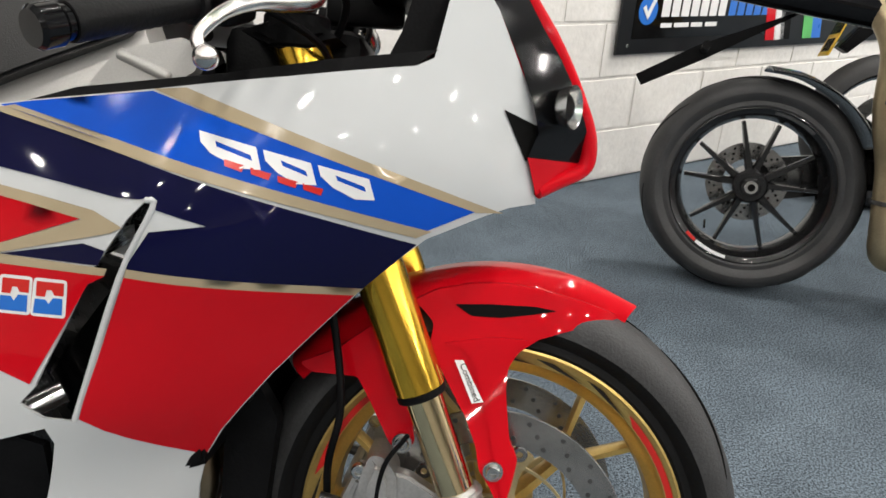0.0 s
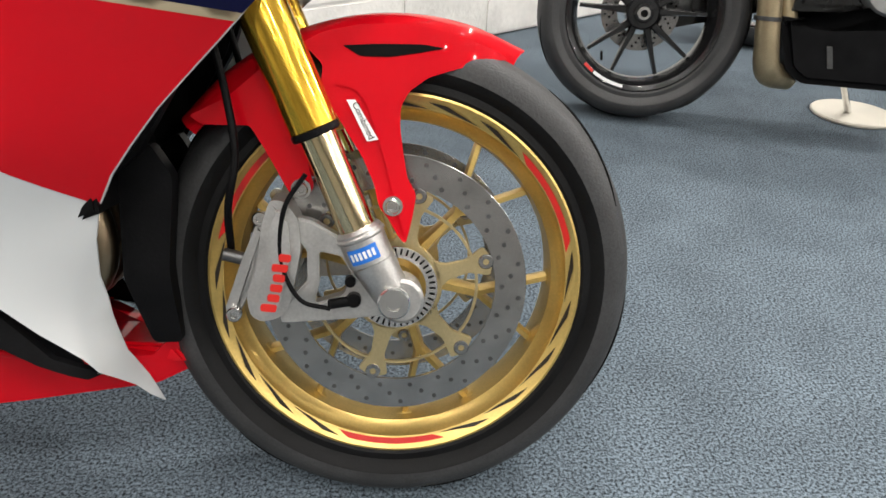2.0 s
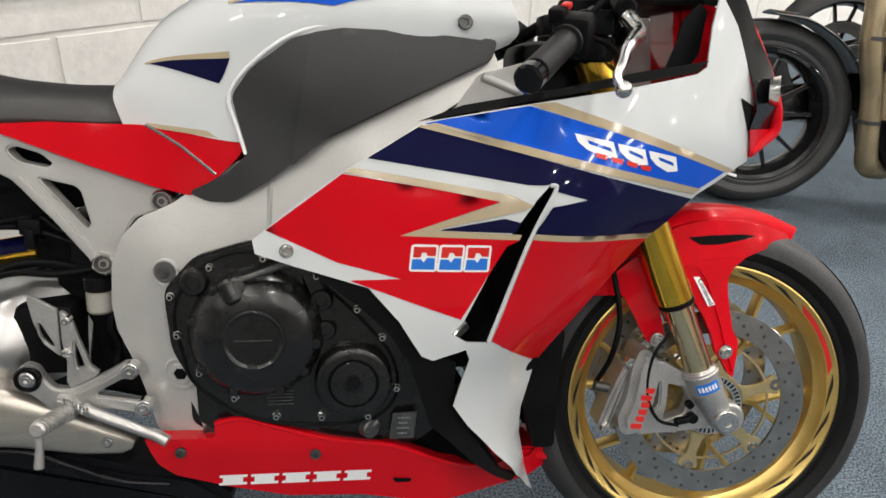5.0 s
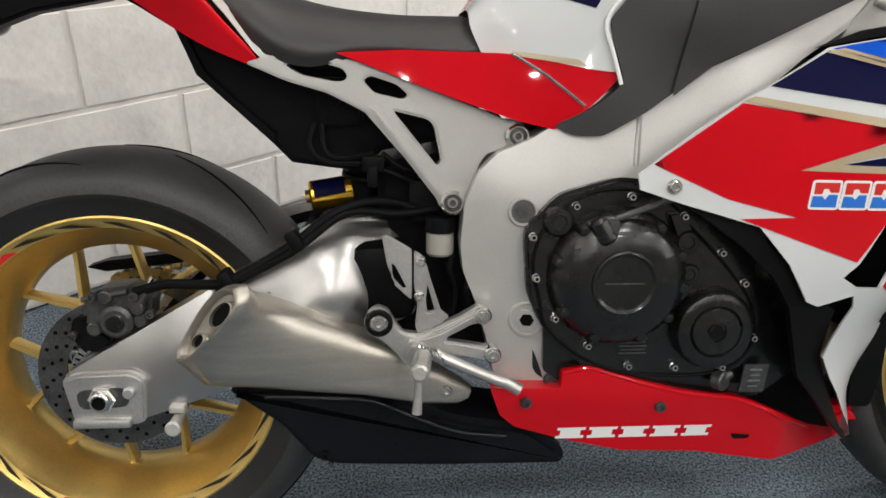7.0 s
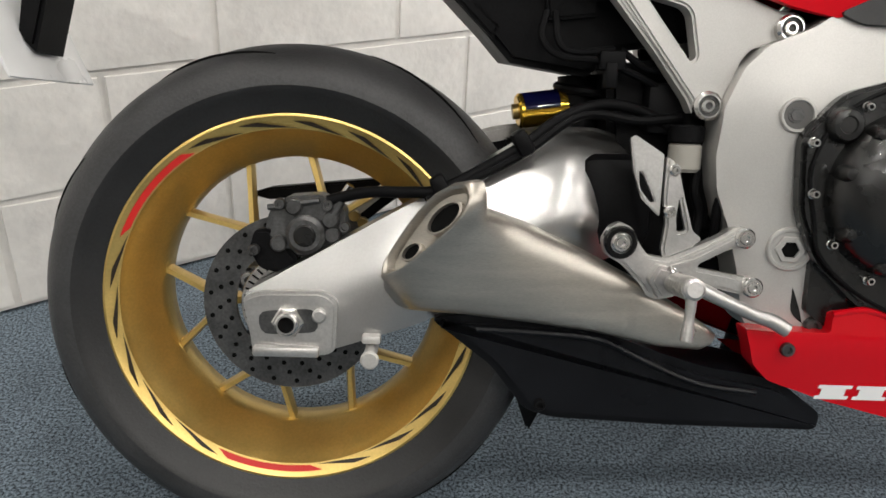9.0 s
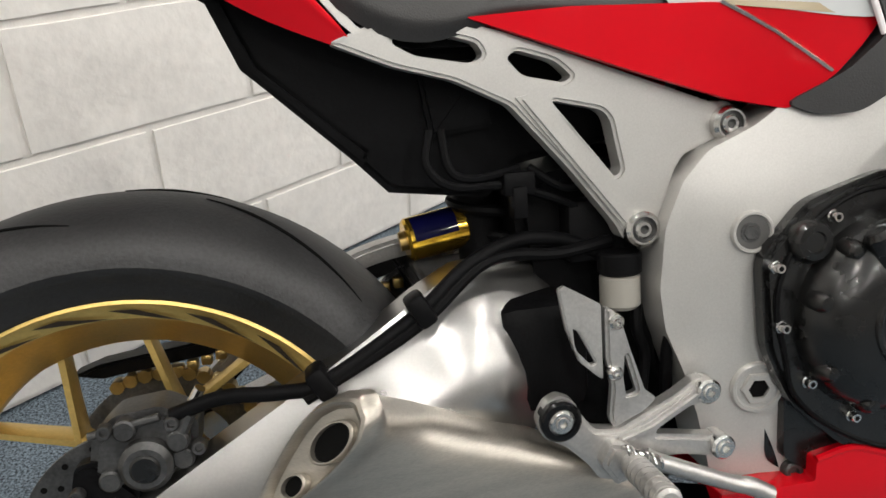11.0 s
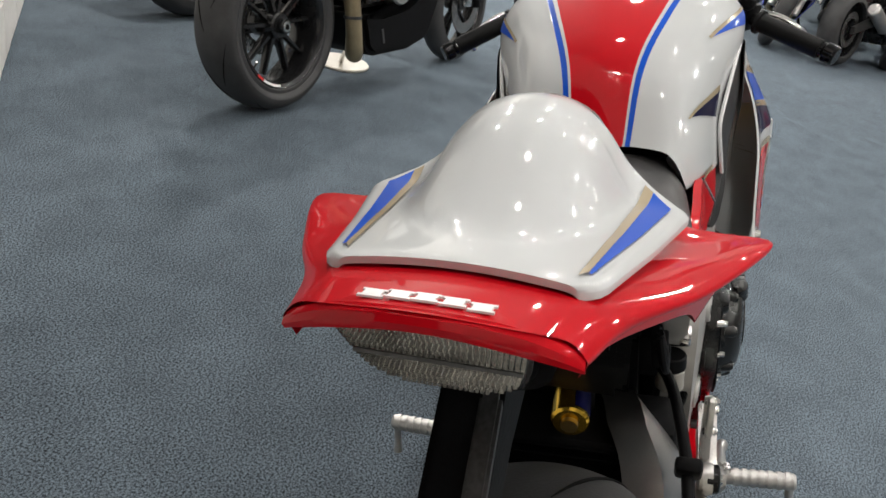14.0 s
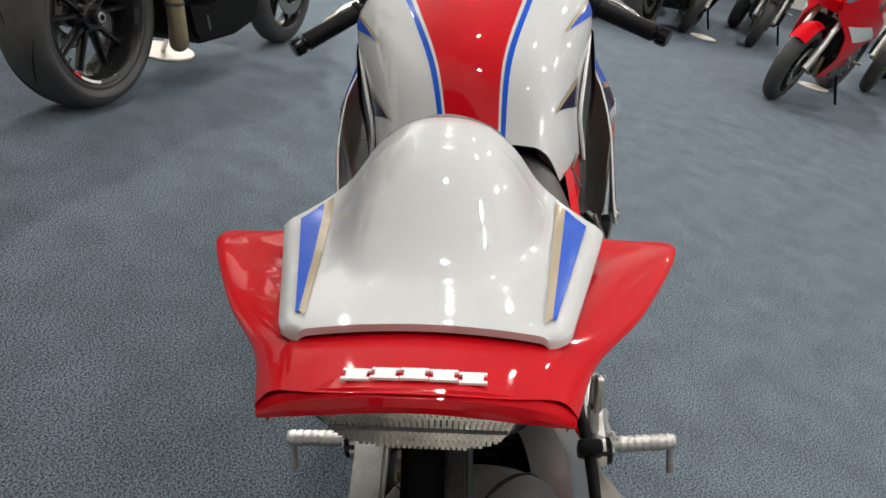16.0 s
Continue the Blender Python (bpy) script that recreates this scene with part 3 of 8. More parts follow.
class Shell:
    """A skin through long lines of (x, half-width, z), from its lower edge to the middle of the bike."""

    def __init__(self, lines):
        self.lines = [curve_points([Vector(p) for p in line], 8) for line in lines]
        self.n = len(lines)

    def at(self, u, v, lift=0.0, side=-1):
        def along(line):
            k = min(max(u, 0), 1) * (len(line) - 1)
            i = min(int(k), len(line) - 2)
            return line[i].lerp(line[i + 1], k - i)
        i = min(max(int(v), 0), self.n - 2)
        t = v - i
        p1, p2 = along(self.lines[i]), along(self.lines[i + 1])
        p0 = along(self.lines[i - 1]) if i > 0 else p1 * 2 - p2
        if i + 2 < self.n:
            p3 = along(self.lines[i + 2])
        else:
            m = p1 if abs(p2.y) < 1e-6 else p2 * 2 - p1
            p3 = Vector((m.x, -m.y, m.z)) if abs(p2.y) < 1e-6 else m
        q = 0.5 * (2 * p1 + (p2 - p0) * t + (2 * p0 - 5 * p1 + 4 * p2 - p3) * t * t + (3 * p1 - p0 - 3 * p2 + p3) * t ** 3)
        return Vector((q.x, q.y * side, q.z))

    def normal(self, u, v, side=-1):
        e = 0.01
        a = self.at(min(u + e, 1), v, side=side) - self.at(max(u - e, 0), v, side=side)
        b = self.at(u, min(v + e, self.n - 1), side=side) - self.at(u, max(v - e, 0), side=side)
        nrm = a.cross(b).normalized()
        return nrm if nrm.y * side > 0 or (abs(nrm.y) < 0.2 and nrm.z > 0) else -nrm

    def mesh(self, m=28, sub=4, strips=None, sides=(-1, 1), span=None, thick=0.0):
        v0, v1 = span or (0, self.n - 1)
        rows = max(1, round((v1 - v0) * sub))
        bm = bmesh.new()
        for side in sides:
            grid = [[bm.verts.new(self.at(i / m, v0 + (v1 - v0) * j / rows, side=side)) for i in range(m + 1)] for j in range(rows + 1)]
            for j in range(rows):
                for i in range(m):
                    f = bm.faces.new((grid[j][i], grid[j][i + 1], grid[j + 1][i + 1], grid[j + 1][i]))
                    if strips:
                        f.material_index = strips[min(int(v0 + (v1 - v0) * (j + 0.5) / rows), len(strips) - 1)]
        bmesh.ops.remove_doubles(bm, verts=bm.verts, dist=1e-5)
        if thick:
            bmesh.ops.recalc_face_normals(bm, faces=bm.faces)
            bmesh.ops.solidify(bm, geom=bm.faces[:], thickness=thick)
        return bm

    def patch(self, low, high, lift=0.001, side=-1, n=20):
        """A strip on the skin between two lines of (u, v)."""
        bm = bmesh.new()
        def pos(line, k):
            f = k / n * (len(line) - 1)
            i = min(int(f), len(line) - 2)
            t = f - i
            return tuple(line[i][c] + (line[i + 1][c] - line[i][c]) * t for c in (0, 1))
        rows = []
        for k in range(n + 1):
            a, b = pos(low, k), pos(high, k)
            row = []
            for j in range(5):
                u, v = a[0] + (b[0] - a[0]) * j / 4, a[1] + (b[1] - a[1]) * j / 4
                row.append(bm.verts.new(self.at(u, v, side=side) + self.normal(u, v, side) * lift))
            rows.append(row)
        for p, q in zip(rows, rows[1:]):
            for j in range(4):
                bm.faces.new((p[j], p[j + 1], q[j + 1], q[j]))
        return bm


def both(name, bm, mat, label="", parent=None):
    """A right-hand part and its twin on the left."""
    twin = mirrored(bm)
    part(name, bm, mat, parent or bike, label)
    part(name, twin, mat, parent or bike, label)


# ---- front end: discs, fork, caliper, mudguard ----
brake_disc(front, 0.163, 0.124, -0.071, True, CARRIER, 6, 16)
brake_disc(front, 0.163, 0.124, 0.071, True, CARRIER, 6, 35)
part("sensor_ring", disc_y(0.052, -0.082, -0.079, 48, 0.0005, hole=0.038), STEEL, front, "slotted steel sensor ring")
part("sensor_slots", join(*[moved(box(0.0075, 0.004, 0.0022), Matrix.Rotation(radians(9 * k), 4, "Y") @ Matrix.Translation((0.046, -0.081, 0))) for k in range(40)]), GROOVE, front)
part("axle_end", join(disc_y(0.019, -0.150, -0.09, 28, 0.002, hole=0.009), disc_y(0.011, -0.146, -0.1, 20, 0.001)), STEEL, front)

def on_fork(z, y=-0.118):
    return (0.556 - 0.419 * (z - 0.6175), y, z)

def wrap_patch(a, b, r, from_deg, to_deg, n=12):
    """A thin label wrapped on a round bar from a to b, its middle facing the bike's right-hand side."""
    a, b = Vector(a), Vector(b)
    d = (b - a).normalized()
    e1 = (Vector((0, -1, 0)) - d * Vector((0, -1, 0)).dot(d)).normalized()
    e2 = e1.cross(d)
    bm = bmesh.new()
    rows = []
    for i in range(n + 1):
        q = radians(from_deg + (to_deg - from_deg) * i / n)
        o = (e1 * math.cos(q) + e2 * math.sin(q)) * r
        rows.append((bm.verts.new(a + o), bm.verts.new(b + o)))
    for p, q in zip(rows, rows[1:]):
        bm.faces.new((p[0], p[1], q[1], q[0]))
    return bm

for s in (-1, 1):
    leg = holder("fork_leg", None, bike)
    leg["label"] = "gold anodised upside-down fork leg"
    f = lambda z: on_fork(z, 0.118 * s)
    part("outer_tube", rod(f(0.87), f(0.489), 0.0283, 32, bevel=0.002), GOLDTUBE, leg)
    part("dust_seal", rod(f(0.491), f(0.482), 0.0285, 28, bevel=0.002), BLACK, leg)
    part("slider", rod(f(0.484), f(0.345), 0.0218, 32), CHROMEGOLD, leg)
    part("fork_foot", join(rod(f(0.378), f(0.335), 0.0275, 32, bevel=0.004), rod(f(0.372), f(0.366), 0.0295, 32, bevel=0.002),
                           rod(f(0.338), (0.706, 0.118 * s, 0.283), 0.026, 28, r2=0.022), moved(disc_y(0.027, -0.136, -0.09, 28, 0.004) if s < 0 else disc_y(0.027, 0.09, 0.136, 28, 0.004), Matrix.Translation((0.707, 0, 0.292))),
                           prism([(0.566, 0.260), (0.649, 0.264), (0.690, 0.268), (0.718, 0.292), (0.700, 0.345), (0.672, 0.362), (0.640, 0.362), (0.604, 0.384), (0.582, 0.388), (0.580, 0.372), (0.598, 0.348), (0.598, 0.312), (0.566, 0.278)], -0.112 if s < 0 else 0.088, -0.088 if s < 0 else 0.112, 0.003, 0.004, [[(0.612, 0.347), (0.638, 0.341), (0.650, 0.318), (0.640, 0.294), (0.606, 0.284), (0.612, 0.310)]])), ALLOY, leg, "cast silver fork foot with caliper lugs")
    if s < 0:
        part("badge", wrap_patch(f(0.3605), f(0.3435), 0.0279, -48, 30), LOGOBLUE, leg, "small blue badge band")
        for k in range(6):
            part("badge_bar", wrap_patch(f(0.3560), f(0.3480), 0.0284, -41 + 11 * k, -34 + 11 * k, 3), LETTER, leg)
    cal = holder("brake_caliper", None, bike)
    cal["label"] = "grey radial four-piston brake caliper with a red badge"
    y0, y1 = (-0.118, -0.05) if s < 0 else (0.05, 0.118)
    part("caliper_body", prism([(0.532, 0.272), (0.528, 0.296), (0.541, 0.329), (0.548, 0.380), (0.558, 0.409), (0.574, 0.408), (0.590, 0.386), (0.592, 0.352), (0.578, 0.285), (0.568, 0.270), (0.545, 0.264)], y0 - 0.012 * (s < 0), y1 + 0.012 * (s > 0), 0.011, 0.008), ALLOY, cal)
    part("bridge", prism([(0.50, 0.275), (0.513, 0.262), (0.535, 0.31), (0.552, 0.372), (0.54, 0.378), (0.52, 0.33)], y0 + 0.012, y1, 0.005, 0.004), ALLOY, cal)
    for p in ((0.512, 0.272), (0.546, 0.386)):
        part("caliper_bolt", bolt((p[0], y0 + 0.008, p[1]), 0.009, s), STEEL, cal)
    part("banjo", rod((0.498, (y0 + y1) / 2, 0.338), (0.53, (y0 + y1) / 2, 0.33), 0.008, 14), DARKMETAL, cal)
    if s < 0:
        for k in range(6):
            z = 0.2815 + 0.0118 * k
            x = 0.5495 + (z - 0.2815) * 0.30
            tall = 0.0045 if k in (0, 4) else 0.0
            part("badge_bar", prism([(x - tall, z), (x - tall + 0.001, z + 0.0088), (x + 0.0150, z + 0.0072), (x + 0.0135, z - 0.0018)], y0 - 0.0132, y0 - 0.010, 0, 0.0032), RIMRED, cal)
    part("brake_hose", tube([(0.505, y1 * 0.7 + y0 * 0.3, 0.338), (0.512, y0, 0.40), (0.522, y0, 0.46), (0.512, y0 * 0.9, 0.53), (0.49, y0 * 0.8, 0.62)], 0.0045, 10), BLACK, bike)
part("sensor_wire", tube([(0.60, -0.13, 0.44), (0.575, -0.13, 0.40), (0.57, -0.128, 0.34), (0.59, -0.13, 0.295), (0.625, -0.13, 0.283)], 0.0028, 8), BLACK, bike, "thin black speed sensor lead")
part("sensor_plug", join(rod((0.622, -0.122, 0.286), (0.650, -0.122, 0.290), 0.0062, 14, bevel=0.002), moved(disc_y(0.0085, -0.128, -0.112, 16, 0.002), Matrix.Translation((0.652, 0, 0.291)))), BLACK, bike)
part("sensor_bolt", moved(disc_y(0.0065, -0.122, -0.108, 14, 0.002), Matrix.Translation((0.648, 0, 0.312))), BLACK, bike)

# red mudguard: a crown over the tyre and a leg to each fork foot
guard = holder("front_mudguard", None, bike)
guard["label"] = "glossy red front mudguard with black vent slots"
def arc(r, w, a0, a1, n=7, dw0=1.0, dw1=1.0):
    out = []
    for i in range(n):
        t = i / (n - 1)
        a = radians(a0 + (a1 - a0) * t)
        out.append((FW[0] + r * math.cos(a), w * (dw0 + (dw1 - dw0) * min(1, t * 1.6)), FW[2] + r * math.sin(a)))
    return out
GUARD = Shell([arc(0.300, 0.078, 62, 142, dw0=0.30), arc(0.313, 0.072, 62, 142, dw0=0.28), arc(0.323, 0.055, 61.5, 142, dw0=0.25), arc(0.328, 0.028, 61, 142, dw0=0.2), arc(0.329, 0.0, 61, 142)])
part("crown", GUARD.mesh(30, 4, thick=0.003), RED, guard)
LEG = Bulge([(0.60, 0.585, 0.082), (0.76, 0.585, 0.068), (0.68, 0.60, 0.07), (0.66, 0.50, 0.10), (0.715, 0.48, 0.098), (0.70, 0.40, 0.118), (0.72, 0.35, 0.125), (0.82, 0.575, 0.045), (0.85, 0.57, 0.022)])
leg_line = [(0.595, 0.583), (0.62, 0.596), (0.66, 0.605), (0.70, 0.607), (0.74, 0.603), (0.79, 0.591), (0.83, 0.577), (0.842, 0.570), (0.817, 0.566), (0.774, 0.557), (0.74, 0.547), (0.717, 0.531), (0.707, 0.514), (0.706, 0.491), (0.709, 0.466), (0.714, 0.434),
            (0.725, 0.414), (0.720, 0.388), (0.712, 0.358), (0.703, 0.368), (0.693, 0.387), (0.681, 0.402), (0.676, 0.427), (0.662, 0.459), (0.646, 0.484), (0.629, 0.512), (0.620, 0.522), (0.616, 0.540), (0.619, 0.559), (0.603, 0.575)]
slot_line = [(0.640, 0.581), (0.681, 0.5835), (0.733, 0.584), (0.760, 0.580), (0.727, 0.574), (0.694, 0.569), (0.661, 0.569)]
both("leg", panel(leg_line, LEG, 0.012, 0.012, 0.006), RED, parent=guard)
both("leg_rib", panel([(0.630, 0.538), (0.655, 0.533), (0.668, 0.516), (0.688, 0.453), (0.700, 0.405), (0.711, 0.366), (0.717, 0.388), (0.7215, 0.413), (0.711, 0.434), (0.706, 0.466), (0.703, 0.491), (0.704, 0.515), (0.713, 0.533), (0.73, 0.546), (0.69, 0.548)], LEG, 0.004, 0.012, 0.006, lift=0.003), RED, parent=guard)
both("vent", panel(slot_line, LEG, 0.0, 0.02, 0.004, lift=0.0012), GROOVE, parent=guard)
REARLEG = Bulge([(0.467, 0.502, 0.085), (0.556, 0.553, 0.095), (0.60, 0.43, 0.095), (0.54, 0.49, 0.09)])
both("rear_leg", panel([(0.467, 0.500), (0.511, 0.521), (0.558, 0.560), (0.585, 0.508), (0.607, 0.420), (0.595, 0.405), (0.578, 0.413), (0.550, 0.465), (0.535, 0.490), (0.48, 0.49)], REARLEG, 0.004, 0.02, 0.005), RED, parent=guard)
for p in ((0.697, -LEG(0.697, 0.403) - 0.0045, 0.403), (0.592, -0.100, 0.419)):
    part("guard_bolt", join(moved(disc_y(0.0115, -0.002, 0.004, 20), Matrix.Translation(p)), bolt((p[0], p[1] - 0.002, p[2]), 0.0085)), STEEL, guard)
STICK = [(0.645, 0.521), (0.655, 0.521), (0.681, 0.477), (0.668, 0.475)]
part("sticker", panel(STICK, LEG, 0.0, 0.01, lift=0.0042), LETTER, guard, "white sticker with black lettering")
word = bpy.data.curves.new("sticker_text", "FONT")
word.body, word.size, word.extrude, word.align_x = "Combined", 0.0108, 0.0002, "CENTER"
tmp = new("sticker_text", word)
me = bpy.data.meshes.new_from_object(tmp.evaluated_get(bpy.context.evaluated_depsgraph_get()))
bpy.data.objects.remove(tmp)
me.materials.append(GLOSSBLACK)
text = new("sticker_text", me)
text.parent = guard
mid = (0.6610, -LEG(0.661, 0.497) - 0.0050, 0.4965)
ex = Vector((0.027, -(LEG(0.675, 0.462) - LEG(0.646, 0.518)), -0.055)).normalized()
ez = Vector((0, -1, -0.25)) - ex * Vector((0, -1, -0.25)).dot(ex)
ez.normalize()
ey = ez.cross(ex)
text.matrix_basis = Matrix(((ex.x, ey.x, ez.x, mid[0]), (ex.y, ey.y, ez.y, mid[1]), (ex.z, ey.z, ez.z, mid[2]), (0, 0, 0, 1)))

# ---- side fairings and their graphics ----
SKIN = Bulge([(-0.03, 0.60, 0.230), (0.10, 0.70, 0.237), (0.21, 0.77, 0.230), (0.34, 0.79, 0.222), (0.37, 0.695, 0.277), (0.415, 0.67, 0.270), (0.55, 0.70, 0.215),
              (0.17, 0.57, 0.253), (0.28, 0.577, 0.265), (0.20, 0.452, 0.250), (0.31, 0.48, 0.252), (0.253, 0.362, 0.221), (0.30, 0.30, 0.190), (0.345, 0.24, 0.150), (0.372, 0.206, 0.118),
              (0.557, 0.622, 0.175), (0.54, 0.602, 0.168), (0.495, 0.554, 0.168), (0.458, 0.512, 0.173), (0.427, 0.473, 0.168), (0.404, 0.442, 0.162), (0.381, 0.404, 0.146), (0.374, 0.37, 0.142), (0.368, 0.322, 0.122), (0.371, 0.27, 0.100), (0.387, 0.20, 0.070), (0.41, 0.135, 0.045),
              (0.69, 0.72, 0.13), (0.60, 0.83, 0.185), (0.64, 0.92, 0.15), (0.74, 0.74, 0.07)])
SLOT = [(0.362, 0.690), (0.346, 0.672), (0.311, 0.620), (0.256, 0.507), (0.206, 0.457), (0.217, 0.449), (0.261, 0.464), (0.291, 0.474), (0.338, 0.619), (0.368, 0.686)]
def skin_part(name, line, mat, lift=0.0, label="", r=0.0, holes=(), thick=0.0035):
    both(name, panel(line, SKIN, thick if lift == 0 else 0.0, 0.02, r, holes, lift), mat, label, fairing)
fairing = holder("side_fairing", None, bike)
fairing["label"] = "white side fairing with red, blue and navy graphics"
skin_part("panel", [(-0.016, 0.596), (-0.019, 0.614), (0.045, 0.665), (0.100, 0.704), (0.131, 0.721), (0.202, 0.766), (0.230, 0.771), (0.344, 0.790), (0.469, 0.810), (0.585, 0.832), (0.602, 0.842), (0.612, 0.898), (0.628, 0.945), (0.663, 0.900), (0.688, 0.850),
                    (0.708, 0.812), (0.719, 0.793), (0.721, 0.772), (0.712, 0.753), (0.719, 0.713), (0.722, 0.703), (0.690, 0.698), (0.660, 0.687), (0.606, 0.663), (0.557, 0.621), (0.540, 0.602), (0.495, 0.554), (0.458, 0.513), (0.427, 0.474), (0.404, 0.443), (0.382, 0.405),
                    (0.374, 0.368), (0.368, 0.322), (0.371, 0.268), (0.387, 0.198), (0.409, 0.136), (0.396, 0.152), (0.351, 0.231), (0.318, 0.272), (0.296, 0.303), (0.270, 0.336), (0.248, 0.372), (0.267, 0.447), (0.261, 0.464), (0.217, 0.449), (0.201, 0.456), (0.171, 0.506), (0.131, 0.552), (0.033, 0.580)], WHITE, holes=[SLOT[:4] + [(0.240, 0.489), (0.261, 0.476)] + SLOT[7:]])
skin_part("graphic", [(0.131, 0.721), (0.201, 0.763), (0.597, 0.657), (0.557, 0.619), (0.543, 0.606), (0.343, 0.626), (0.366, 0.662), (0.414, 0.670), (0.371, 0.682), (0.366, 0.692), (0.354, 0.690), (0.335, 0.690)], NAVY, 0.0012)
skin_part("graphic", [(0.205, 0.765), (0.230, 0.770), (0.344, 0.788), (0.656, 0.694), (0.600, 0.669)], BLUE, 0.0012)
skin_part("graphic", [(0.344, 0.790), (0.377, 0.793), (0.684, 0.692), (0.656, 0.692)], BEIGE, 0.0016)
skin_part("graphic", [(0.196, 0.761), (0.219, 0.766), (0.611, 0.671), (0.596, 0.664)], BEIGE, 0.0018)
skin_part("graphic", [(-0.001, 0.627), (0.099, 0.701), (0.302, 0.669), (0.172, 0.622), (0.326, 0.619), (0.309, 0.610), (0.252, 0.510), (0.106, 0.562), (0.173, 0.565), (0.090, 0.586)], RED, 0.0012)
skin_part("graphic", [(0.099, 0.703), (0.113, 0.709), (0.313, 0.677), (0.342, 0.664), (0.330, 0.658), (0.218, 0.630), (0.328, 0.626), (0.325, 0.619), (0.172, 0.622), (0.302, 0.668)], BEIGE, 0.0016)
skin_part("graphic", [(0.222, 0.630), (0.305, 0.647), (0.326, 0.642), (0.319, 0.628)], NAVY, 0.0014)
skin_part("intake", [(0.676, 0.800), (0.717, 0.787), (0.718, 0.772), (0.710, 0.757), (0.705, 0.748)], GROOVE, 0.002, "black intake beside the headlamp")
skin_part("graphic", [(0.343, 0.620), (0.537, 0.600), (0.493, 0.553), (0.456, 0.512), (0.425, 0.473), (0.402, 0.442), (0.383, 0.408), (0.295, 0.477)], RED, 0.0012)
skin_part("graphic", [(0.345, 0.627), (0.544, 0.607), (0.537, 0.599), (0.343, 0.619)], BEIGE, 0.0016)
# slanted emblem blocks, each with a slit
for a, b, top in ((0.398, 0.450, 0.7545), (0.456, 0.498, 0.7415), (0.504, 0.550, 0.7310)):
    d = (b - a) * 0.22
    slit = [(a + 0.016, top - 0.0085), (b - 0.004, top - 0.0075 - d), (b - 0.002, top - 0.0125 - d), (a + 0.018, top - 0.0135)]
    skin_part("emblem", [(a, top), (b, top - d), (b + 0.006, top - 0.020 - d), (b - 0.012, top - 0.020 - d), (a + 0.014, top - 0.020), (a + 0.003, top - 0.010)], LETTER, 0.0022, holes=[slit])
for a in (0.424, 0.447, 0.470, 0.492):
    z = 0.7305 - (a - 0.424) * 0.25
    skin_part("emblem", [(a, z), (a + 0.018, z - 0.0045), (a + 0.016, z - 0.0105), (a + 0.001, z - 0.006)], RIMRED, 0.0022)
# two-coloured badge: three white-edged blocks with a step between the colours
for a, w in ((0.186, 0.036), (0.222, 0.034), (0.256, 0.034)):
    skin_part("emblem", [(a + 0.001, 0.6115), (a + w, 0.6115), (a + w - 0.003, 0.5755), (a - 0.003, 0.5755)], LETTER, 0.0018, r=0.004)
    skin_part("emblem", [(a + 0.004, 0.6085), (a + w - 0.003, 0.6085), (a + w - 0.004, 0.5965), (a + w * 0.62, 0.5965), (a + w * 0.55, 0.6010), (a + w * 0.40, 0.6010), (a + w * 0.35, 0.5945), (a + 0.003, 0.5945)], RIMRED, 0.0023)
    skin_part("emblem", [(a + 0.002, 0.5920), (a + w * 0.36, 0.5920), (a + w * 0.45, 0.5880), (a + w * 0.58, 0.5940), (a + w - 0.005, 0.5940), (a + w - 0.006, 0.5785), (a, 0.5785)], LOGOBLUE, 0.0023)
part("fairing_screw", join(moved(disc_y(0.0095, -0.002, 0.003, 18), Matrix.Translation((0.025, -SKIN(0.025, 0.600), 0.6))), bolt((0.025, -SKIN(0.025, 0.600) - 0.002, 0.6), 0.0075)), STEEL, fairing)
both("vent_edge", tube([(x, -SKIN(x, z) - 0.001, z) for x, z in ((0.362, 0.690), (0.369, 0.684), (0.338, 0.617), (0.291, 0.476))], 0.0028, 8, 4), WHITE, parent=fairing)
both("radiator_shroud", prism([(0.40, 0.70), (0.51, 0.64), (0.485, 0.57), (0.45, 0.51), (0.42, 0.46), (0.37, 0.42), (0.345, 0.58)], -0.135, -0.10, 0.006), BLACK, parent=fairing)
both("inner_liner", prism([(0.37, 0.71), (0.30, 0.62), (0.19, 0.46), (0.22, 0.40), (0.31, 0.40), (0.38, 0.64)], -0.150, -0.10, 0.004), GLOSSBLACK, parent=fairing)
both("lower_liner", panel([(0.049, 0.574), (0.130, 0.549), (0.172, 0.504), (0.200, 0.458), (0.250, 0.440), (0.250, 0.37), (0.275, 0.318), (0.302, 0.276), (0.325, 0.240), (0.366, 0.205), (0.352, 0.205), (0.316, 0.236), (0.280, 0.272), (0.246, 0.312), (0.215, 0.345), (0.200, 0.395), (0.185, 0.445), (0.158, 0.487), (0.116, 0.526)], lambda x, z: SKIN(x, z) - 0.010, 0.012, 0.015), BLACK, "matt black inner fairing liner", fairing)
both("liner_back", panel([(0.195, 0.41), (0.25, 0.375), (0.275, 0.318), (0.302, 0.276), (0.325, 0.240), (0.340, 0.215), (0.24, 0.235), (0.15, 0.27), (0.16, 0.36)], flat(0.118), 0.004, 0.02), BLACK, parent=fairing)
both("chrome_joint", rod((0.235, -0.235, 0.475), (0.262, -0.215, 0.49), 0.012, 16, bevel=0.002), STEEL, parent=fairing)
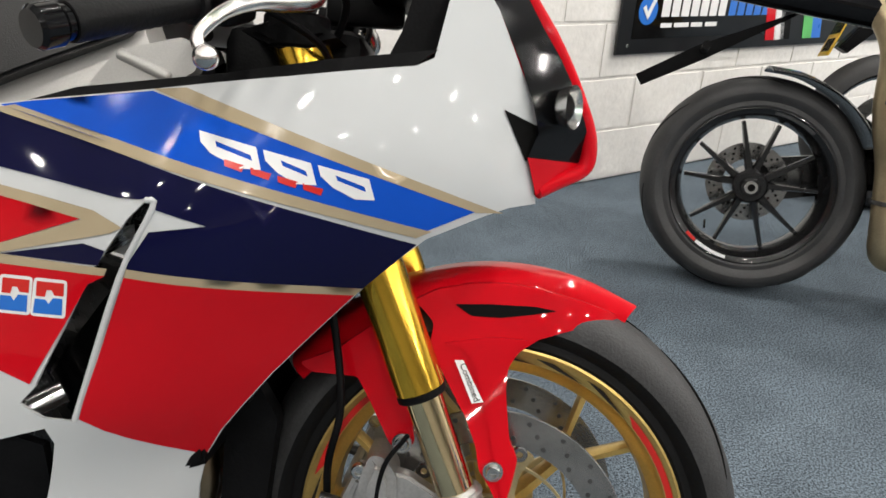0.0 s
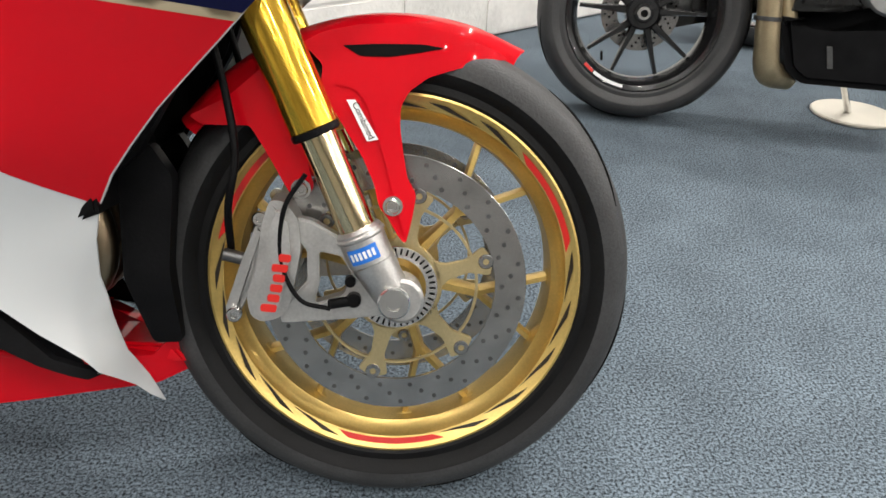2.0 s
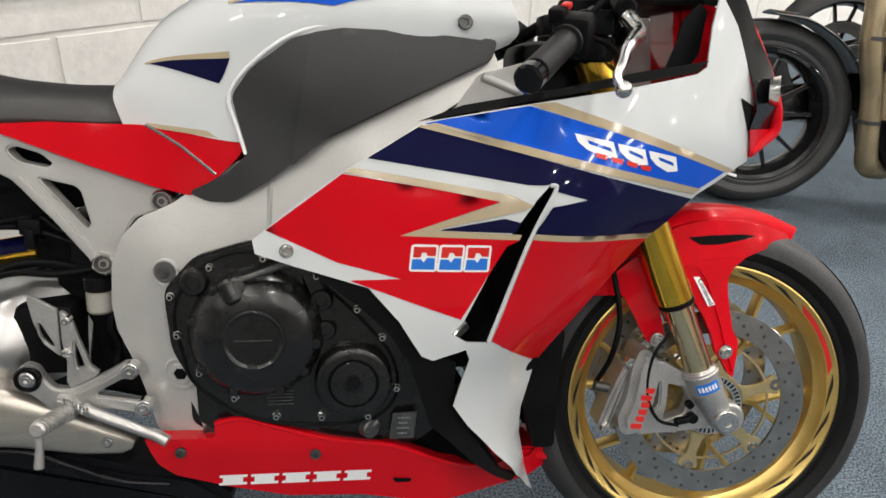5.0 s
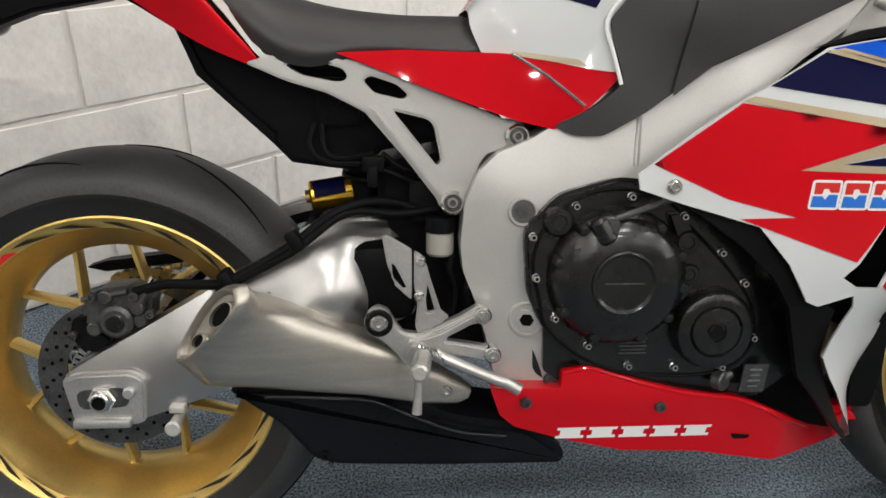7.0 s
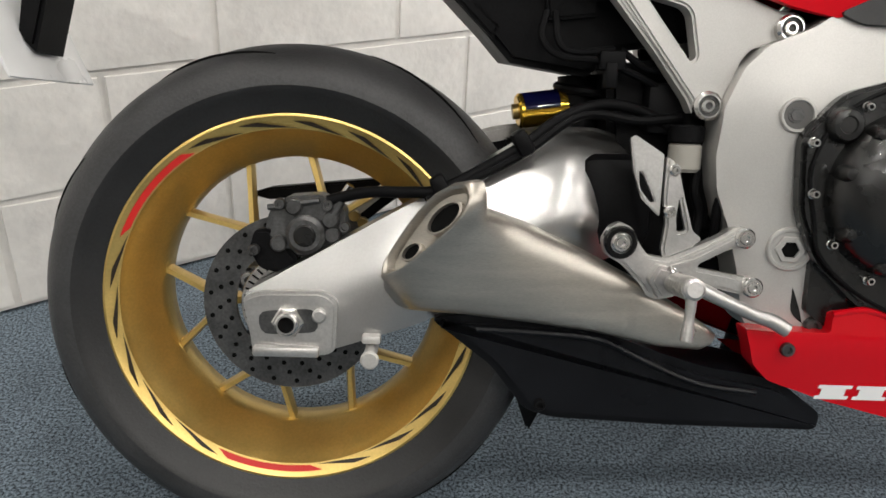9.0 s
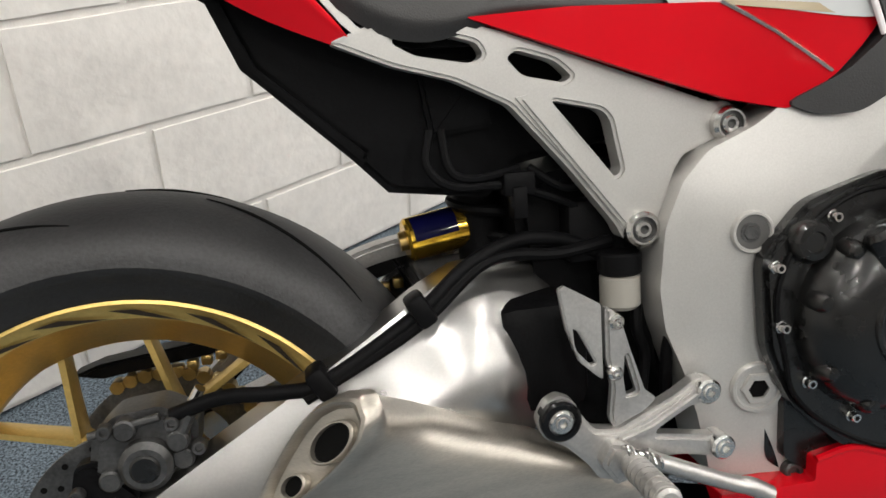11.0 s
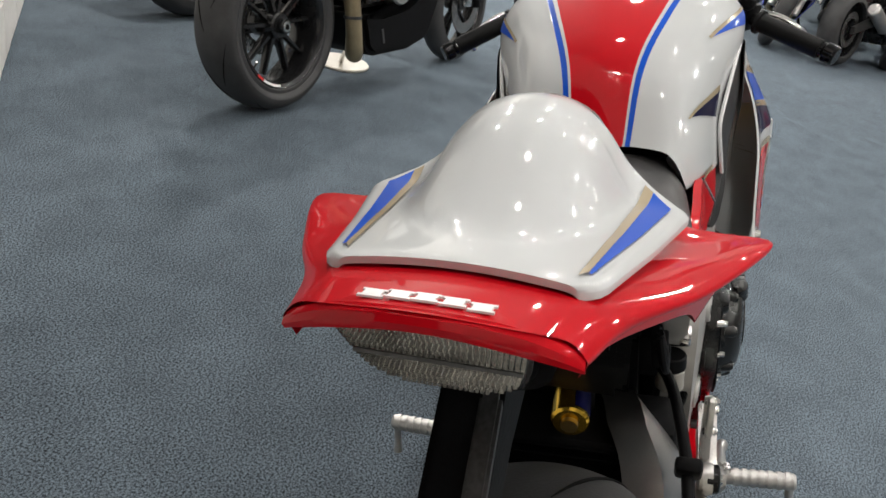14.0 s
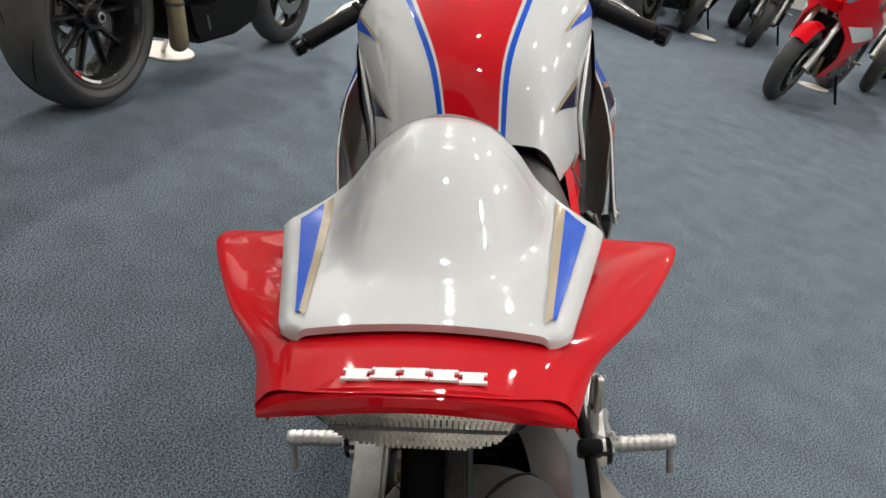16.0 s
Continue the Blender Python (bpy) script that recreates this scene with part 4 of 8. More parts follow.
# dark strip along the upper edge, and the cockpit liner
both("upper_liner", panel([(0.198, 0.766), (0.344, 0.792), (0.585, 0.834), (0.605, 0.85), (0.50, 0.833), (0.40, 0.812), (0.26, 0.788)], lambda x, z: 0.205 - (z - 0.77) * 0.3, 0.004, 0.02), BLACK, parent=fairing)
both("cockpit_liner", panel([(0.550, 0.834), (0.585, 0.835), (0.605, 0.86), (0.614, 0.92), (0.60, 0.93), (0.575, 0.905), (0.566, 0.870)], lambda x, z: 0.165 - (x - 0.5) * 0.2, 0.004, 0.02), BLACK, parent=fairing)

# ---- nose: headlights, red surround, screen ----
nose = holder("nose_fairing", None, bike)
nose["label"] = "red nose fairing with smoked headlights"
NOSE = Bulge([(0.66, 0.90, 0.135), (0.72, 0.80, 0.115), (0.735, 0.72, 0.085), (0.79, 0.80, 0.06), (0.775, 0.745, 0.05), (0.735, 0.885, 0.09), (0.69, 0.945, 0.12), (0.64, 0.95, 0.145)])
both("headlight", panel([(0.628, 0.948), (0.664, 0.900), (0.690, 0.850), (0.708, 0.806), (0.716, 0.780), (0.706, 0.752), (0.740, 0.750), (0.776, 0.749), (0.777, 0.782), (0.760, 0.820), (0.735, 0.862), (0.712, 0.892), (0.685, 0.930), (0.665, 0.955)], NOSE, 0.004, 0.02), GLOSSBLACK, "smoked headlight glass", nose)
both("headlight_bowl", moved(lathe([(0.004, 0), (0.02, -0.006), (0.024, -0.02)], 20), Matrix.Translation((0.735, -0.10, 0.81)) @ Matrix.Rotation(radians(60), 4, "Z")), STEEL, parent=nose)
both("surround", tube([(0.640, -0.118, 0.985), (0.688, -0.082, 0.930), (0.720, -0.068, 0.890), (0.742, -0.062, 0.859), (0.764, -0.060, 0.818), (0.778, -0.058, 0.783), (0.780, -0.058, 0.754), (0.770, -0.062, 0.741), (0.745, -0.078, 0.729), (0.722, -0.092, 0.716)], [0.012, 0.013, 0.013, 0.011, 0.010, 0.010, 0.0095, 0.009, 0.009, 0.008], 12), RED, parent=nose)
both("pinstripe", tube([(0.660, -0.088, 0.977), (0.702, -0.071, 0.928), (0.731, -0.062, 0.892), (0.752, -0.058, 0.862)], [0.0025, 0.003, 0.003, 0.001], 8), BLUE, parent=nose)
part("beak", prism([(0.60, 0.95), (0.672, 0.935), (0.712, 0.890), (0.737, 0.858), (0.759, 0.818), (0.773, 0.783), (0.775, 0.756), (0.765, 0.742), (0.735, 0.728), (0.62, 0.72)], -0.058, 0.058, 0.01), RED, nose)
both("chin", panel([(0.706, 0.753), (0.740, 0.752), (0.778, 0.751), (0.771, 0.739), (0.745, 0.727), (0.720, 0.713)], lambda x, z: NOSE(x, z) + 0.003, 0.003, 0.015), RED, parent=nose)
both("chin_floor", panel([(0.720, 0.714), (0.722, 0.703), (0.690, 0.698), (0.60, 0.68), (0.63, 0.72)], lambda x, z: 0.115 - (x - 0.65) * 0.5, 0.003, 0.02), BLACK, parent=nose)
UPPER = Shell([[(0.63, 0.150, 0.945), (0.58, 0.165, 0.985), (0.52, 0.175, 1.02)], [(0.67, 0.120, 0.955), (0.605, 0.140, 1.01), (0.54, 0.155, 1.05)]])
for s in (-1, 1):
    part("upper_cowl", UPPER.mesh(10, 4, thick=0.003, sides=(s,)), RED, nose)
SCREEN = Shell([[(0.67, 0.120, 0.955), (0.605, 0.140, 1.01), (0.54, 0.150, 1.05), (0.46, 0.150, 1.085)], [(0.71, 0.08, 0.965), (0.63, 0.095, 1.045), (0.55, 0.10, 1.10), (0.46, 0.105, 1.14)], [(0.73, 0.0, 0.97), (0.65, 0.0, 1.06), (0.56, 0.0, 1.125), (0.46, 0.0, 1.165)]])
part("windscreen", SCREEN.mesh(14, 5, thick=0.002), SMOKE, nose, "smoked clear windscreen")
part("instrument", join(box(0.03, 0.17, 0.08, 0.01, at=(0.52, 0, 0.985)), moved(disc_y(0.045, -0.006, 0.008, 28, 0.003), Matrix.Translation((0.505, -0.02, 0.99)) @ Matrix.Rotation(math.pi / 2, 4, "Z"))), BLACK, nose, "black instrument pod")
part("cockpit_stay", join(box(0.12, 0.2, 0.02, 0.006, at=(0.57, 0, 0.94)), box(0.1, 0.03, 0.05, 0.008, at=(0.50, 0.06, 0.93))), BLACK, nose)
for s in (-1, 1):
    m = holder("mirror", None, bike)
    m["label"] = "white-backed mirror on a black stalk"
    case = prism([(-0.075, -0.02), (-0.07, 0.022), (0.0, 0.036), (0.065, 0.024), (0.075, -0.004), (0.04, -0.035), (-0.03, -0.038)], -0.012, 0.016, 0.006, 0.012)
    face = prism([(-0.068, -0.017), (-0.064, 0.018), (0.0, 0.030), (0.058, 0.020), (0.066, -0.003), (0.036, -0.029), (-0.028, -0.032)], -0.0145, -0.011, 0.0, 0.011)
    mm = Matrix.Translation((0.445, 0.335 * s, 1.028)) @ Matrix.Rotation(radians(-90 - 6 * s), 4, "Z") @ Matrix.Diagonal((-s, 1, 1, 1))
    part("mirror_case", moved(case, mm), WHITE, m)
    part("mirror_glass", moved(face, mm), MIRROR, m)
    part("mirror_stalk", tube([(0.46, 0.275 * s, 1.005), (0.50, 0.22 * s, 0.99), (0.555, 0.168 * s, 1.0)], [0.011, 0.013, 0.02], 12), BLACK, m)

# ---- handlebars and controls ----
for s in (-1, 1):
    bar = holder("handlebar", Matrix.Translation((0.008, -0.022, 0.016)) if s > 0 else None, bike)
    bar["label"] = "clip-on handlebar with a black rubber grip"
    a, b = Vector((0.316, 0.352 * s, 0.824)), Vector((0.438, 0.155 * s, 0.905))
    d = (b - a).normalized()
    part("bar_tube", rod(a + d * 0.1, b + d * 0.03, 0.0112, 18), BLACK, bar)
    ribs = []
    for k in range(26):
        ribs += [(0.0165 + (0.0007 if k % 2 else 0), 0.118 * k / 25)]
    q = Vector((0, 1, 0)).rotation_difference(d).to_matrix().to_4x4()
    part("grip", moved(lathe([(0, 0)] + ribs + [(0.0215, 0.119), (0.0215, 0.125), (0, 0.125)], 24), Matrix.Translation(a + d * 0.014) @ q), RUBBER, bar)
    part("bar_end", moved(lathe([(0, -0.016), (0.0145, -0.016), (0.0175, -0.012), (0.0175, 0.004), (0.0145, 0.008), (0.0145, 0.014), (0, 0.014)], 24), Matrix.Translation(a) @ q), GLOSSBLACK, bar)
    part("switchgear", join(moved(box(0.05, 0.042, 0.052, 0.008), Matrix.Translation(a + d * 0.172) @ q), moved(box(0.022, 0.024, 0.02, 0.004), Matrix.Translation(a + d * 0.165 + Vector((-0.02, 0, 0.025))) @ q)), BLACK, bar)
    part("switch", moved(box(0.012, 0.016, 0.008, 0.002), Matrix.Translation(a + d * 0.175 + Vector((-0.012, 0.0, 0.034))) @ q), RIMRED, bar, "red stop switch")
    lever = tube([(0.428, 0.336 * s, 0.812), (0.422, 0.333 * s, 0.825), (0.430, 0.325 * s, 0.840), (0.440, 0.305 * s, 0.854), (0.453, 0.285 * s, 0.864), (0.469, 0.250 * s, 0.872), (0.488, 0.215 * s, 0.884), (0.478, 0.195 * s, 0.906)], [0.006, 0.0055, 0.006, 0.007, 0.008, 0.0095, 0.011, 0.012], 14)
    ball = bmesh.new()
    bmesh.ops.create_uvsphere(ball, u_segments=16, v_segments=10, radius=0.0105)
    part("lever", join(lever, moved(ball, Matrix.Translation((0.430, 0.336 * s, 0.810)))), STEEL, bar, "polished alloy lever with a ball end")
    part("clamp", join(moved(disc_y(0.035, -0.018, 0.018, 28, 0.003, hole=0.026), Matrix.Translation(on_fork(0.865, 0.118 * s)) @ Matrix.Rotation(radians(90), 4, "X") @ Matrix.Rotation(0, 4, "X")), box(0.05, 0.05, 0.035, 0.006, at=(0.448, 0.14 * s, 0.9))), BLACK, bar)
    part("master_cylinder", join(rod((0.475, 0.20 * s, 0.915), (0.49, 0.13 * s, 0.935), 0.015, 16, bevel=0.003), moved(disc_y(0.022, 0, 0.045, 20, 0.003), Matrix.Translation((0.505, 0.17 * s, 0.925)) @ Matrix.Rotation(radians(90), 4, "X"))), BLACK, bar)
part("top_yoke", prism([(0.40, 0.86), (0.44, 0.845), (0.50, 0.86), (0.46, 0.885)], -0.15, 0.15, 0.006), BLACK, bike)
part("steering_head", join(box(0.16, 0.16, 0.2, 0.02, at=(0.44, 0, 0.78)), box(0.1, 0.24, 0.05, 0.01, at=(0.50, 0, 0.68))), BLACK, bike)
both("cable", tube([(0.42, -0.20, 0.90), (0.47, -0.17, 0.94), (0.50, -0.10, 0.90), (0.46, -0.06, 0.82)], 0.0045, 8), BLACK)
both("cable", tube([(0.40, -0.19, 0.885), (0.45, -0.20, 0.87), (0.49, -0.14, 0.84), (0.47, -0.08, 0.78)], 0.004, 8), BLACK)

# ---- tank ----
TANK = Shell([list(line) for line in (
    [(-0.200, 0.112, 0.755), (-0.13, 0.136, 0.750), (-0.02, 0.158, 0.735), (0.10, 0.168, 0.76), (0.22, 0.168, 0.82), (0.33, 0.138, 0.87)],
    [(-0.214, 0.100, 0.788), (-0.15, 0.126, 0.800), (-0.02, 0.156, 0.805), (0.10, 0.177, 0.835), (0.22, 0.177, 0.86), (0.34, 0.148, 0.885)],
    [(-0.216, 0.086, 0.806), (-0.156, 0.108, 0.852), (-0.045, 0.148, 0.880), (0.08, 0.184, 0.905), (0.20, 0.186, 0.910), (0.335, 0.152, 0.908)],
    [(-0.216, 0.066, 0.812), (-0.152, 0.086, 0.886), (-0.038, 0.125, 0.933), (0.08, 0.158, 0.955), (0.20, 0.160, 0.950), (0.33, 0.132, 0.932)],
    [(-0.216, 0.043, 0.815), (-0.152, 0.056, 0.900), (-0.036, 0.088, 0.953), (0.08, 0.113, 0.973), (0.20, 0.116, 0.966), (0.33, 0.10, 0.946)],
    [(-0.216, 0.0405, 0.815), (-0.152, 0.053, 0.901), (-0.036, 0.085, 0.954), (0.08, 0.110, 0.974), (0.20, 0.113, 0.967), (0.33, 0.097, 0.947)],
    [(-0.216, 0.034, 0.815), (-0.152, 0.045, 0.903), (-0.036, 0.075, 0.957), (0.08, 0.098, 0.976), (0.20, 0.101, 0.969), (0.33, 0.085, 0.949)],
    [(-0.216, 0.0315, 0.815), (-0.152, 0.042, 0.904), (-0.036, 0.072, 0.9575), (0.08, 0.095, 0.9765), (0.20, 0.098, 0.9695), (0.33, 0.082, 0.9495)],
    [(-0.216, 0.0, 0.815), (-0.152, 0.0, 0.910), (-0.036, 0.0, 0.966), (0.08, 0.0, 0.985), (0.20, 0.0, 0.979), (0.33, 0.0, 0.958)])])
tank = holder("fuel_tank", Matrix.Translation((0, -0.010, 0)), bike)
tank["label"] = "white fuel tank with a red centre band edged in blue"
part("tank_shell", TANK.mesh(36, 4, [0, 0, 0, 0, 0, 1, 0, 2]), [WHITE, BLUE, RED], tank)
part("filler_cap", moved(disc_y(0.036, -0.004, 0.004, 28, 0.002), Matrix.Translation((0.13, 0, 0.986)) @ Matrix.Rotation(math.pi / 2, 4, "X")), DARKMETAL, tank)
for s in (-1, 1):
    part("graphic", TANK.patch([(0.19, 1.72), (0.34, 1.15)], [(0.19, 1.74), (0.38, 1.55)], 0.0012, s), NAVY, tank)
    part("graphic", TANK.patch([(0.18, 1.73), (0.38, 1.55)], [(0.17, 1.80), (0.385, 1.66)], 0.0014, s), BEIGE, tank)
    part("graphic", TANK.patch([(0.40, 2.62), (0.62, 2.08)], [(0.40, 2.64), (0.74, 2.30)], 0.0012, s), BLUE, tank)
    part("graphic", TANK.patch([(0.39, 2.63), (0.74, 2.30)], [(0.385, 2.72), (0.76, 2.38)], 0.0014, s), BEIGE, tank)
    part("tank_bolt", bolt((0.262, TANK.at(0.88, 1.6, side=s).y, 0.895), 0.010, s), DARKMETAL, tank)
PAD = Bulge([(-0.047, 0.797, 0.152), (0.037, 0.87, 0.172), (0.10, 0.88, 0.18), (0.307, 0.869, 0.155), (0.283, 0.835, 0.165), (0.07, 0.745, 0.172), (-0.016, 0.677, 0.165), (-0.083, 0.662, 0.15), (0.05, 0.80, 0.178)])
pad_line = [(-0.047, 0.797), (-0.02, 0.832), (0.037, 0.872), (0.102, 0.886), (0.20, 0.884), (0.31, 0.874), (0.30, 0.845), (0.20, 0.800), (0.07, 0.738), (0.0, 0.685), (-0.05, 0.655), (-0.085, 0.655), (-0.112, 0.667), (-0.060, 0.692), (-0.026, 0.722), (-0.036, 0.755)]
both("knee_pad", panel(pad_line, PAD, 0.02, 0.02, 0.01, lift=0.004), PADGREY, "grey-black textured knee panel", tank)
both("pad_edge", tube([(x, -PAD(x, z) - 0.003, z) for x, z in ((-0.030, 0.720), (-0.040, 0.755), (-0.050, 0.797), (-0.022, 0.835), (0.036, 0.875), (0.102, 0.889), (0.20, 0.887))], 0.0028, 8, 4), LETTER, parent=tank)
both("pad_fold", panel([(0.062, 0.878), (0.102, 0.884), (0.20, 0.881), (0.305, 0.871), (0.296, 0.847), (0.20, 0.803), (0.08, 0.745), (0.03, 0.705)], PAD, 0.0, 0.02, 0.006, lift=0.010), SEATVINYL, parent=tank)
REDSIDE = Bulge([(-0.386, 0.753, 0.118), (-0.165, 0.757, 0.128), (-0.02, 0.735, 0.150), (-0.07, 0.69, 0.150), (-0.11, 0.663, 0.140), (-0.25, 0.715, 0.128)])
both("side_panel", panel([(-0.388, 0.756), (-0.30, 0.760), (-0.172, 0.757), (-0.15, 0.754), (-0.024, 0.736), (-0.045, 0.712), (-0.068, 0.690), (-0.108, 0.662), (-0.16, 0.674), (-0.25, 0.705)], REDSIDE, 0.01, 0.02, 0.004, lift=0.004), RED, "red side panel under the seat", tank)
both("panel_seam", tube([(x, -REDSIDE(x, z) - 0.004, z) for x, z in ((-0.165, 0.757), (-0.12, 0.73), (-0.072, 0.692))], 0.0022, 6, 2), STEEL, parent=tank)
both("graphic", panel([(-0.165, 0.760), (-0.02, 0.743), (-0.022, 0.734), (-0.16, 0.754)], REDSIDE, 0.0, 0.02, lift=0.0055), BEIGE, parent=tank)

# ---- seat ----
SEAT = Shell([
    [(-0.558, 0.108, 0.843), (-0.525, 0.116, 0.800), (-0.470, 0.127, 0.752), (-0.42, 0.129, 0.738), (-0.345, 0.122, 0.752), (-0.22, 0.116, 0.752), (-0.178, 0.104, 0.760)],
    [(-0.560, 0.106, 0.850), (-0.52, 0.118, 0.818), (-0.465, 0.132, 0.774), (-0.41, 0.133, 0.760), (-0.34, 0.126, 0.768), (-0.22, 0.118, 0.764), (-0.172, 0.100, 0.774)],
    [(-0.566, 0.096, 0.862), (-0.51, 0.104, 0.838), (-0.460, 0.108, 0.806), (-0.39, 0.108, 0.794), (-0.31, 0.100, 0.793), (-0.22, 0.092, 0.790), (-0.18, 0.086, 0.790)],
    [(-0.572, 0.055, 0.880), (-0.52, 0.058, 0.855), (-0.46, 0.058, 0.830), (-0.39, 0.055, 0.814), (-0.31, 0.050, 0.807), (-0.25, 0.045, 0.806), (-0.215, 0.04, 0.806)],
    [(-0.574, 0.0, 0.884), (-0.52, 0.0, 0.858), (-0.46, 0.0, 0.834), (-0.39, 0.0, 0.818), (-0.31, 0.0, 0.810), (-0.25, 0.0, 0.809), (-0.215, 0.0, 0.809)]])
seat = holder("seat", None, bike)
seat["label"] = "black vinyl rider's seat"
part("seat_cover", SEAT.mesh(30, 5, thick=0.004), SEATVINYL, seat)
both("seat_base", panel([(-0.55, 0.84), (-0.49, 0.775), (-0.42, 0.752), (-0.20, 0.752), (-0.20, 0.735), (-0.43, 0.735), (-0.50, 0.755), (-0.56, 0.825)], flat(0.105), 0.01, 0.03), BLACK, parent=seat)
both("seat_corner", tube([(-0.168, -0.100, 0.786), (-0.165, -0.108, 0.768), (-0.185, -0.118, 0.750)], 0.006, 8, 4), SILVER, parent=seat)

# ---- tail ----
tail = holder("tail_unit", Matrix.Translation((0, 0, 0.925)) @ Matrix.Rotation(radians(4), 4, "X") @ Matrix.Translation((0, 0, -0.930)), bike)
tail["label"] = "red tail fairing with a white single-seat hump"
RTAIL = Shell([
    [(-0.478, 0.133, 0.746), (-0.56, 0.138, 0.782), (-0.65, 0.126, 0.839), (-0.74, 0.103, 0.880), (-0.82, 0.078, 0.910), (-0.874, 0.0670, 0.924)],
    [(-0.480, 0.135, 0.754), (-0.562, 0.148, 0.810), (-0.640, 0.138, 0.859), (-0.74, 0.107, 0.893), (-0.82, 0.080, 0.916), (-0.875, 0.0685, 0.928)],
    [(-0.486, 0.137, 0.762), (-0.566, 0.160, 0.840), (-0.622, 0.171, 0.877), (-0.74, 0.127, 0.902), (-0.82, 0.088, 0.922), (-0.876, 0.0705, 0.932)],
    [(-0.500, 0.134, 0.780), (-0.572, 0.163, 0.862), (-0.615, 0.174, 0.887), (-0.74, 0.126, 0.909), (-0.82, 0.087, 0.928), (-0.878, 0.0705, 0.937)],
    [(-0.530, 0.124, 0.808), (-0.588, 0.130, 0.878), (-0.645, 0.124, 0.892), (-0.74, 0.100, 0.914), (-0.82, 0.076, 0.934), (-0.878, 0.062, 0.945)],
    [(-0.560, 0.085, 0.850), (-0.590, 0.085, 0.885), (-0.655, 0.080, 0.896), (-0.74, 0.07, 0.918), (-0.82, 0.055, 0.940), (-0.888, 0.040, 0.953)],
    [(-0.565, 0.0, 0.86), (-0.592, 0.0, 0.888), (-0.655, 0.0, 0.90), (-0.74, 0.0, 0.922), (-0.82, 0.0, 0.944), (-0.892, 0.0, 0.957)]])
part("tail_shell", RTAIL.mesh(36, 6), RED, tail)
both("seat_trim", panel([(-0.561, 0.856), (-0.552, 0.846), (-0.522, 0.812), (-0.490, 0.771), (-0.468, 0.750), (-0.458, 0.748), (-0.462, 0.757), (-0.478, 0.769), (-0.492, 0.786), (-0.520, 0.824), (-0.545, 0.853), (-0.552, 0.861)], lambda x, z: 0.119 + 0.17 * (0.87 - z), 0.006, 0.012), SILVER, "pale alloy trim along the seat's rear edge", tail)


def between(table, x):
    """Smooth value at x from a table of (x, value), x falling."""
    if x >= table[0][0]:
        return table[0][1]
    for (a, p), (b, q) in zip(table, table[1:]):
        if x >= b:
            t = (x - a) / (b - a)
            return p + (q - p) * t
    return table[-1][1]


HUMP_HALF = [(-0.588, 0.076), (-0.600, 0.088), (-0.634, 0.1155), (-0.640, 0.1170), (-0.73, 0.0955), (-0.818, 0.0745), (-0.828, 0.0705), (-0.834, 0.062)]
HUMP_EDGE = [(-0.588, 0.920), (-0.637, 0.911), (-0.73, 0.9260), (-0.834, 0.9480)]
HUMP_CROWN = [(-0.588, 0.004), (-0.65, 0.008), (-0.75, 0.010), (-0.834, 0.0055)]
DOME_TOP = [(-0.586, 0.976), (-0.60, 0.9795), (-0.62, 0.9815), (-0.64, 0.9820), (-0.66, 0.9808), (-0.68, 0.9772), (-0.70, 0.9715), (-0.72, 0.9645), (-0.74, 0.9570), (-0.76, 0.9505), (-0.775, 0.9470), (-0.79, 0.9455), (-0.834, 0.951)]
DOME_HALF = [(-0.588, 0.080), (-0.64, 0.077), (-0.70, 0.069), (-0.735, 0.060), (-0.76, 0.048), (-0.78, 0.034), (-0.834, 0.03)]


def hump_z(x, y):
    half = between(HUMP_HALF, x)
    crown = between(HUMP_CROWN, x)
    plate = between(HUMP_EDGE, x) + crown * (1 - min(1.0, abs(y) / half) ** 2)
    rise = max(0.0, between(DOME_TOP, x) - between(HUMP_EDGE, x) - crown)
    s = abs(y) / between(DOME_HALF, x)
    f = lambda q: (1 - min(1.0, abs(q) / 0.93) ** 2.5) ** 0.8
    top = plate + rise * sum(f(s + d) for d in (-0.12, -0.06, 0, 0.06, 0.12)) / 5
    edge = (half - abs(y)) / 0.006
    return top - (0.003 * (1 - edge) ** 2 if edge < 1 else 0.0)


def hump_mesh(nx=64, ny=64):
    bm = bmesh.new()
    xs = [-0.588 - 0.246 * (k / nx) for k in range(nx + 1)]
    # running average along the length keeps the skin free of kinks
    smooth = lambda x, v: sum(hump_z(x + d, v * between(HUMP_HALF, x + d)) * w for d, w in ((-0.012, 1), (-0.006, 2), (0, 3), (0.006, 2), (0.012, 1))) / 9
    vs = [math.sin(math.pi / 2 * (2 * k / ny - 1)) for k in range(ny + 1)]
    grid = [[bm.verts.new((x, between(HUMP_HALF, x) * v, smooth(x, v))) for v in vs] for x in xs]
    for p, q in zip(grid, grid[1:]):
        for k in range(ny):
            bm.faces.new((p[k], p[k + 1], q[k + 1], q[k]))
    rim = [r[0] for r in grid] + grid[-1][1:] + [r[-1] for r in grid[::-1][1:]] + grid[0][1:-1][::-1]
    low = [bm.verts.new(v.co + Vector((0, 0, -0.0042))) for v in rim]
    n = len(rim)
    for k in range(n):
        bm.faces.new((rim[k], rim[(k + 1) % n], low[(k + 1) % n], low[k]))
    bmesh.ops.recalc_face_normals(bm, faces=bm.faces)
    return bm, smooth


hump, hump_skin = hump_mesh()
part("seat_hump", hump, WHITE, tail, "glossy white seat hump", angle=50)


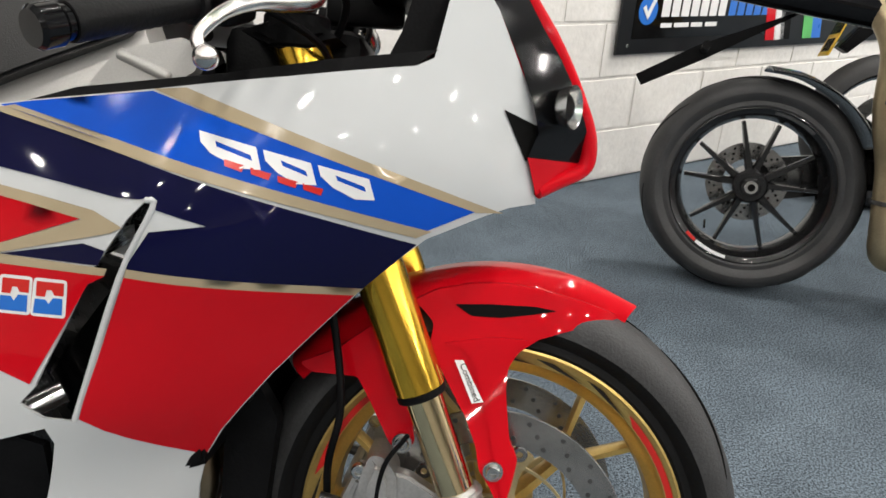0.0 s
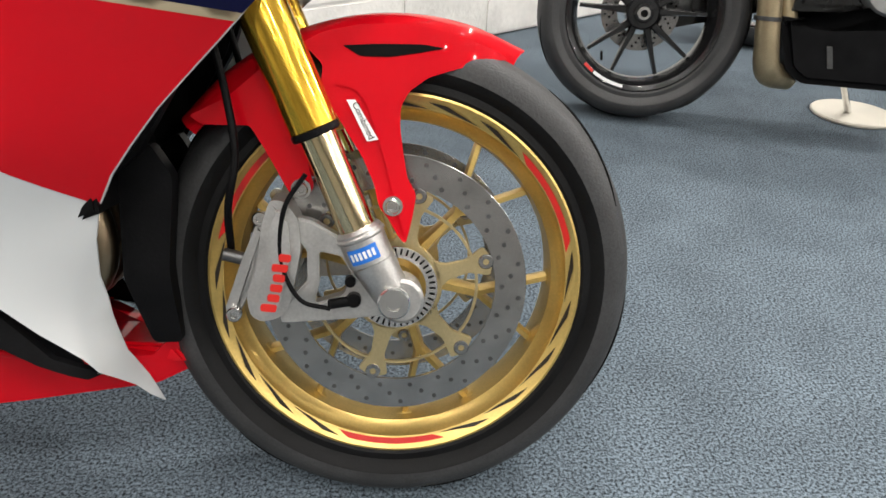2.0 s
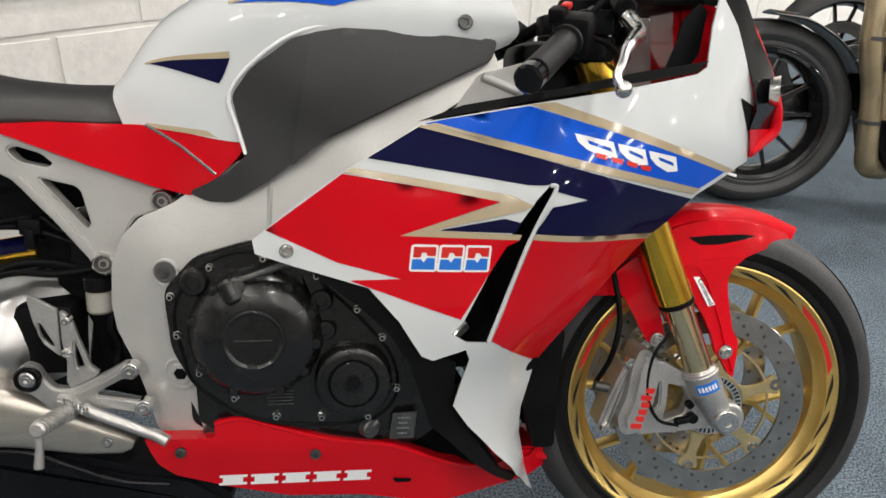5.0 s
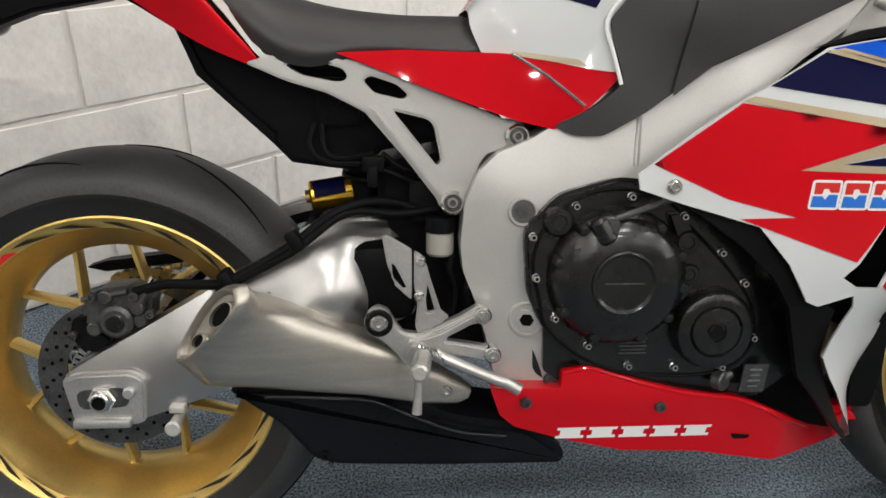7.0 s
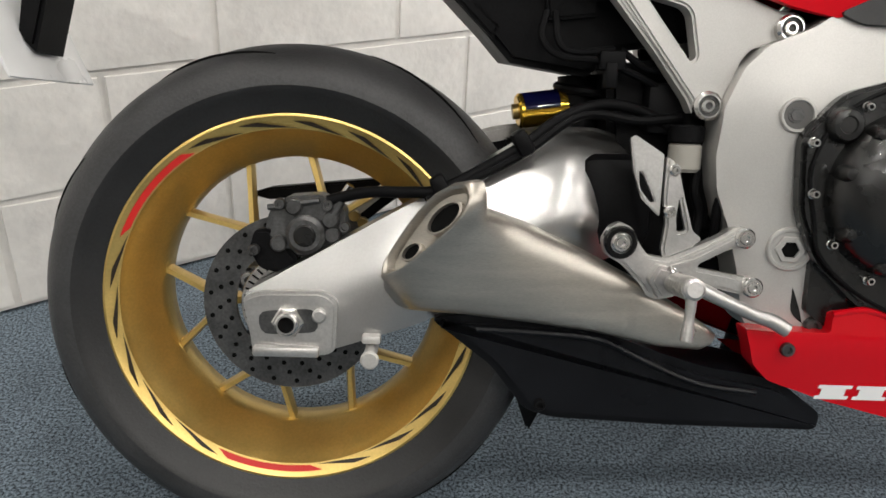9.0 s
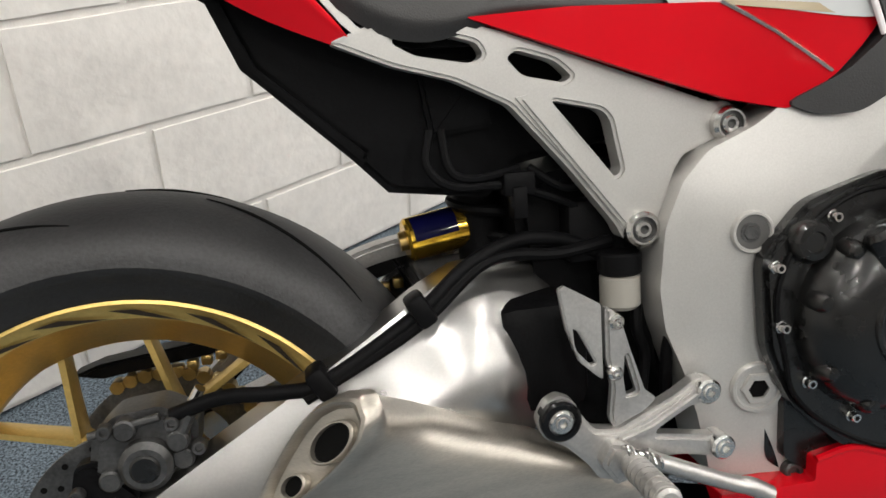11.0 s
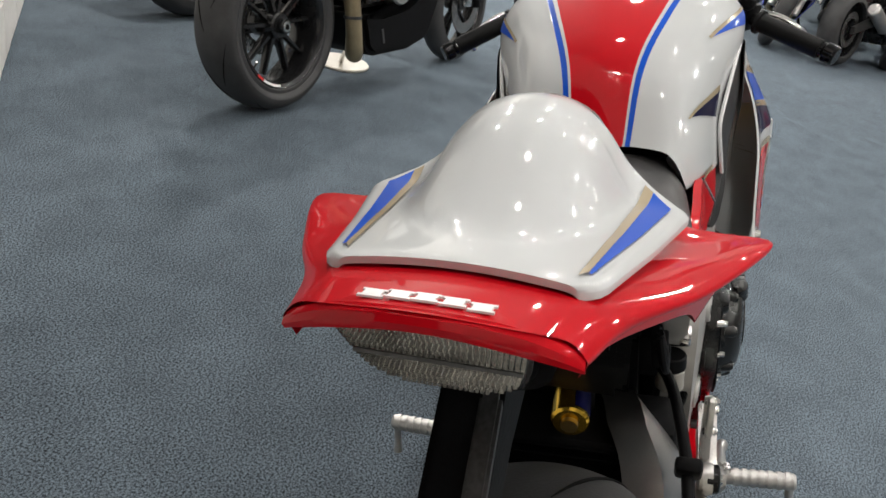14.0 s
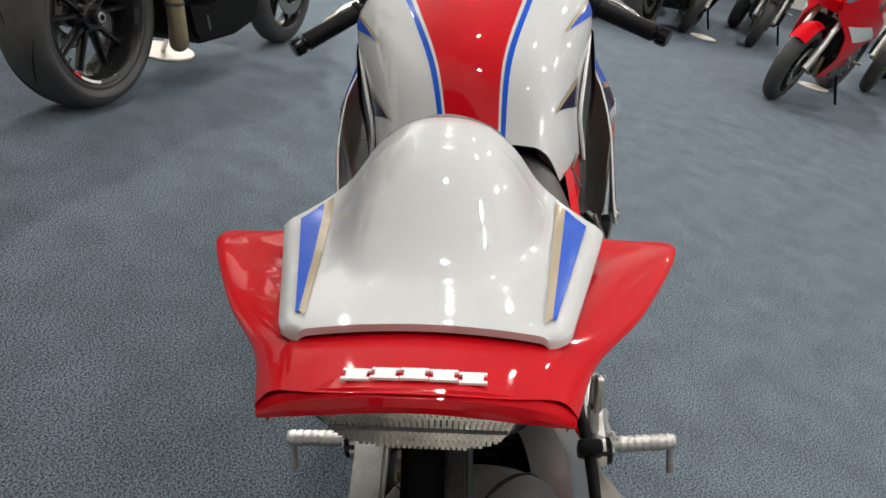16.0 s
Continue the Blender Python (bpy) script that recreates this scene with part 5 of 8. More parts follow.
def hump_strip(low, high, lift, side):
    bm = bmesh.new()
    rows = []
    for k in range(31):
        t = k / 30
        row = []
        for j in range(5):
            a = Vector(low[0]).lerp(Vector(low[1]), t).lerp(Vector(high[0]).lerp(Vector(high[1]), t), j / 4)
            row.append(bm.verts.new((a.x, a.y * side, hump_skin(a.x, a.y / between(HUMP_HALF, a.x)) + lift)))
        rows.append(row)
    for p, q in zip(rows, rows[1:]):
        for j in range(4):
            bm.faces.new((p[j], p[j + 1], q[j + 1], q[j]))
    bmesh.ops.recalc_face_normals(bm, faces=bm.faces)
    return bm


for s in (-1, 1):
    part("graphic", hump_strip([(-0.818, 0.0655), (-0.640, 0.1040)], [(-0.816, 0.0640), (-0.617, 0.0910)], 0.0012, s), BLUE, tail)
    part("graphic", hump_strip([(-0.816, 0.0640), (-0.617, 0.0910)], [(-0.824, 0.0595), (-0.610, 0.0845)], 0.0014, s), BEIGE, tail)
# hump pad
PADF = Shell([[(-0.592, 0.072, 0.906), (-0.575, 0.070, 0.904)], [(-0.590, 0.060, 0.934), (-0.571, 0.058, 0.932)], [(-0.588, 0.042, 0.964), (-0.567, 0.040, 0.960)], [(-0.586, 0.0, 0.9760), (-0.563, 0.0, 0.972)]])
pad_ring = lambda k: [PADF.at(1, v * 0.25, side=-1) * k + Vector((-0.560, 0, 0.93)) * (1 - k) for v in range(13)] + [PADF.at(1, 3 - v * 0.25, side=1) * k + Vector((-0.560, 0, 0.93)) * (1 - k) for v in range(1, 13)]
part("hump_pad", join(PADF.mesh(3, 5), loft([pad_ring(1.0), pad_ring(0.9)])), SEATVINYL, tail, "black pad on the front of the hump")
# rear lip over the lamp
lip = []
for k in range(25):
    y = 0.0705 * (2 * k / 24 - 1)
    q = (y / 0.0705) ** 2
    xr, zt, zb = -0.8925 + 0.0130 * q ** 1.3, 0.957 - 0.020 * q ** 1.4, 0.9455 - 0.0165 * q
    lip.append([(xr + 0.004, y, zt), (xr, y, zt - 0.002), (xr - 0.001, y, (zt + zb) / 2), (xr + 0.001, y, zb + 0.001), (xr + 0.003, y, zb), (xr + 0.030, y, zb + 0.002), (xr + 0.030, y, zt - 0.006)])
part("rear_lip", loft(lip), RED, tail)
# emblem blocks across the rear lip
for k in range(5):
    y = 0.0250 - 0.0125 * k
    q = (y / 0.0755) ** 2
    e = prism([(-0.0065, -0.0052), (0.0065, -0.0052), (0.0065, -0.0030), (0.0048, -0.0030), (0.0048, 0.0030), (0.0065, 0.0030), (0.0065, 0.0052), (-0.0065, 0.0052), (-0.0065, 0.0030), (-0.0048, 0.0030), (-0.0048, -0.0030), (-0.0065, -0.0030)], -0.0006, 0.0006, 0)
    e = moved(e, Matrix.Translation((-0.8775, y, 0.9562 - 0.012 * q)) @ Matrix.Rotation(radians(10), 4, "Y") @ Matrix.Rotation(-math.pi / 2, 4, "Z") @ Matrix.Rotation(-math.pi / 2, 4, "X") @ Matrix.Scale(0.93, 4))
    part("emblem", e, LETTER, tail)
# tail lamp
LAMPLINE = rounded([(0.0525, 0.9405), (0.0525, 0.934), (0.0500, 0.916), (0.0460, 0.902), (0.040, 0.8945), (0.024, 0.888), (-0.024, 0.888), (-0.040, 0.8945), (-0.0460, 0.902), (-0.0500, 0.916), (-0.0525, 0.934), (-0.0525, 0.9405), (-0.026, 0.9435), (0.0, 0.9445), (0.026, 0.9435)], 0.004)
LAMP_LEAN = -0.62
def yz_slab(line, x0, x1, bevel=0.002, lean=0.0):
    bm = prism([(y, z) for y, z in line], 0, x1 - x0, bevel)
    for v in bm.verts:
        y, x, z = v.co.x, v.co.y, v.co.z
        v.co = Vector((x0 + x + lean * (z - 0.93), y, z))
    return bm
grow = lambda k, dz=0.0: [(y * k * 0.915, 0.913 + (z - 0.913) * k + dz) for y, z in LAMPLINE]
part("lamp_housing", yz_slab([(y, min(z, 0.941)) for y, z in grow(1.22, -0.005)], -0.8635, -0.80, 0.003, LAMP_LEAN), GLOSSBLACK, tail)
part("seal", yz_slab(grow(1.06), -0.8665, -0.8630, 0.001, LAMP_LEAN), BLACK, tail)
lamp_holder = holder("tail_lamp", None, tail)
lamp_holder["label"] = "clear ribbed tail lamp lens"
part("lens", yz_slab(grow(1.0), -0.8725, -0.8660, 0.002, LAMP_LEAN), LENS, lamp_holder)
REFLECT = material("lamp_reflector", (0.50, 0.48, 0.43), 0.22, metal=0.8, vary=0.3, scale=70, grain=0.3, grain_scale=900)
lamp_half = lambda z: 0.915 * max(0.006, between([(-0.888, 0.022), (-0.8945, 0.037), (-0.902, 0.0440), (-0.916, 0.0480), (-0.934, 0.0510), (-0.95, 0.0510)], -z))
rows = [0.8900 + 0.0036 * r for r in range(15)]
part("reflector_back", yz_slab(grow(0.96), -0.8683, -0.8672, 0, LAMP_LEAN), REFLECT, lamp_holder, "grey reflector behind the lens")
ribs = []
for z in rows:
    half = lamp_half(z) - 0.001
    n = max(4, int(half * 2 / 0.0027))
    for k in range(n):
        y = -half + 2 * half * (k + 0.5) / n
        ribs.append(moved(box(0.0016, half * 2 / n * 0.72, 0.0026, 0), Matrix.Translation((-0.8730 + LAMP_LEAN * (z - 0.93), y, z)) @ Matrix.Rotation(radians(32), 4, "Y")))
lens_ribs = part("lens_ribs", join(*ribs), REFLECT, lamp_holder, "fine cross-hatched ribs")
tagged(lens_ribs, kind="stuff")
part("lens_bar", moved(box(0.002, 0.084, 0.0022, 0), Matrix.Translation((-0.8738 + LAMP_LEAN * -0.015, 0, 0.915))), DARKMETAL, lamp_holder)
# undertail
bulk = yz_slab([(0.088, 0.872), (0.080, 0.85), (0.062, 0.835), (-0.062, 0.835), (-0.080, 0.85), (-0.088, 0.872), (-0.07, 0.886), (0.07, 0.886)], -0.705, -0.665, 0.006, 0.0)
part("tail_bulkhead", bulk, BLACK, tail, "black inner tail cover")
LINER = Shell([[(x, y - 0.014, z + 0.004) for x, y, z in line] for line in ([(-0.500, 0.129, 0.757), (-0.56, 0.138, 0.782), (-0.65, 0.126, 0.839), (-0.74, 0.103, 0.880), (-0.82, 0.078, 0.910), (-0.862, 0.066, 0.921)], [(-0.505, 0.131, 0.766), (-0.562, 0.148, 0.810), (-0.640, 0.138, 0.859), (-0.74, 0.107, 0.893), (-0.82, 0.080, 0.916), (-0.862, 0.066, 0.924)],
              [(-0.51, 0.06, 0.78), (-0.57, 0.06, 0.83), (-0.64, 0.06, 0.862), (-0.74, 0.06, 0.890), (-0.82, 0.05, 0.915), (-0.862, 0.045, 0.926)])])
part("inner_liner", LINER.mesh(24, 3), BLACK, tail, "black inner skin of the tail")
part("undertail", prism([(-0.80, 0.893), (-0.70, 0.853), (-0.645, 0.823), (-0.600, 0.795), (-0.577, 0.738), (-0.565, 0.727), (-0.485, 0.650), (-0.455, 0.618), (-0.36, 0.605), (-0.33, 0.635), (-0.24, 0.65), (-0.19, 0.70), (-0.30, 0.745), (-0.45, 0.765), (-0.56, 0.86), (-0.70, 0.905)], -0.085, 0.085, 0.008), BLACK, tail, "matt black undertail tray")
part("undertail_rib", prism([(-0.598, 0.797), (-0.575, 0.737), (-0.563, 0.726), (-0.478, 0.645), (-0.470, 0.66), (-0.56, 0.742), (-0.585, 0.80)], -0.089, 0.089, 0.004), BLACK, tail)
both("tray_box", prism([(-0.425, 0.735), (-0.36, 0.735), (-0.355, 0.675), (-0.415, 0.668)], -0.098, -0.08, 0.004, 0.004), BLACK, parent=tail)
for line in (((-0.42, -0.1, 0.665), (-0.425, -0.105, 0.635), (-0.405, -0.108, 0.615), (-0.36, -0.105, 0.612)), ((-0.41, -0.1, 0.665), (-0.405, -0.106, 0.63), (-0.385, -0.108, 0.62), (-0.34, -0.1, 0.625)),
             ((-0.36, -0.1, 0.612), (-0.32, -0.1, 0.60), (-0.28, -0.095, 0.58), (-0.25, -0.09, 0.54)), ((-0.33, -0.095, 0.625), (-0.30, -0.1, 0.605), (-0.26, -0.09, 0.60), (-0.22, -0.08, 0.56))):
    part("wire", tube(line, 0.0042, 8), BLACK, bike)
part("wire_bracket", join(box(0.03, 0.02, 0.022, 0.003, at=(-0.342, -0.10, 0.612)), box(0.014, 0.022, 0.03, 0.003, at=(-0.343, -0.102, 0.595))), BLACK, bike)
# number plate hanger
hanger = holder("plate_hanger", None, bike)
hanger["label"] = "black plate hanger behind the tail"
part("arm", prism([(-0.70, 0.855), (-0.79, 0.872), (-0.845, 0.838), (-0.90, 0.802), (-0.96, 0.765), (-1.0, 0.735), (-1.01, 0.70), (-0.985, 0.690), (-0.93, 0.742), (-0.86, 0.783), (-0.80, 0.806), (-0.70, 0.825)], -0.019, 0.019, 0.005), BLACK, hanger)
# grey strip stands in for the reflection on the arm's right half
part("arm_sheen", prism([(-0.815, 0.860), (-0.850, 0.839), (-0.90, 0.806), (-0.96, 0.769), (-0.99, 0.748), (-0.985, 0.742), (-0.90, 0.798), (-0.815, 0.850)], -0.019, -0.006, 0.002), DARKMETAL, hanger)
part("arm_tail", prism([(-1.0, 0.735), (-1.04, 0.70), (-1.05, 0.62), (-1.03, 0.60), (-1.01, 0.68), (-0.985, 0.692)], -0.04, 0.04, 0.005), BLACK, hanger)
part("number_plate", moved(box(0.004, 0.22, 0.16, 0.001), Matrix.Translation((-1.058, 0.0, 0.640)) @ Matrix.Rotation(radians(-25), 4, "Y")), LETTER, hanger, "plain rear number plate")
for s in (-1, 1):
    part("indicator_stalk", rod((-0.885, 0.0, 0.795), (-0.905, 0.085 * s, 0.80), 0.008, 12), BLACK, hanger)
    ind = moved(lathe([(0, -0.045), (0.012, -0.042), (0.021, -0.022), (0.023, -0.004), (0.019, 0.012), (0.010, 0.030), (0, 0.036)], 24), Matrix.Translation((-0.911, 0.112 * s, 0.801)) @ Matrix.Rotation(radians(90 - 65 * s), 4, "Z"))
    part("indicator", ind, GLOSSBLACK, hanger, "smoked turn indicator")

# ---- frame and engine ----
frame_set = holder("main_frame", None, bike)
frame_set["label"] = "silver twin-spar aluminium frame"
SPAR = Bulge([(-0.15, 0.65, 0.150), (-0.21, 0.52, 0.150), (-0.13, 0.32, 0.150), (0.0, 0.64, 0.168), (0.14, 0.71, 0.185), (0.30, 0.83, 0.165), (-0.12, 0.45, 0.160), (0.05, 0.72, 0.165), (-0.16, 0.58, 0.160)])
spar_line = [(-0.137, 0.650), (-0.155, 0.642), (-0.180, 0.632), (-0.205, 0.606), (-0.222, 0.565), (-0.227, 0.509), (-0.222, 0.47), (-0.205, 0.429), (-0.19, 0.38), (-0.177, 0.320), (-0.165, 0.308), (-0.095, 0.305), (-0.083, 0.318), (-0.088, 0.36), (-0.105, 0.41),
             (-0.128, 0.455), (-0.136, 0.507), (-0.122, 0.54), (-0.091, 0.562), (-0.05, 0.58), (-0.007, 0.594), (0.05, 0.64), (0.141, 0.705), (0.20, 0.755), (0.255, 0.79), (0.318, 0.830), (0.30, 0.87), (0.20, 0.84), (0.05, 0.76), (-0.06, 0.70)]
both("spar", panel(spar_line, SPAR, 0.055, 0.02, 0.006), SILVER, parent=frame_set)
both("spar_seam", tube([(x, -SPAR(x, z) + 0.0015, z) for x, z in ((0.000, 0.680), (-0.002, 0.645), (-0.003, 0.617))], 0.0042, 8, 4), SILVER, parent=frame_set)
both("spar_end", panel([(0.245, 0.772), (0.262, 0.800), (0.286, 0.829), (0.352, 0.846), (0.364, 0.838), (0.366, 0.814), (0.342, 0.800)], lambda x, z: 0.172, 0.02, 0.02, 0.006), SILVER, parent=frame_set)
for side in (-1, 1):
    part("spar_rib", rod((0.287, 0.173 * side, 0.826), (0.340, 0.173 * side, 0.805), 0.006, 12, bevel=0.002), SILVER, frame_set)
def recess(x, z, r, deep):
    """A round boss on the spar: a sunk well with a small bolt, or a flush hollow hexagon nut."""
    y = -SPAR(x, z)
    h = holder("frame_boss", None, frame_set)
    sx, sz = (SPAR(x + 0.01, z) - SPAR(x - 0.01, z)) / 0.02, (SPAR(x, z + 0.01) - SPAR(x, z - 0.01)) / 0.02
    at = Matrix.Translation((x, y - 0.0006, z)) @ Matrix.Rotation(math.atan(-sx), 4, "Z") @ Matrix.Rotation(math.atan(sz), 4, "X")
    part("ring", moved(lathe([(r, 0.004), (r, -0.0022), (r * 0.94, -0.0042), (r * 0.84, -0.0042), (r * 0.78, -0.0020), (r * 0.78, 0.004)], 40), at), SILVER, h)
    part("well", moved(disc_y(r * 0.80, -0.0022, 0.003, 30), at), WELL if deep else SILVER, h)
    if deep:
        part("bolt_head", moved(join(disc_y(r * 0.36, -0.0045, 0.002, 6, 0.0006), disc_y(r * 0.46, -0.0032, 0.002, 20, 0.0004)), at @ Matrix.Translation((-r * 0.12, 0, 0))), DARKMETAL, h)
    else:
        part("nut", moved(disc_y(r * 0.66, -0.0056, 0.002, 6, 0.001, hole=r * 0.40), at), SILVER, h)
        part("bore", moved(disc_y(r * 0.42, -0.0030, 0.002, 20), at), GROOVE, h)
recess(-0.147, 0.557, 0.0195, True)
recess(-0.136, 0.407, 0.0255, False)
part("frame_bolt", bolt((-0.10, -0.158, 0.318), 0.010), DARKMETAL, frame_set)
sub = [(-0.502, 0.742), (-0.46, 0.757), (-0.42, 0.760), (-0.36, 0.745), (-0.27, 0.712), (-0.165, 0.672), (-0.148, 0.672), (-0.134, 0.655), (-0.142, 0.636), (-0.165, 0.636), (-0.192, 0.628), (-0.203, 0.612), (-0.207, 0.590), (-0.216, 0.574), (-0.219, 0.556), (-0.236, 0.547), (-0.253, 0.556),
       (-0.258, 0.568), (-0.30, 0.622), (-0.352, 0.682), (-0.40, 0.706), (-0.45, 0.720)]
sub_holes = [[(-0.452, 0.740), (-0.440, 0.7495), (-0.425, 0.749), (-0.378, 0.736), (-0.372, 0.724), (-0.385, 0.719), (-0.432, 0.728)],
             [(-0.354, 0.722), (-0.344, 0.728), (-0.310, 0.717), (-0.295, 0.703), (-0.303, 0.698), (-0.340, 0.706)],
             [(-0.316, 0.684), (-0.270, 0.673), (-0.262, 0.665), (-0.252, 0.618), (-0.258, 0.612)]]
both("subframe", prism(sub, -0.128, -0.100, 0.003, 0.006, sub_holes), SILVER, "silver cast subframe", frame_set)
both("subframe_rib", prism([(-0.348, 0.688), (-0.338, 0.690), (-0.236, 0.570), (-0.247, 0.560)], -0.134, -0.12, 0.003), SILVER, parent=frame_set)
for x, z in ((-0.152, 0.652), (-0.237, 0.564)):
    both("subframe_bolt", join(moved(disc_y(0.0165, -0.139, -0.10, 28, 0.003, hole=0.0118), Matrix.Translation((x, 0, z))), moved(disc_y(0.0082, -0.1385, -0.12, 20, 0.0015, hole=0.0042), Matrix.Translation((x, 0, z)))), STEEL, parent=frame_set)
    both("bolt_well", moved(disc_y(0.0120, -0.1345, -0.12, 24), Matrix.Translation((x, 0, z))), DARKMETAL, parent=frame_set)

engine = holder("engine", None, bike)
engine["label"] = "black four-cylinder engine with bolted side covers"
part("crankcase", prism([(-0.141, 0.545), (-0.09, 0.575), (-0.015, 0.60), (0.08, 0.60), (0.16, 0.56), (0.24, 0.44), (0.26, 0.33), (0.20, 0.285), (-0.06, 0.285), (-0.125, 0.33), (-0.128, 0.45)], -0.165, 0.165, 0.012, 0.01), CASE, engine)
part("cylinder_block", prism([(-0.02, 0.58), (0.12, 0.56), (0.25, 0.64), (0.27, 0.76), (0.10, 0.78), (0.02, 0.68)], -0.13, 0.13, 0.01), CASE, engine)
part("airbox", box(0.36, 0.26, 0.12, 0.03, at=(0.12, 0, 0.80)), BLACK, engine)
CL = Matrix.Translation((-0.024, 0, 0.474))
part("cover_flange", prism([(-0.148, 0.535), (-0.105, 0.582), (-0.03, 0.604), (0.055, 0.598), (0.108, 0.560), (0.165, 0.49), (0.182, 0.41), (0.165, 0.340), (0.05, 0.322), (-0.06, 0.345), (-0.115, 0.395), (-0.142, 0.45)], -0.182, -0.16, 0.005, 0.014), CASE, engine)
part("clutch_cover", moved(lathe([(0.094, -0.17), (0.093, -0.186), (0.086, -0.202), (0.074, -0.214), (0.058, -0.219), (0.042, -0.2205), (0.039, -0.2175), (0.0365, -0.2205), (0.0, -0.2205)], 64), CL), CASE, engine)
for a in (8, 38, 68, 112, 150, 196, 232, 268, 305, 338):
    lobe = moved(lathe([(0.0, -0.011), (0.006, -0.010), (0.0095, -0.004), (0.0105, 0.008), (0, 0.008)], 14), CL @ Matrix.Rotation(radians(a), 4, "Y") @ Matrix.Translation((0.083, -0.199, 0)))
    part("clutch_lobe", lobe, CASE, engine)
part("clutch_rim", moved(lathe([(0.0435, -0.2200), (0.0425, -0.2228), (0.0395, -0.2234), (0.0365, -0.2215), (0.0345, -0.2200)], 48), CL), CASE, engine)
part("clutch_mark", moved(box(0.05, 0.001, 0.0016, 0, at=(0, -0.2211, 0)), CL), DARKMETAL, engine)
part("clutch_bulge", join(prism([(-0.075, 0.545), (-0.04, 0.565), (0.0, 0.556), (0.02, 0.535), (-0.01, 0.52), (-0.05, 0.52)], -0.206, -0.17, 0.008, 0.01), rod((-0.06, -0.208, 0.556), (-0.045, -0.212, 0.525), 0.014, 16, bevel=0.005)), CASE, engine)
part("clutch_arm", join(rod((-0.04, -0.215, 0.557), (0.05, -0.205, 0.585), 0.0045, 10), moved(disc_y(0.012, -0.006, 0.006, 16, 0.002), Matrix.Translation((-0.045, -0.213, 0.548)))), DARKMETAL, engine)
CAM = Matrix.Translation((0.109, 0, 0.402))
part("pulser_cover", moved(lathe([(0.056, -0.17), (0.055, -0.196), (0.051, -0.204), (0.047, -0.206), (0.036, -0.206), (0.034, -0.203), (0.0315, -0.2065), (0.014, -0.207), (0.0135, -0.204), (0.0, -0.204)], 48), CAM), CASE, engine)
part("pulser_plug", moved(disc_y(0.0105, -0.2085, -0.203, 6, 0.001), CAM), GLOSSBLACK, engine)
for x, z, r in ((0.066, 0.520, 0.0135), (0.071, 0.477, 0.0125), (-0.105, 0.548, 0.016)):
    part("case_plug", moved(lathe([(r * 1.25, -0.17), (r * 1.25, -0.187), (r, -0.193), (r * 0.62, -0.1935), (r * 0.55, -0.1915), (0, -0.1915)], 24), Matrix.Translation((x, 0, z))), CASE, engine)
for x, z in ((-0.137, 0.528), (-0.131, 0.473), (-0.104, 0.418), (-0.058, 0.379), (-0.001, 0.349), (0.063, 0.346), (0.129, 0.345), (0.170, 0.386), (0.150, 0.463), (0.115, 0.505), (0.060, 0.554), (-0.011, 0.580), (-0.083, 0.568)):
    part("case_bolt", join(moved(disc_y(0.0060, -0.186, -0.17, 18, 0.001), Matrix.Translation((x, 0, z))), bolt((x, -0.186, z), 0.0048)), STEEL, engine)
    part("bolt_socket", moved(disc_y(0.0021, -0.1923, -0.188, 6), Matrix.Translation((x, 0, z))), GROOVE, engine)
part("gasket_ridge", tube([(x, -0.183, z) for x, z in ((-0.125, 0.44), (-0.135, 0.50), (-0.11, 0.555), (-0.05, 0.588), (0.03, 0.578), (0.075, 0.535), (0.125, 0.485), (0.165, 0.43), (0.168, 0.37), (0.12, 0.335), (0.0, 0.337), (-0.07, 0.365), (-0.115, 0.405), (-0.125, 0.44))], 0.0024, 8, 5), BLACK, engine)
part("cover_rib", prism([(0.035, 0.56), (0.065, 0.56), (0.085, 0.50), (0.075, 0.445), (0.055, 0.44), (0.06, 0.50)], -0.189, -0.17, 0.004, 0.006), CASE, engine)
for k in range(5):
    part("cast_line", box(0.038 - 0.004 * (k % 2), 0.0008, 0.0022, 0, at=(0.005, -0.1832, 0.386 - 0.005 * k)), DARKMETAL, engine)
part("hose_stub", rod((0.13, -0.165, 0.345), (0.155, -0.172, 0.352), 0.011, 16, bevel=0.003), DARKMETAL, engine)
part("hose_clamp", join(moved(disc_y(0.014, -0.008, 0.008, 18, 0.002), Matrix.Translation((0.13, -0.185, 0.325)) @ Matrix.Rotation(0.6, 4, "Z")), rod((0.12, -0.185, 0.318), (0.145, -0.185, 0.335), 0.006)), DARKMETAL, engine)
part("data_plate", prism([(0.165, 0.345), (0.20, 0.345), (0.195, 0.305), (0.16, 0.305)], -0.182, -0.178, 0.0), DARKMETAL, engine)
for k in range(4):
    part("plate_bar", box(0.018 - 0.004 * (k % 2), 0.001, 0.003, 0, at=(0.181 - 0.001 * k, -0.1828, 0.338 - 0.008 * k)), DISC, engine)
radiator = holder("radiator", None, bike)
part("core", prism([(0.30, 0.66), (0.36, 0.64), (0.385, 0.40), (0.33, 0.38)], -0.16, 0.16, 0.004), BLACK, radiator, "black radiator core")
for y, d in ((-0.06, -0.07), (-0.02, -0.025), (0.04, 0.04)):
    part("header", tube([(0.27, y, 0.48), (0.340, d, 0.40), (0.345, d, 0.31), (0.25, y, 0.25)], 0.022, 16), WARMSTEEL, bike, "heat-tinted exhaust header")
both("duct", panel([(0.384, 0.44), (0.42, 0.47), (0.445, 0.43), (0.435, 0.32), (0.44, 0.22), (0.405, 0.22), (0.382, 0.31)], lambda x, z: 0.085 - max(0, 0.3 - z) * 0.3, 0.03, 0.02, 0.008), BLACK, "black inner edge of the fairing", bike)

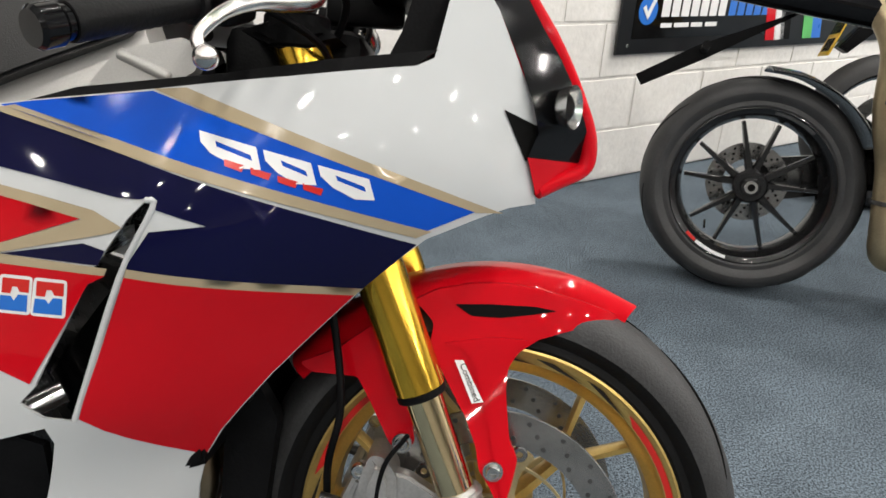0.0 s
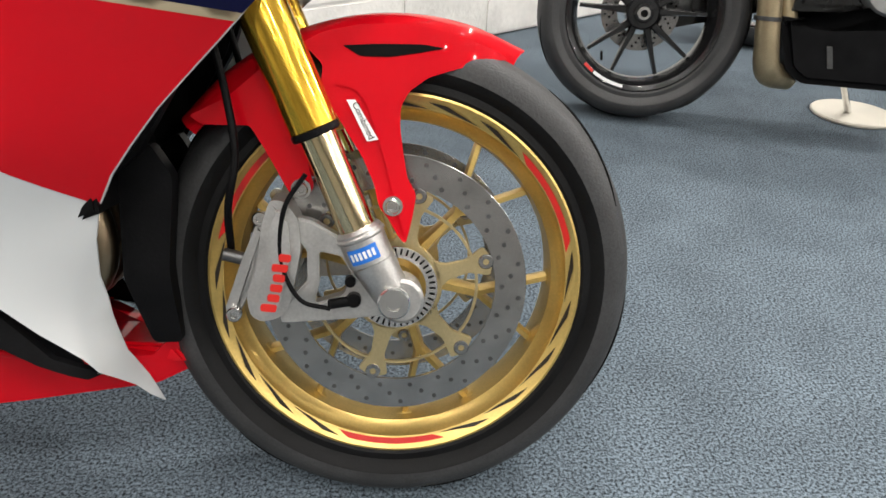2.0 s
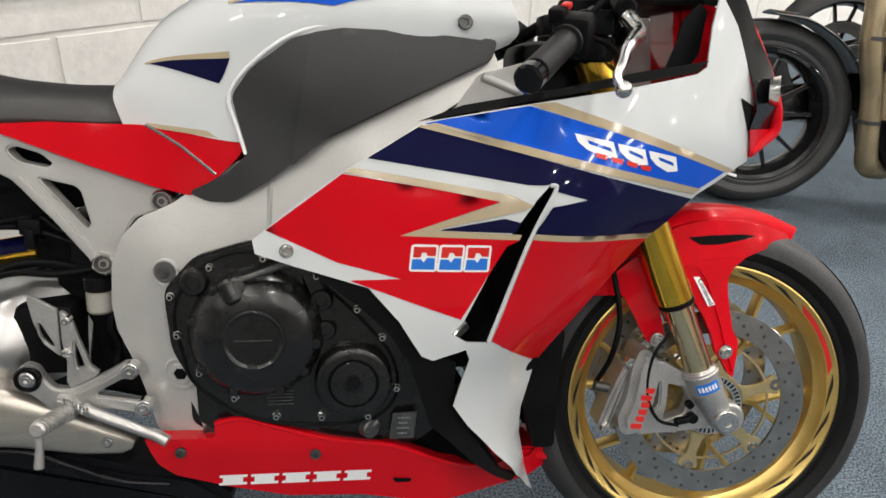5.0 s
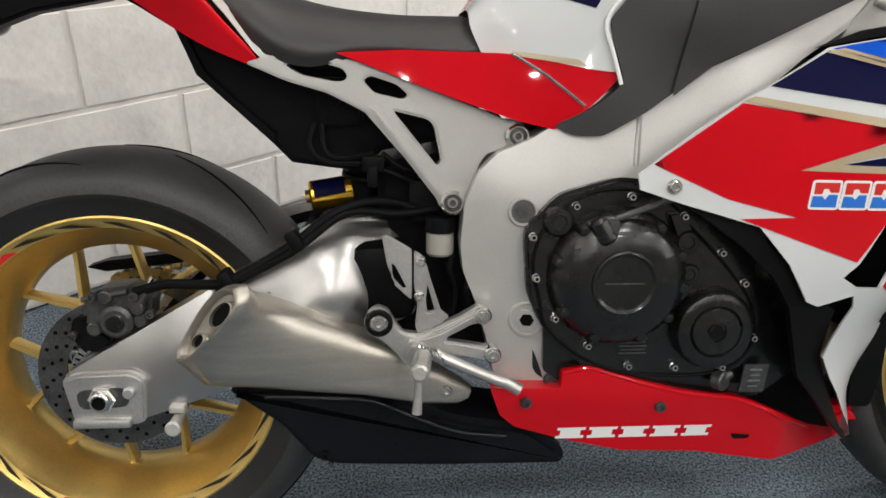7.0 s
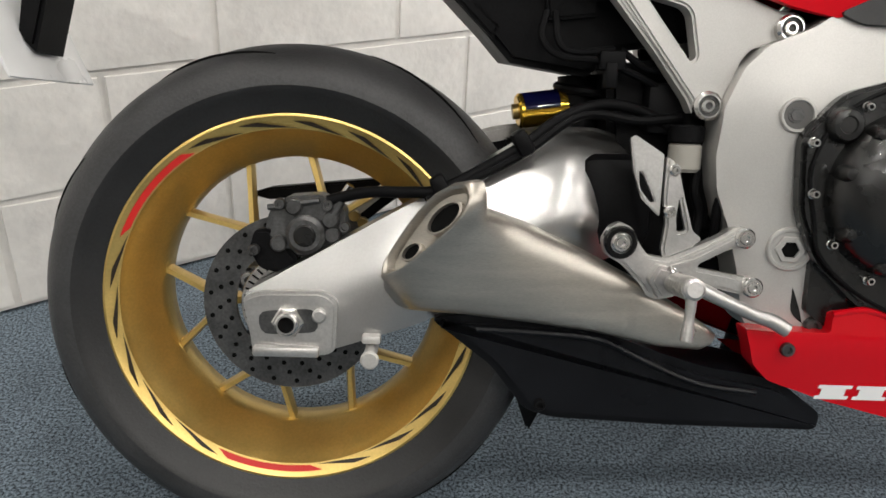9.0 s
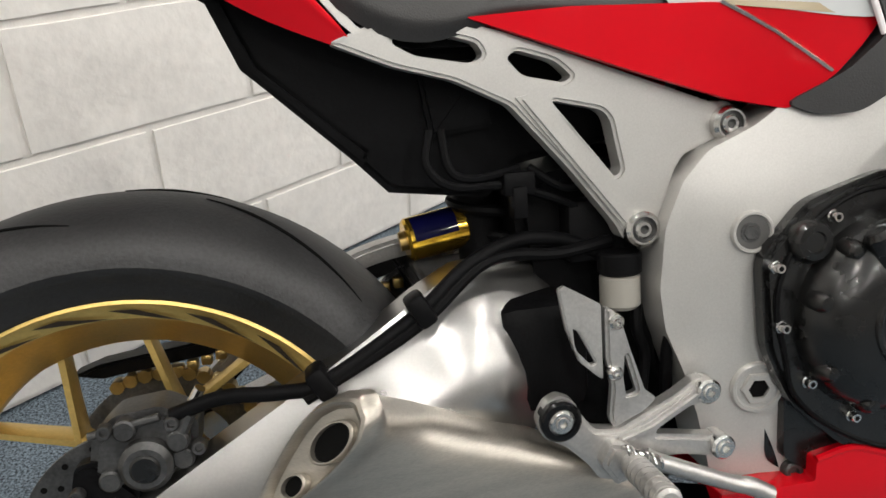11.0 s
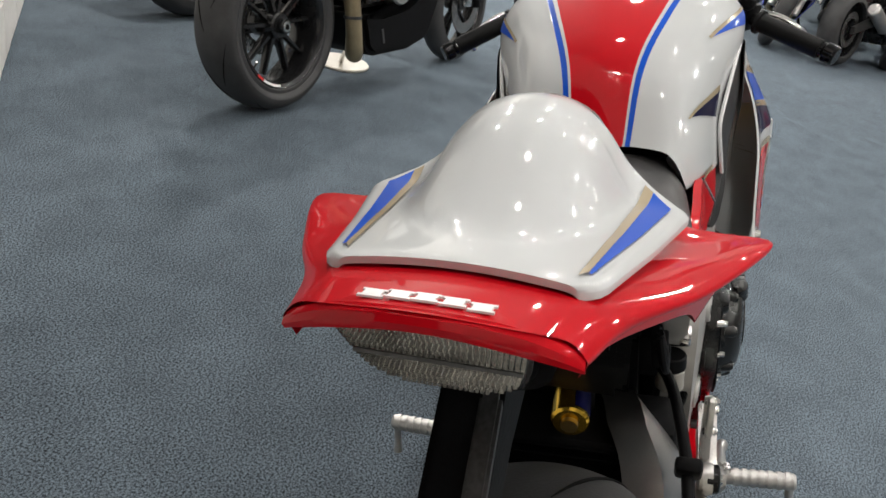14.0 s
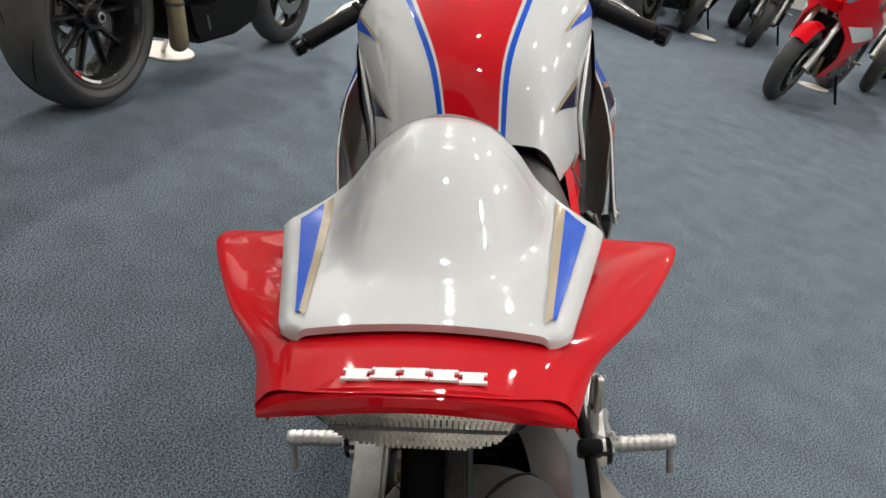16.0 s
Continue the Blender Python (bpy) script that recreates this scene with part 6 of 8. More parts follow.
# ---- belly pan ----
belly = holder("belly_pan", None, bike)
belly["label"] = "red belly pan with a row of white letter blocks"
BELLY = lambda x, z: 0.180 - max(0, 0.30 - z) * 0.28 - max(0, x - 0.24) * 0.62
both("belly_side", panel([(-0.187, 0.318), (-0.158, 0.316), (-0.09, 0.316), (-0.089, 0.338), (-0.050, 0.344), (-0.006, 0.330), (0.075, 0.307), (0.167, 0.291), (0.238, 0.258), (0.300, 0.222), (0.40, 0.200), (0.445, 0.245), (0.444, 0.172), (0.40, 0.158), (0.276, 0.174), (0.178, 0.190), (0.12, 0.201), (0.01, 0.206), (-0.075, 0.228), (-0.15, 0.254), (-0.172, 0.275)], BELLY, 0.03, 0.015, 0.004), RED, parent=belly)
both("belly_edge", tube([(x, -BELLY(x, z) + 0.002, z) for x, z in ((-0.089, 0.337), (-0.050, 0.343), (-0.006, 0.329), (0.075, 0.306), (0.167, 0.290), (0.238, 0.257), (0.30, 0.221))], 0.004, 8, 4), RED, parent=belly)
part("belly_floor", prism([(-0.13, 0.245), (0.0, 0.20), (0.25, 0.186), (0.44, 0.186), (0.42, 0.21), (0.10, 0.23)], -0.042, 0.042, 0.004), RED, belly)
for k in range(5):
    a = -0.091 + 0.0455 * k
    z = 0.2315 - 0.001 * k / 4
    both("emblem", panel([(a + 0.003, z + 0.019), (a + 0.043, z + 0.019), (a + 0.042, z + 0.0145), (a + 0.036, z + 0.014), (a + 0.035, z + 0.005), (a + 0.041, z + 0.0045), (a + 0.040, z), (a, z), (a + 0.001, z + 0.0045), (a + 0.006, z + 0.005), (a + 0.007, z + 0.014), (a + 0.002, z + 0.0145)], BELLY, 0.0, 0.015, lift=0.0015), LETTER, parent=belly)
for x, z in ((-0.138, 0.296), (0.052, 0.284)):
    part("belly_bolt", bolt((x, -BELLY(x, z) - 0.001, z), 0.008), DARKMETAL, belly)
part("pan_gap", panel([(0.165, 0.232), (0.195, 0.229), (0.192, 0.222), (0.170, 0.222)], BELLY, 0.0, 0.02, 0.003, lift=0.0012), BLACK, belly)

# ---- rear end ----
swing = holder("swingarm", None, bike)
swing["label"] = "brushed aluminium swingarm with an arched brace"
SW = Bulge([(-0.75, 0.30, 0.148), (-0.60, 0.36, 0.142), (-0.45, 0.45, 0.135), (-0.38, 0.50, 0.120), (-0.32, 0.45, 0.105), (-0.52, 0.33, 0.130), (-0.37, 0.43, 0.142), (-0.44, 0.50, 0.118), (-0.40, 0.532, 0.090), (-0.52, 0.468, 0.118), (-0.64, 0.40, 0.128), (-0.47, 0.336, 0.118), (-0.46, 0.42, 0.148), (-0.31, 0.40, 0.10), (-0.33, 0.51, 0.085)])
sw_line = [(-0.757, 0.334), (-0.745, 0.268), (-0.70, 0.262), (-0.651, 0.272), (-0.56, 0.300), (-0.47, 0.335), (-0.36, 0.375), (-0.285, 0.395), (-0.278, 0.47), (-0.300, 0.522), (-0.35, 0.535), (-0.40, 0.534), (-0.442, 0.517), (-0.519, 0.470), (-0.637, 0.402)]
part("right_arm", panel(sw_line, SW, 0.045, 0.018, 0.008), BRUSHED, swing)
part("left_arm", mirrored(panel([(-0.757, 0.334), (-0.745, 0.268), (-0.70, 0.262), (-0.60, 0.290), (-0.47, 0.335), (-0.30, 0.38), (-0.30, 0.47), (-0.36, 0.52), (-0.44, 0.50), (-0.55, 0.40), (-0.65, 0.36)], SW, 0.04, 0.02, 0.008)), BRUSHED, swing)
ARCH = curve_points([Vector((x, 0, z)) for x, z in ((-0.715, 0.330), (-0.66, 0.395), (-0.60, 0.447), (-0.54, 0.487), (-0.48, 0.514), (-0.42, 0.527), (-0.36, 0.527), (-0.30, 0.505))], 3)
band = lambda up, low: [(p.x, p.z + up) for p in ARCH] + [(p.x, p.z - low) for p in ARCH[::-1]]
part("left_brace", prism(band(0.010, 0.012), 0.100, 0.140, 0.005), ALLOY, swing)
# black lower side of the brace, darker than its pale top band
part("brace_lower_side", prism(band(-0.004, 0.030), 0.106, 0.134, 0.002), BLACK, swing)
hug = bmesh.new()
grid = [[hug.verts.new((-0.711 + r * math.cos(radians(a)), y, 0.312 + r * math.sin(radians(a)))) for y in (-0.085, -0.06, -0.03, 0, 0.03, 0.06, 0.085)] for r in (0.336, 0.340) for a in range(-28, 38, 5)]
for k in (0, 14):
    for p, q in zip(grid[k:k + 13], grid[k + 1:k + 14]):
        for j in range(6):
            hug.faces.new((p[j], p[j + 1], q[j + 1], q[j]))
# added black block that keeps the space ahead of the tyre dark
part("dark_gap_block", prism([(-0.38, 0.41), (-0.41, 0.455), (-0.435, 0.50), (-0.42, 0.515), (-0.34, 0.52), (-0.33, 0.42)], -0.06, 0.075, 0.008), BLACK, swing)
part("inner_hugger", hug, BLACK, swing, "matt black plate ahead of the tyre")
part("cross_member", join(box(0.09, 0.26, 0.11, 0.02, at=(-0.33, 0, 0.45)), box(0.06, 0.22, 0.05, 0.015, at=(-0.40, 0, 0.49))), BLACK, swing)
part("axle_block", prism([(-0.756, 0.332), (-0.735, 0.339), (-0.665, 0.341), (-0.648, 0.330), (-0.650, 0.272), (-0.66, 0.266), (-0.742, 0.262)], -0.158, -0.14, 0.004, 0.008), ALLOY, swing)
part("axle_slot", prism([(-0.738, 0.317), (-0.672, 0.322), (-0.668, 0.294), (-0.734, 0.290)], -0.1595, -0.15, 0.0, 0.012), DARKMETAL, swing)
part("axle_nut", moved(join(disc_y(0.0185, -0.167, -0.15, 6, 0.002, hole=0.012), disc_y(0.0130, -0.176, -0.15, 24, 0.002, hole=0.0092)), Matrix.Translation((-0.703, 0, 0.306))), STEEL, swing)
part("axle_bore", moved(disc_y(0.0095, -0.170, -0.15, 20), Matrix.Translation((-0.703, 0, 0.306))), GROOVE, swing)
part("adjuster", join(box(0.075, 0.016, 0.012, 0.003, at=(-0.705, -0.160, 0.272)), moved(disc_y(0.008, -0.166, -0.15, 14, 0.002), Matrix.Translation((-0.668, 0, 0.314)))), ALLOY, swing)
both("paddock_bobbin", join(moved(disc_y(0.0075, -0.178, -0.13, 18, 0.002), Matrix.Translation((-0.609, 0, 0.272))), moved(disc_y(0.0105, -0.184, -0.176, 20, 0.002), Matrix.Translation((-0.609, 0, 0.270))), box(0.022, 0.018, 0.010, 0.003, at=(-0.609, -0.15, 0.286))), SILVER, parent=swing)
brake_disc(rear, 0.110, 0.07, -0.075, True, DARKMETAL, 5, 10, name="rear_disc")
part("sensor_ring", disc_y(0.062, -0.086, -0.082, 48, 0.0005, hole=0.046), STEEL, rear, "slotted steel sensor ring")
part("sensor_slots", join(*[moved(box(0.009, 0.005, 0.0024), Matrix.Rotation(radians(9 * k), 4, "Y") @ Matrix.Translation((0.055, -0.084, 0))) for k in range(40)]), GROOVE, rear)
part("sprocket", disc_y(0.105, 0.082, 0.087, 44, 0.001, hole=0.075), DARKMETAL, rear, "dark rear sprocket")
part("chain", join(*[moved(join(disc_y(0.0075, 0.076, 0.094, 10), box(0.016, 0.016, 0.010, 0.002, at=(0, 0.085, 0))), Matrix.Rotation(radians(-8.4 * k), 4, "Y") @ Matrix.Translation((0, 0, 0.108)) ) for k in range(-22, 4)],
                    *[moved(box(0.012, 0.016, 0.012, 0.002), Matrix.Translation((0.02 + 0.0158 * k, 0.085, 0.108 + 0.0045 * k))) for k in range(22)]), COPPER, rear, "gold drive chain")
part("chain_guard", prism([(-0.80, 0.425), (-0.77, 0.435), (-0.60, 0.455), (-0.45, 0.475), (-0.45, 0.455), (-0.62, 0.435), (-0.77, 0.418)], 0.075, 0.11, 0.003), BLACK, swing)
rcal = holder("rear_caliper", None, bike)
rcal["label"] = "grey single-piston rear brake caliper"
part("caliper_body", prism([(-0.742, 0.392), (-0.735, 0.425), (-0.715, 0.442), (-0.675, 0.446), (-0.645, 0.428), (-0.650, 0.395), (-0.690, 0.372), (-0.728, 0.375)], -0.112, -0.055, 0.008, 0.006), DARKMETAL, rcal)
part("piston_housing", moved(disc_y(0.023, -0.128, -0.1, 28, 0.005), Matrix.Translation((-0.690, 0, 0.400))), DARKMETAL, rcal)
part("piston_cap", moved(disc_y(0.013, -0.131, -0.12, 20, 0.002), Matrix.Translation((-0.690, 0, 0.400))), CASE, rcal)
part("bleed_nipple", rod((-0.655, -0.10, 0.435), (-0.640, -0.105, 0.458), 0.005, 10), STEEL, rcal)
part("pad_pin", rod((-0.735, -0.114, 0.430), (-0.675, -0.114, 0.440), 0.0038, 10), DARKMETAL, rcal)
part("hose_union", join(moved(disc_y(0.010, -0.122, -0.108, 16, 0.002), Matrix.Translation((-0.662, 0, 0.418))), rod((-0.662, -0.116, 0.418), (-0.650, -0.116, 0.44), 0.006, 10)), DARKMETAL, rcal)
for x, z in ((-0.722, 0.388), (-0.705, 0.432), (-0.660, 0.400)):
    part("caliper_lug", moved(disc_y(0.010, -0.119, -0.10, 16, 0.002), Matrix.Translation((x, 0, z))), DARKMETAL, rcal)
part("caliper_bracket", prism([(-0.752, 0.402), (-0.735, 0.405), (-0.70, 0.37), (-0.715, 0.350), (-0.745, 0.356), (-0.758, 0.378)], -0.112, -0.09, 0.004, 0.006), BLACK, rcal)
for x, z in ((-0.72, 0.435), (-0.665, 0.435), (-0.645, 0.41), (-0.75, 0.38)):
    part("caliper_bolt", bolt((x, -0.118, z), 0.0065), DARKMETAL, rcal)
part("brake_hose", tube([(-0.665, -0.115, 0.44), (-0.62, -0.12, 0.452), (-0.57, -0.135, 0.455), (-0.53, -0.14, 0.462), (-0.45, -0.137, 0.508), (-0.40, -0.127, 0.545), (-0.35, -0.115, 0.562), (-0.30, -0.10, 0.555), (-0.26, -0.095, 0.535)], 0.0068, 12), BLACK, bike, "rubber rear brake hose")
part("brake_hose", tube([(-0.55, -0.14, 0.448), (-0.45, -0.14, 0.500), (-0.38, -0.125, 0.548), (-0.31, -0.11, 0.545), (-0.255, -0.1, 0.55)], 0.006, 10), BLACK, bike)
for x, z in ((-0.535, 0.462), (-0.445, 0.515)):
    part("hose_clip", moved(box(0.018, 0.03, 0.03, 0.005), Matrix.Translation((x, -0.138, z)) @ Matrix.Rotation(radians(-30), 4, "Y")), BLACK, bike)
shock = holder("rear_shock", None, bike)
shock["label"] = "gold shock absorber with a piggyback reservoir"
part("reservoir", rod((-0.437, -0.005, 0.552), (-0.372, 0.0, 0.562), 0.0225, 28, bevel=0.003), GOLDTUBE, shock)
part("label_band", wrap_patch((-0.430, -0.0049, 0.553), (-0.385, -0.0012, 0.560), 0.0229, 0, 75), NAVY, shock, "dark blue label band")
part("adjuster_knob", rod((-0.443, -0.005, 0.551), (-0.436, -0.005, 0.552), 0.010, 14), COPPER, shock)
part("shock_body", rod((-0.36, 0, 0.60), (-0.34, 0, 0.36), 0.026, 24), BLACK, shock)
part("coil_spring", tube([(-0.36 + 0.0025 * k + 0.036 * math.cos(k * 0.7), 0.036 * math.sin(k * 0.7), 0.60 - 0.0033 * k) for k in range(63)], 0.006, 8, 2), BLACK, shock)
fluid = holder("fluid_reservoir", None, bike)
part("bottle", rod((-0.252, -0.115, 0.488), (-0.252, -0.115, 0.522), 0.019, 20, bevel=0.004), FLUID, fluid, "translucent brake fluid bottle")
part("cap", rod((-0.252, -0.115, 0.521), (-0.252, -0.115, 0.542), 0.0205, 20, bevel=0.002), BLACK, fluid)
part("feed_hose", tube([(-0.236, -0.115, 0.49), (-0.238, -0.12, 0.465), (-0.23, -0.118, 0.44), (-0.235, -0.12, 0.40)], 0.0055, 10), BLACK, bike)
part("inner_dark", join(prism([(-0.34, 0.61), (-0.20, 0.63), (-0.15, 0.50), (-0.15, 0.32), (-0.32, 0.36)], -0.075, 0.10, 0.01), rod((-0.25, -0.09, 0.60), (-0.22, -0.09, 0.42), 0.014), box(0.05, 0.03, 0.06, 0.006, at=(-0.27, -0.085, 0.56))), BLACK, bike, "dark linkage and airbox behind the frame")
part("pipe", tube([(-0.205, -0.125, 0.555), (-0.20, -0.135, 0.50), (-0.215, -0.135, 0.45), (-0.21, -0.12, 0.40)], 0.006, 10), BLACK, bike)

# exhaust
silencer = holder("exhaust_silencer", None, bike)
silencer["label"] = "brushed titanium stub exhaust with twin outlets"
def slant(v):
    """Turns the outlet end outwards and narrows the front end."""
    t = min(1.0, max(0.0, (v.co.x + 0.46) / 0.25))
    v.co.y = -0.148 + (v.co.y + 0.148) * (1 - 0.55 * t) + 0.010 * t
    k = min(1.0, max(0.0, (-0.44 - v.co.x) / 0.10))
    v.co.x -= 0.55 * (v.co.y + 0.150) * k
    v.co.y -= k * (0.018 + 0.30 * (v.co.z - 0.415))


def ex_ring(low, top, half, n=32):
    a, b = Vector((low[0], 0, low[1])), Vector((top[0], 0, top[1]))
    ring = []
    for i in range(n):
        t = 2 * math.pi * i / n
        c, s = math.cos(t), math.sin(t)
        u = abs(c) ** 0.45 * (1 if c > 0 else -1)
        w = abs(s) ** 0.45 * (1 if s > 0 else -1)
        ring.append((a + b) / 2 + (b - a) / 2 * u + Vector((0, -0.148 + half * w, 0)))
    return ring
EU = Vector((0.60, -0.28, 0.75)).normalized()
EW = Vector((-0.61, 0.78, 0.20)).normalized()
EN = EU.cross(EW).normalized()
EN = EN if EN.x < 0 else -EN
EC = Vector((-0.553, -0.203, 0.4210))
END_HALF = [(0.072, 0.006), (0.062, 0.022), (0.045, 0.029), (0.025, 0.030), (0.0, 0.027), (-0.035, 0.021), (-0.060, 0.016), (-0.072, 0.006)]
def end_ring(k, out, n=32):
    """The teardrop outline of the outlet end, scaled by k and moved out along its axis."""
    ring = []
    for i in range(n):
        a = 2 * math.pi * i / n
        c, s = math.cos(a), math.sin(a)
        u = abs(c) ** 0.8 * (1 if c > 0 else -1) * 0.072
        w = between(END_HALF, u) * abs(s) ** 0.35 * (1 if s > 0 else -1)
        ring.append(EC + EU * u * k + EW * w * k + EN * out)
    return ring
rest_rings = [ex_ring((-0.582, 0.325), (-0.495, 0.447), 0.050), ex_ring((-0.516, 0.322), (-0.432, 0.425), 0.050), ex_ring((-0.43, 0.316), (-0.370, 0.397), 0.049),
              ex_ring((-0.36, 0.306), (-0.310, 0.366), 0.047), ex_ring((-0.28, 0.288), (-0.250, 0.332), 0.044), ex_ring((-0.228, 0.283), (-0.220, 0.312), 0.036), ex_ring((-0.214, 0.289), (-0.209, 0.303), 0.030)]
body = loft(rest_rings)
for v in body.verts:
    slant(v)
bmesh.ops.delete(body, geom=[f for f in body.faces if len(f.verts) > 4], context="FACES_ONLY")
front_ring = []
for p in rest_rings[0]:
    q = bmesh.new()
    w = q.verts.new(p)
    slant(w)
    front_ring.append(w.co.copy())
    q.free()
body = join(body, loft([end_ring(1.0, 0.0), end_ring(1.06, -0.003), end_ring(1.13, -0.012), front_ring], cap=False))
bmesh.ops.remove_doubles(body, verts=body.verts, dist=1e-4)
part("silencer_body", body, TITAN, silencer, angle=60)
part("end_cap", loft([end_ring(1.0, 0.0), end_ring(0.95, 0.0012), end_ring(0.89, -0.001), end_ring(0.84, -0.010), end_ring(0.5, -0.013)], start=False), TITAN, silencer, "recessed oval outlet plate")
for u, w, r, long in ((0.024, -0.003, 0.0150, 1.45), (-0.030, -0.001, 0.0095, 1.25)):
    c = EC + EU * u + EW * w - EN * 0.011
    turn_m = Matrix(((EU.x, EN.x, EW.x, c.x), (EU.y, EN.y, EW.y, c.y), (EU.z, EN.z, EW.z, c.z), (0, 0, 0, 1))) @ Matrix.Diagonal((long, 1, 1, 1))
    part("outlet_ring", moved(disc_y(r + 0.002, -0.002, 0.006, 28, 0.001, hole=r), turn_m), TITAN, silencer)
    part("outlet", moved(disc_y(r + 0.0005, -0.004, 0.0012, 24), turn_m), GROOVE, silencer, "black exhaust outlet")
part("silencer_bolt", join(moved(disc_y(0.0115, -0.158, -0.14, 20, 0.002), Matrix.Translation((-0.245, 0, 0.307))), bolt((-0.245, -0.158, 0.307), 0.0085)), STEEL, silencer)
part("lower_shield", prism([(-0.542, 0.312), (-0.50, 0.318), (-0.42, 0.315), (-0.36, 0.310), (-0.315, 0.293), (-0.268, 0.277), (-0.214, 0.262), (-0.158, 0.254), (-0.125, 0.246), (-0.074, 0.209), (-0.076, 0.188), (-0.25, 0.190), (-0.395, 0.196), (-0.428, 0.206), (-0.470, 0.258)], -0.160, -0.03, 0.010, 0.010), SHIELD, silencer, "gloss black lower exhaust chamber")
part("shield_ridge", tube([(-0.49, -0.161, 0.304), (-0.42, -0.163, 0.302), (-0.35, -0.163, 0.296), (-0.30, -0.163, 0.275), (-0.23, -0.163, 0.247), (-0.16, -0.161, 0.237)], 0.004, 8, 5), SHIELD, silencer)
part("shield_bolt", bolt((-0.412, -0.161, 0.216), 0.007), BLACK, silencer)

# foot controls
for s in (-1, 1):
    rest = holder("foot_control", Matrix.Translation((0, 0, 0.018)) if s > 0 else None, bike)
    rest["label"] = "alloy footrest hanger with peg and heel guard"
    fl = (lambda b: b) if s < 0 else mirrored
    part("hanger_plate", fl(prism([(-0.356, 0.413), (-0.348, 0.428), (-0.336, 0.434), (-0.323, 0.428), (-0.315, 0.412), (-0.304, 0.398), (-0.282, 0.395), (-0.257, 0.406), (-0.228, 0.420), (-0.208, 0.432), (-0.194, 0.432), (-0.187, 0.421), (-0.193, 0.410), (-0.213, 0.407), (-0.245, 0.390), (-0.247, 0.385),
                             (-0.221, 0.381), (-0.195, 0.376), (-0.180, 0.376), (-0.173, 0.366), (-0.181, 0.355), (-0.194, 0.356), (-0.221, 0.362), (-0.250, 0.363), (-0.273, 0.360), (-0.287, 0.347), (-0.301, 0.351), (-0.311, 0.366), (-0.331, 0.386), (-0.351, 0.397)], -0.178, -0.158, 0.004, 0.004)), ALLOY, rest)
    part("hanger_rib", fl(prism([(-0.285, 0.390), (-0.255, 0.399), (-0.210, 0.424), (-0.204, 0.418), (-0.250, 0.391), (-0.282, 0.383)], -0.183, -0.170, 0.003)), ALLOY, rest)
    part("upright", fl(prism([(-0.2895, 0.507), (-0.282, 0.503), (-0.275, 0.494), (-0.267, 0.466), (-0.254, 0.426), (-0.243, 0.417), (-0.257, 0.404), (-0.284, 0.394), (-0.288, 0.404), (-0.285, 0.433), (-0.2895, 0.461)], -0.172, -0.160, 0.003, 0.003, [[(-0.272, 0.462), (-0.268, 0.448), (-0.262, 0.426), (-0.272, 0.424), (-0.274, 0.44)]])), ALLOY, rest)
    part("heel_guard", fl(prism([(-0.331, 0.526), (-0.325, 0.529), (-0.2925, 0.509), (-0.2925, 0.441), (-0.297, 0.444), (-0.314, 0.460), (-0.325, 0.490)], -0.170, -0.163, 0.0015, 0.002, [[(-0.319, 0.491), (-0.314, 0.487), (-0.299, 0.457), (-0.304, 0.456), (-0.317, 0.471)]])), ALLOY, rest)
    for x, z, r in ((-0.199, 0.421, 0.0115), (-0.185, 0.366, 0.0115), (-0.336, 0.412, 0.011), (-0.281, 0.493, 0.0068), (-0.283, 0.447, 0.0068)):
        y = -0.184 if r > 0.01 else -0.177
        part("hanger_bolt", fl(join(moved(disc_y(r, y, -0.16, 22, 0.002, hole=r * 0.6), Matrix.Translation((x, 0, z))), bolt((x, y + 0.004, z), r * 0.62))), STEEL, rest)
    part("pivot_ring", fl(moved(disc_y(0.0185, -0.182, -0.165, 28, 0.002, hole=0.012), Matrix.Translation((-0.336, 0, 0.412)))), GLOSSBLACK, rest)
    part("peg_bracket", fl(prism([(-0.305, 0.372), (-0.296, 0.390), (-0.278, 0.386), (-0.266, 0.372), (-0.275, 0.356), (-0.292, 0.352)], -0.195, -0.172, 0.004, 0.003)), ALLOY, rest)
    part("peg_spring", fl(tube([(-0.286 + 0.0018 * k, -0.196 + 0.005 * math.cos(k * 1.9), 0.386 - 0.0009 * k + 0.005 * math.sin(k * 1.9)) for k in range(20)], 0.0016, 6, 2)), STEEL, rest)
    part("peg", fl(join(rod((-0.278, -0.185, 0.370), (-0.287, -0.282, 0.383), 0.0108, 16, bevel=0.003))), ALLOY, rest, "knurled alloy footpeg")
    for k in range(7):
        part("peg_ridge", fl(moved(disc_y(0.0122, -0.003, 0.003, 12), Matrix.Translation((-0.2800 - 0.001 * k, -0.208 - 0.0105 * k, 0.3730 + 0.0014 * k)))), ALLOY, rest)
    part("peg_feeler", fl(tube([(-0.287, -0.274, 0.378), (-0.288, -0.275, 0.355), (-0.290, -0.277, 0.330)], [0.006, 0.005, 0.0065], 12, 3)), ALLOY, rest)
    part("pedal", fl(tube([(-0.262, -0.186, 0.370), (-0.249, -0.190, 0.365), (-0.186, -0.194, 0.338), (-0.168, -0.197, 0.333), (-0.150, -0.20, 0.323)], [0.009, 0.008, 0.0075, 0.0085, 0.0085], 12)), ALLOY, rest, "alloy foot pedal")
part("side_stand", tube([(-0.05, 0.13, 0.27), (-0.06, 0.18, 0.16), (-0.07, 0.235, 0.072)], [0.014, 0.012, 0.011], 12), BLACK, bike, "black side stand")


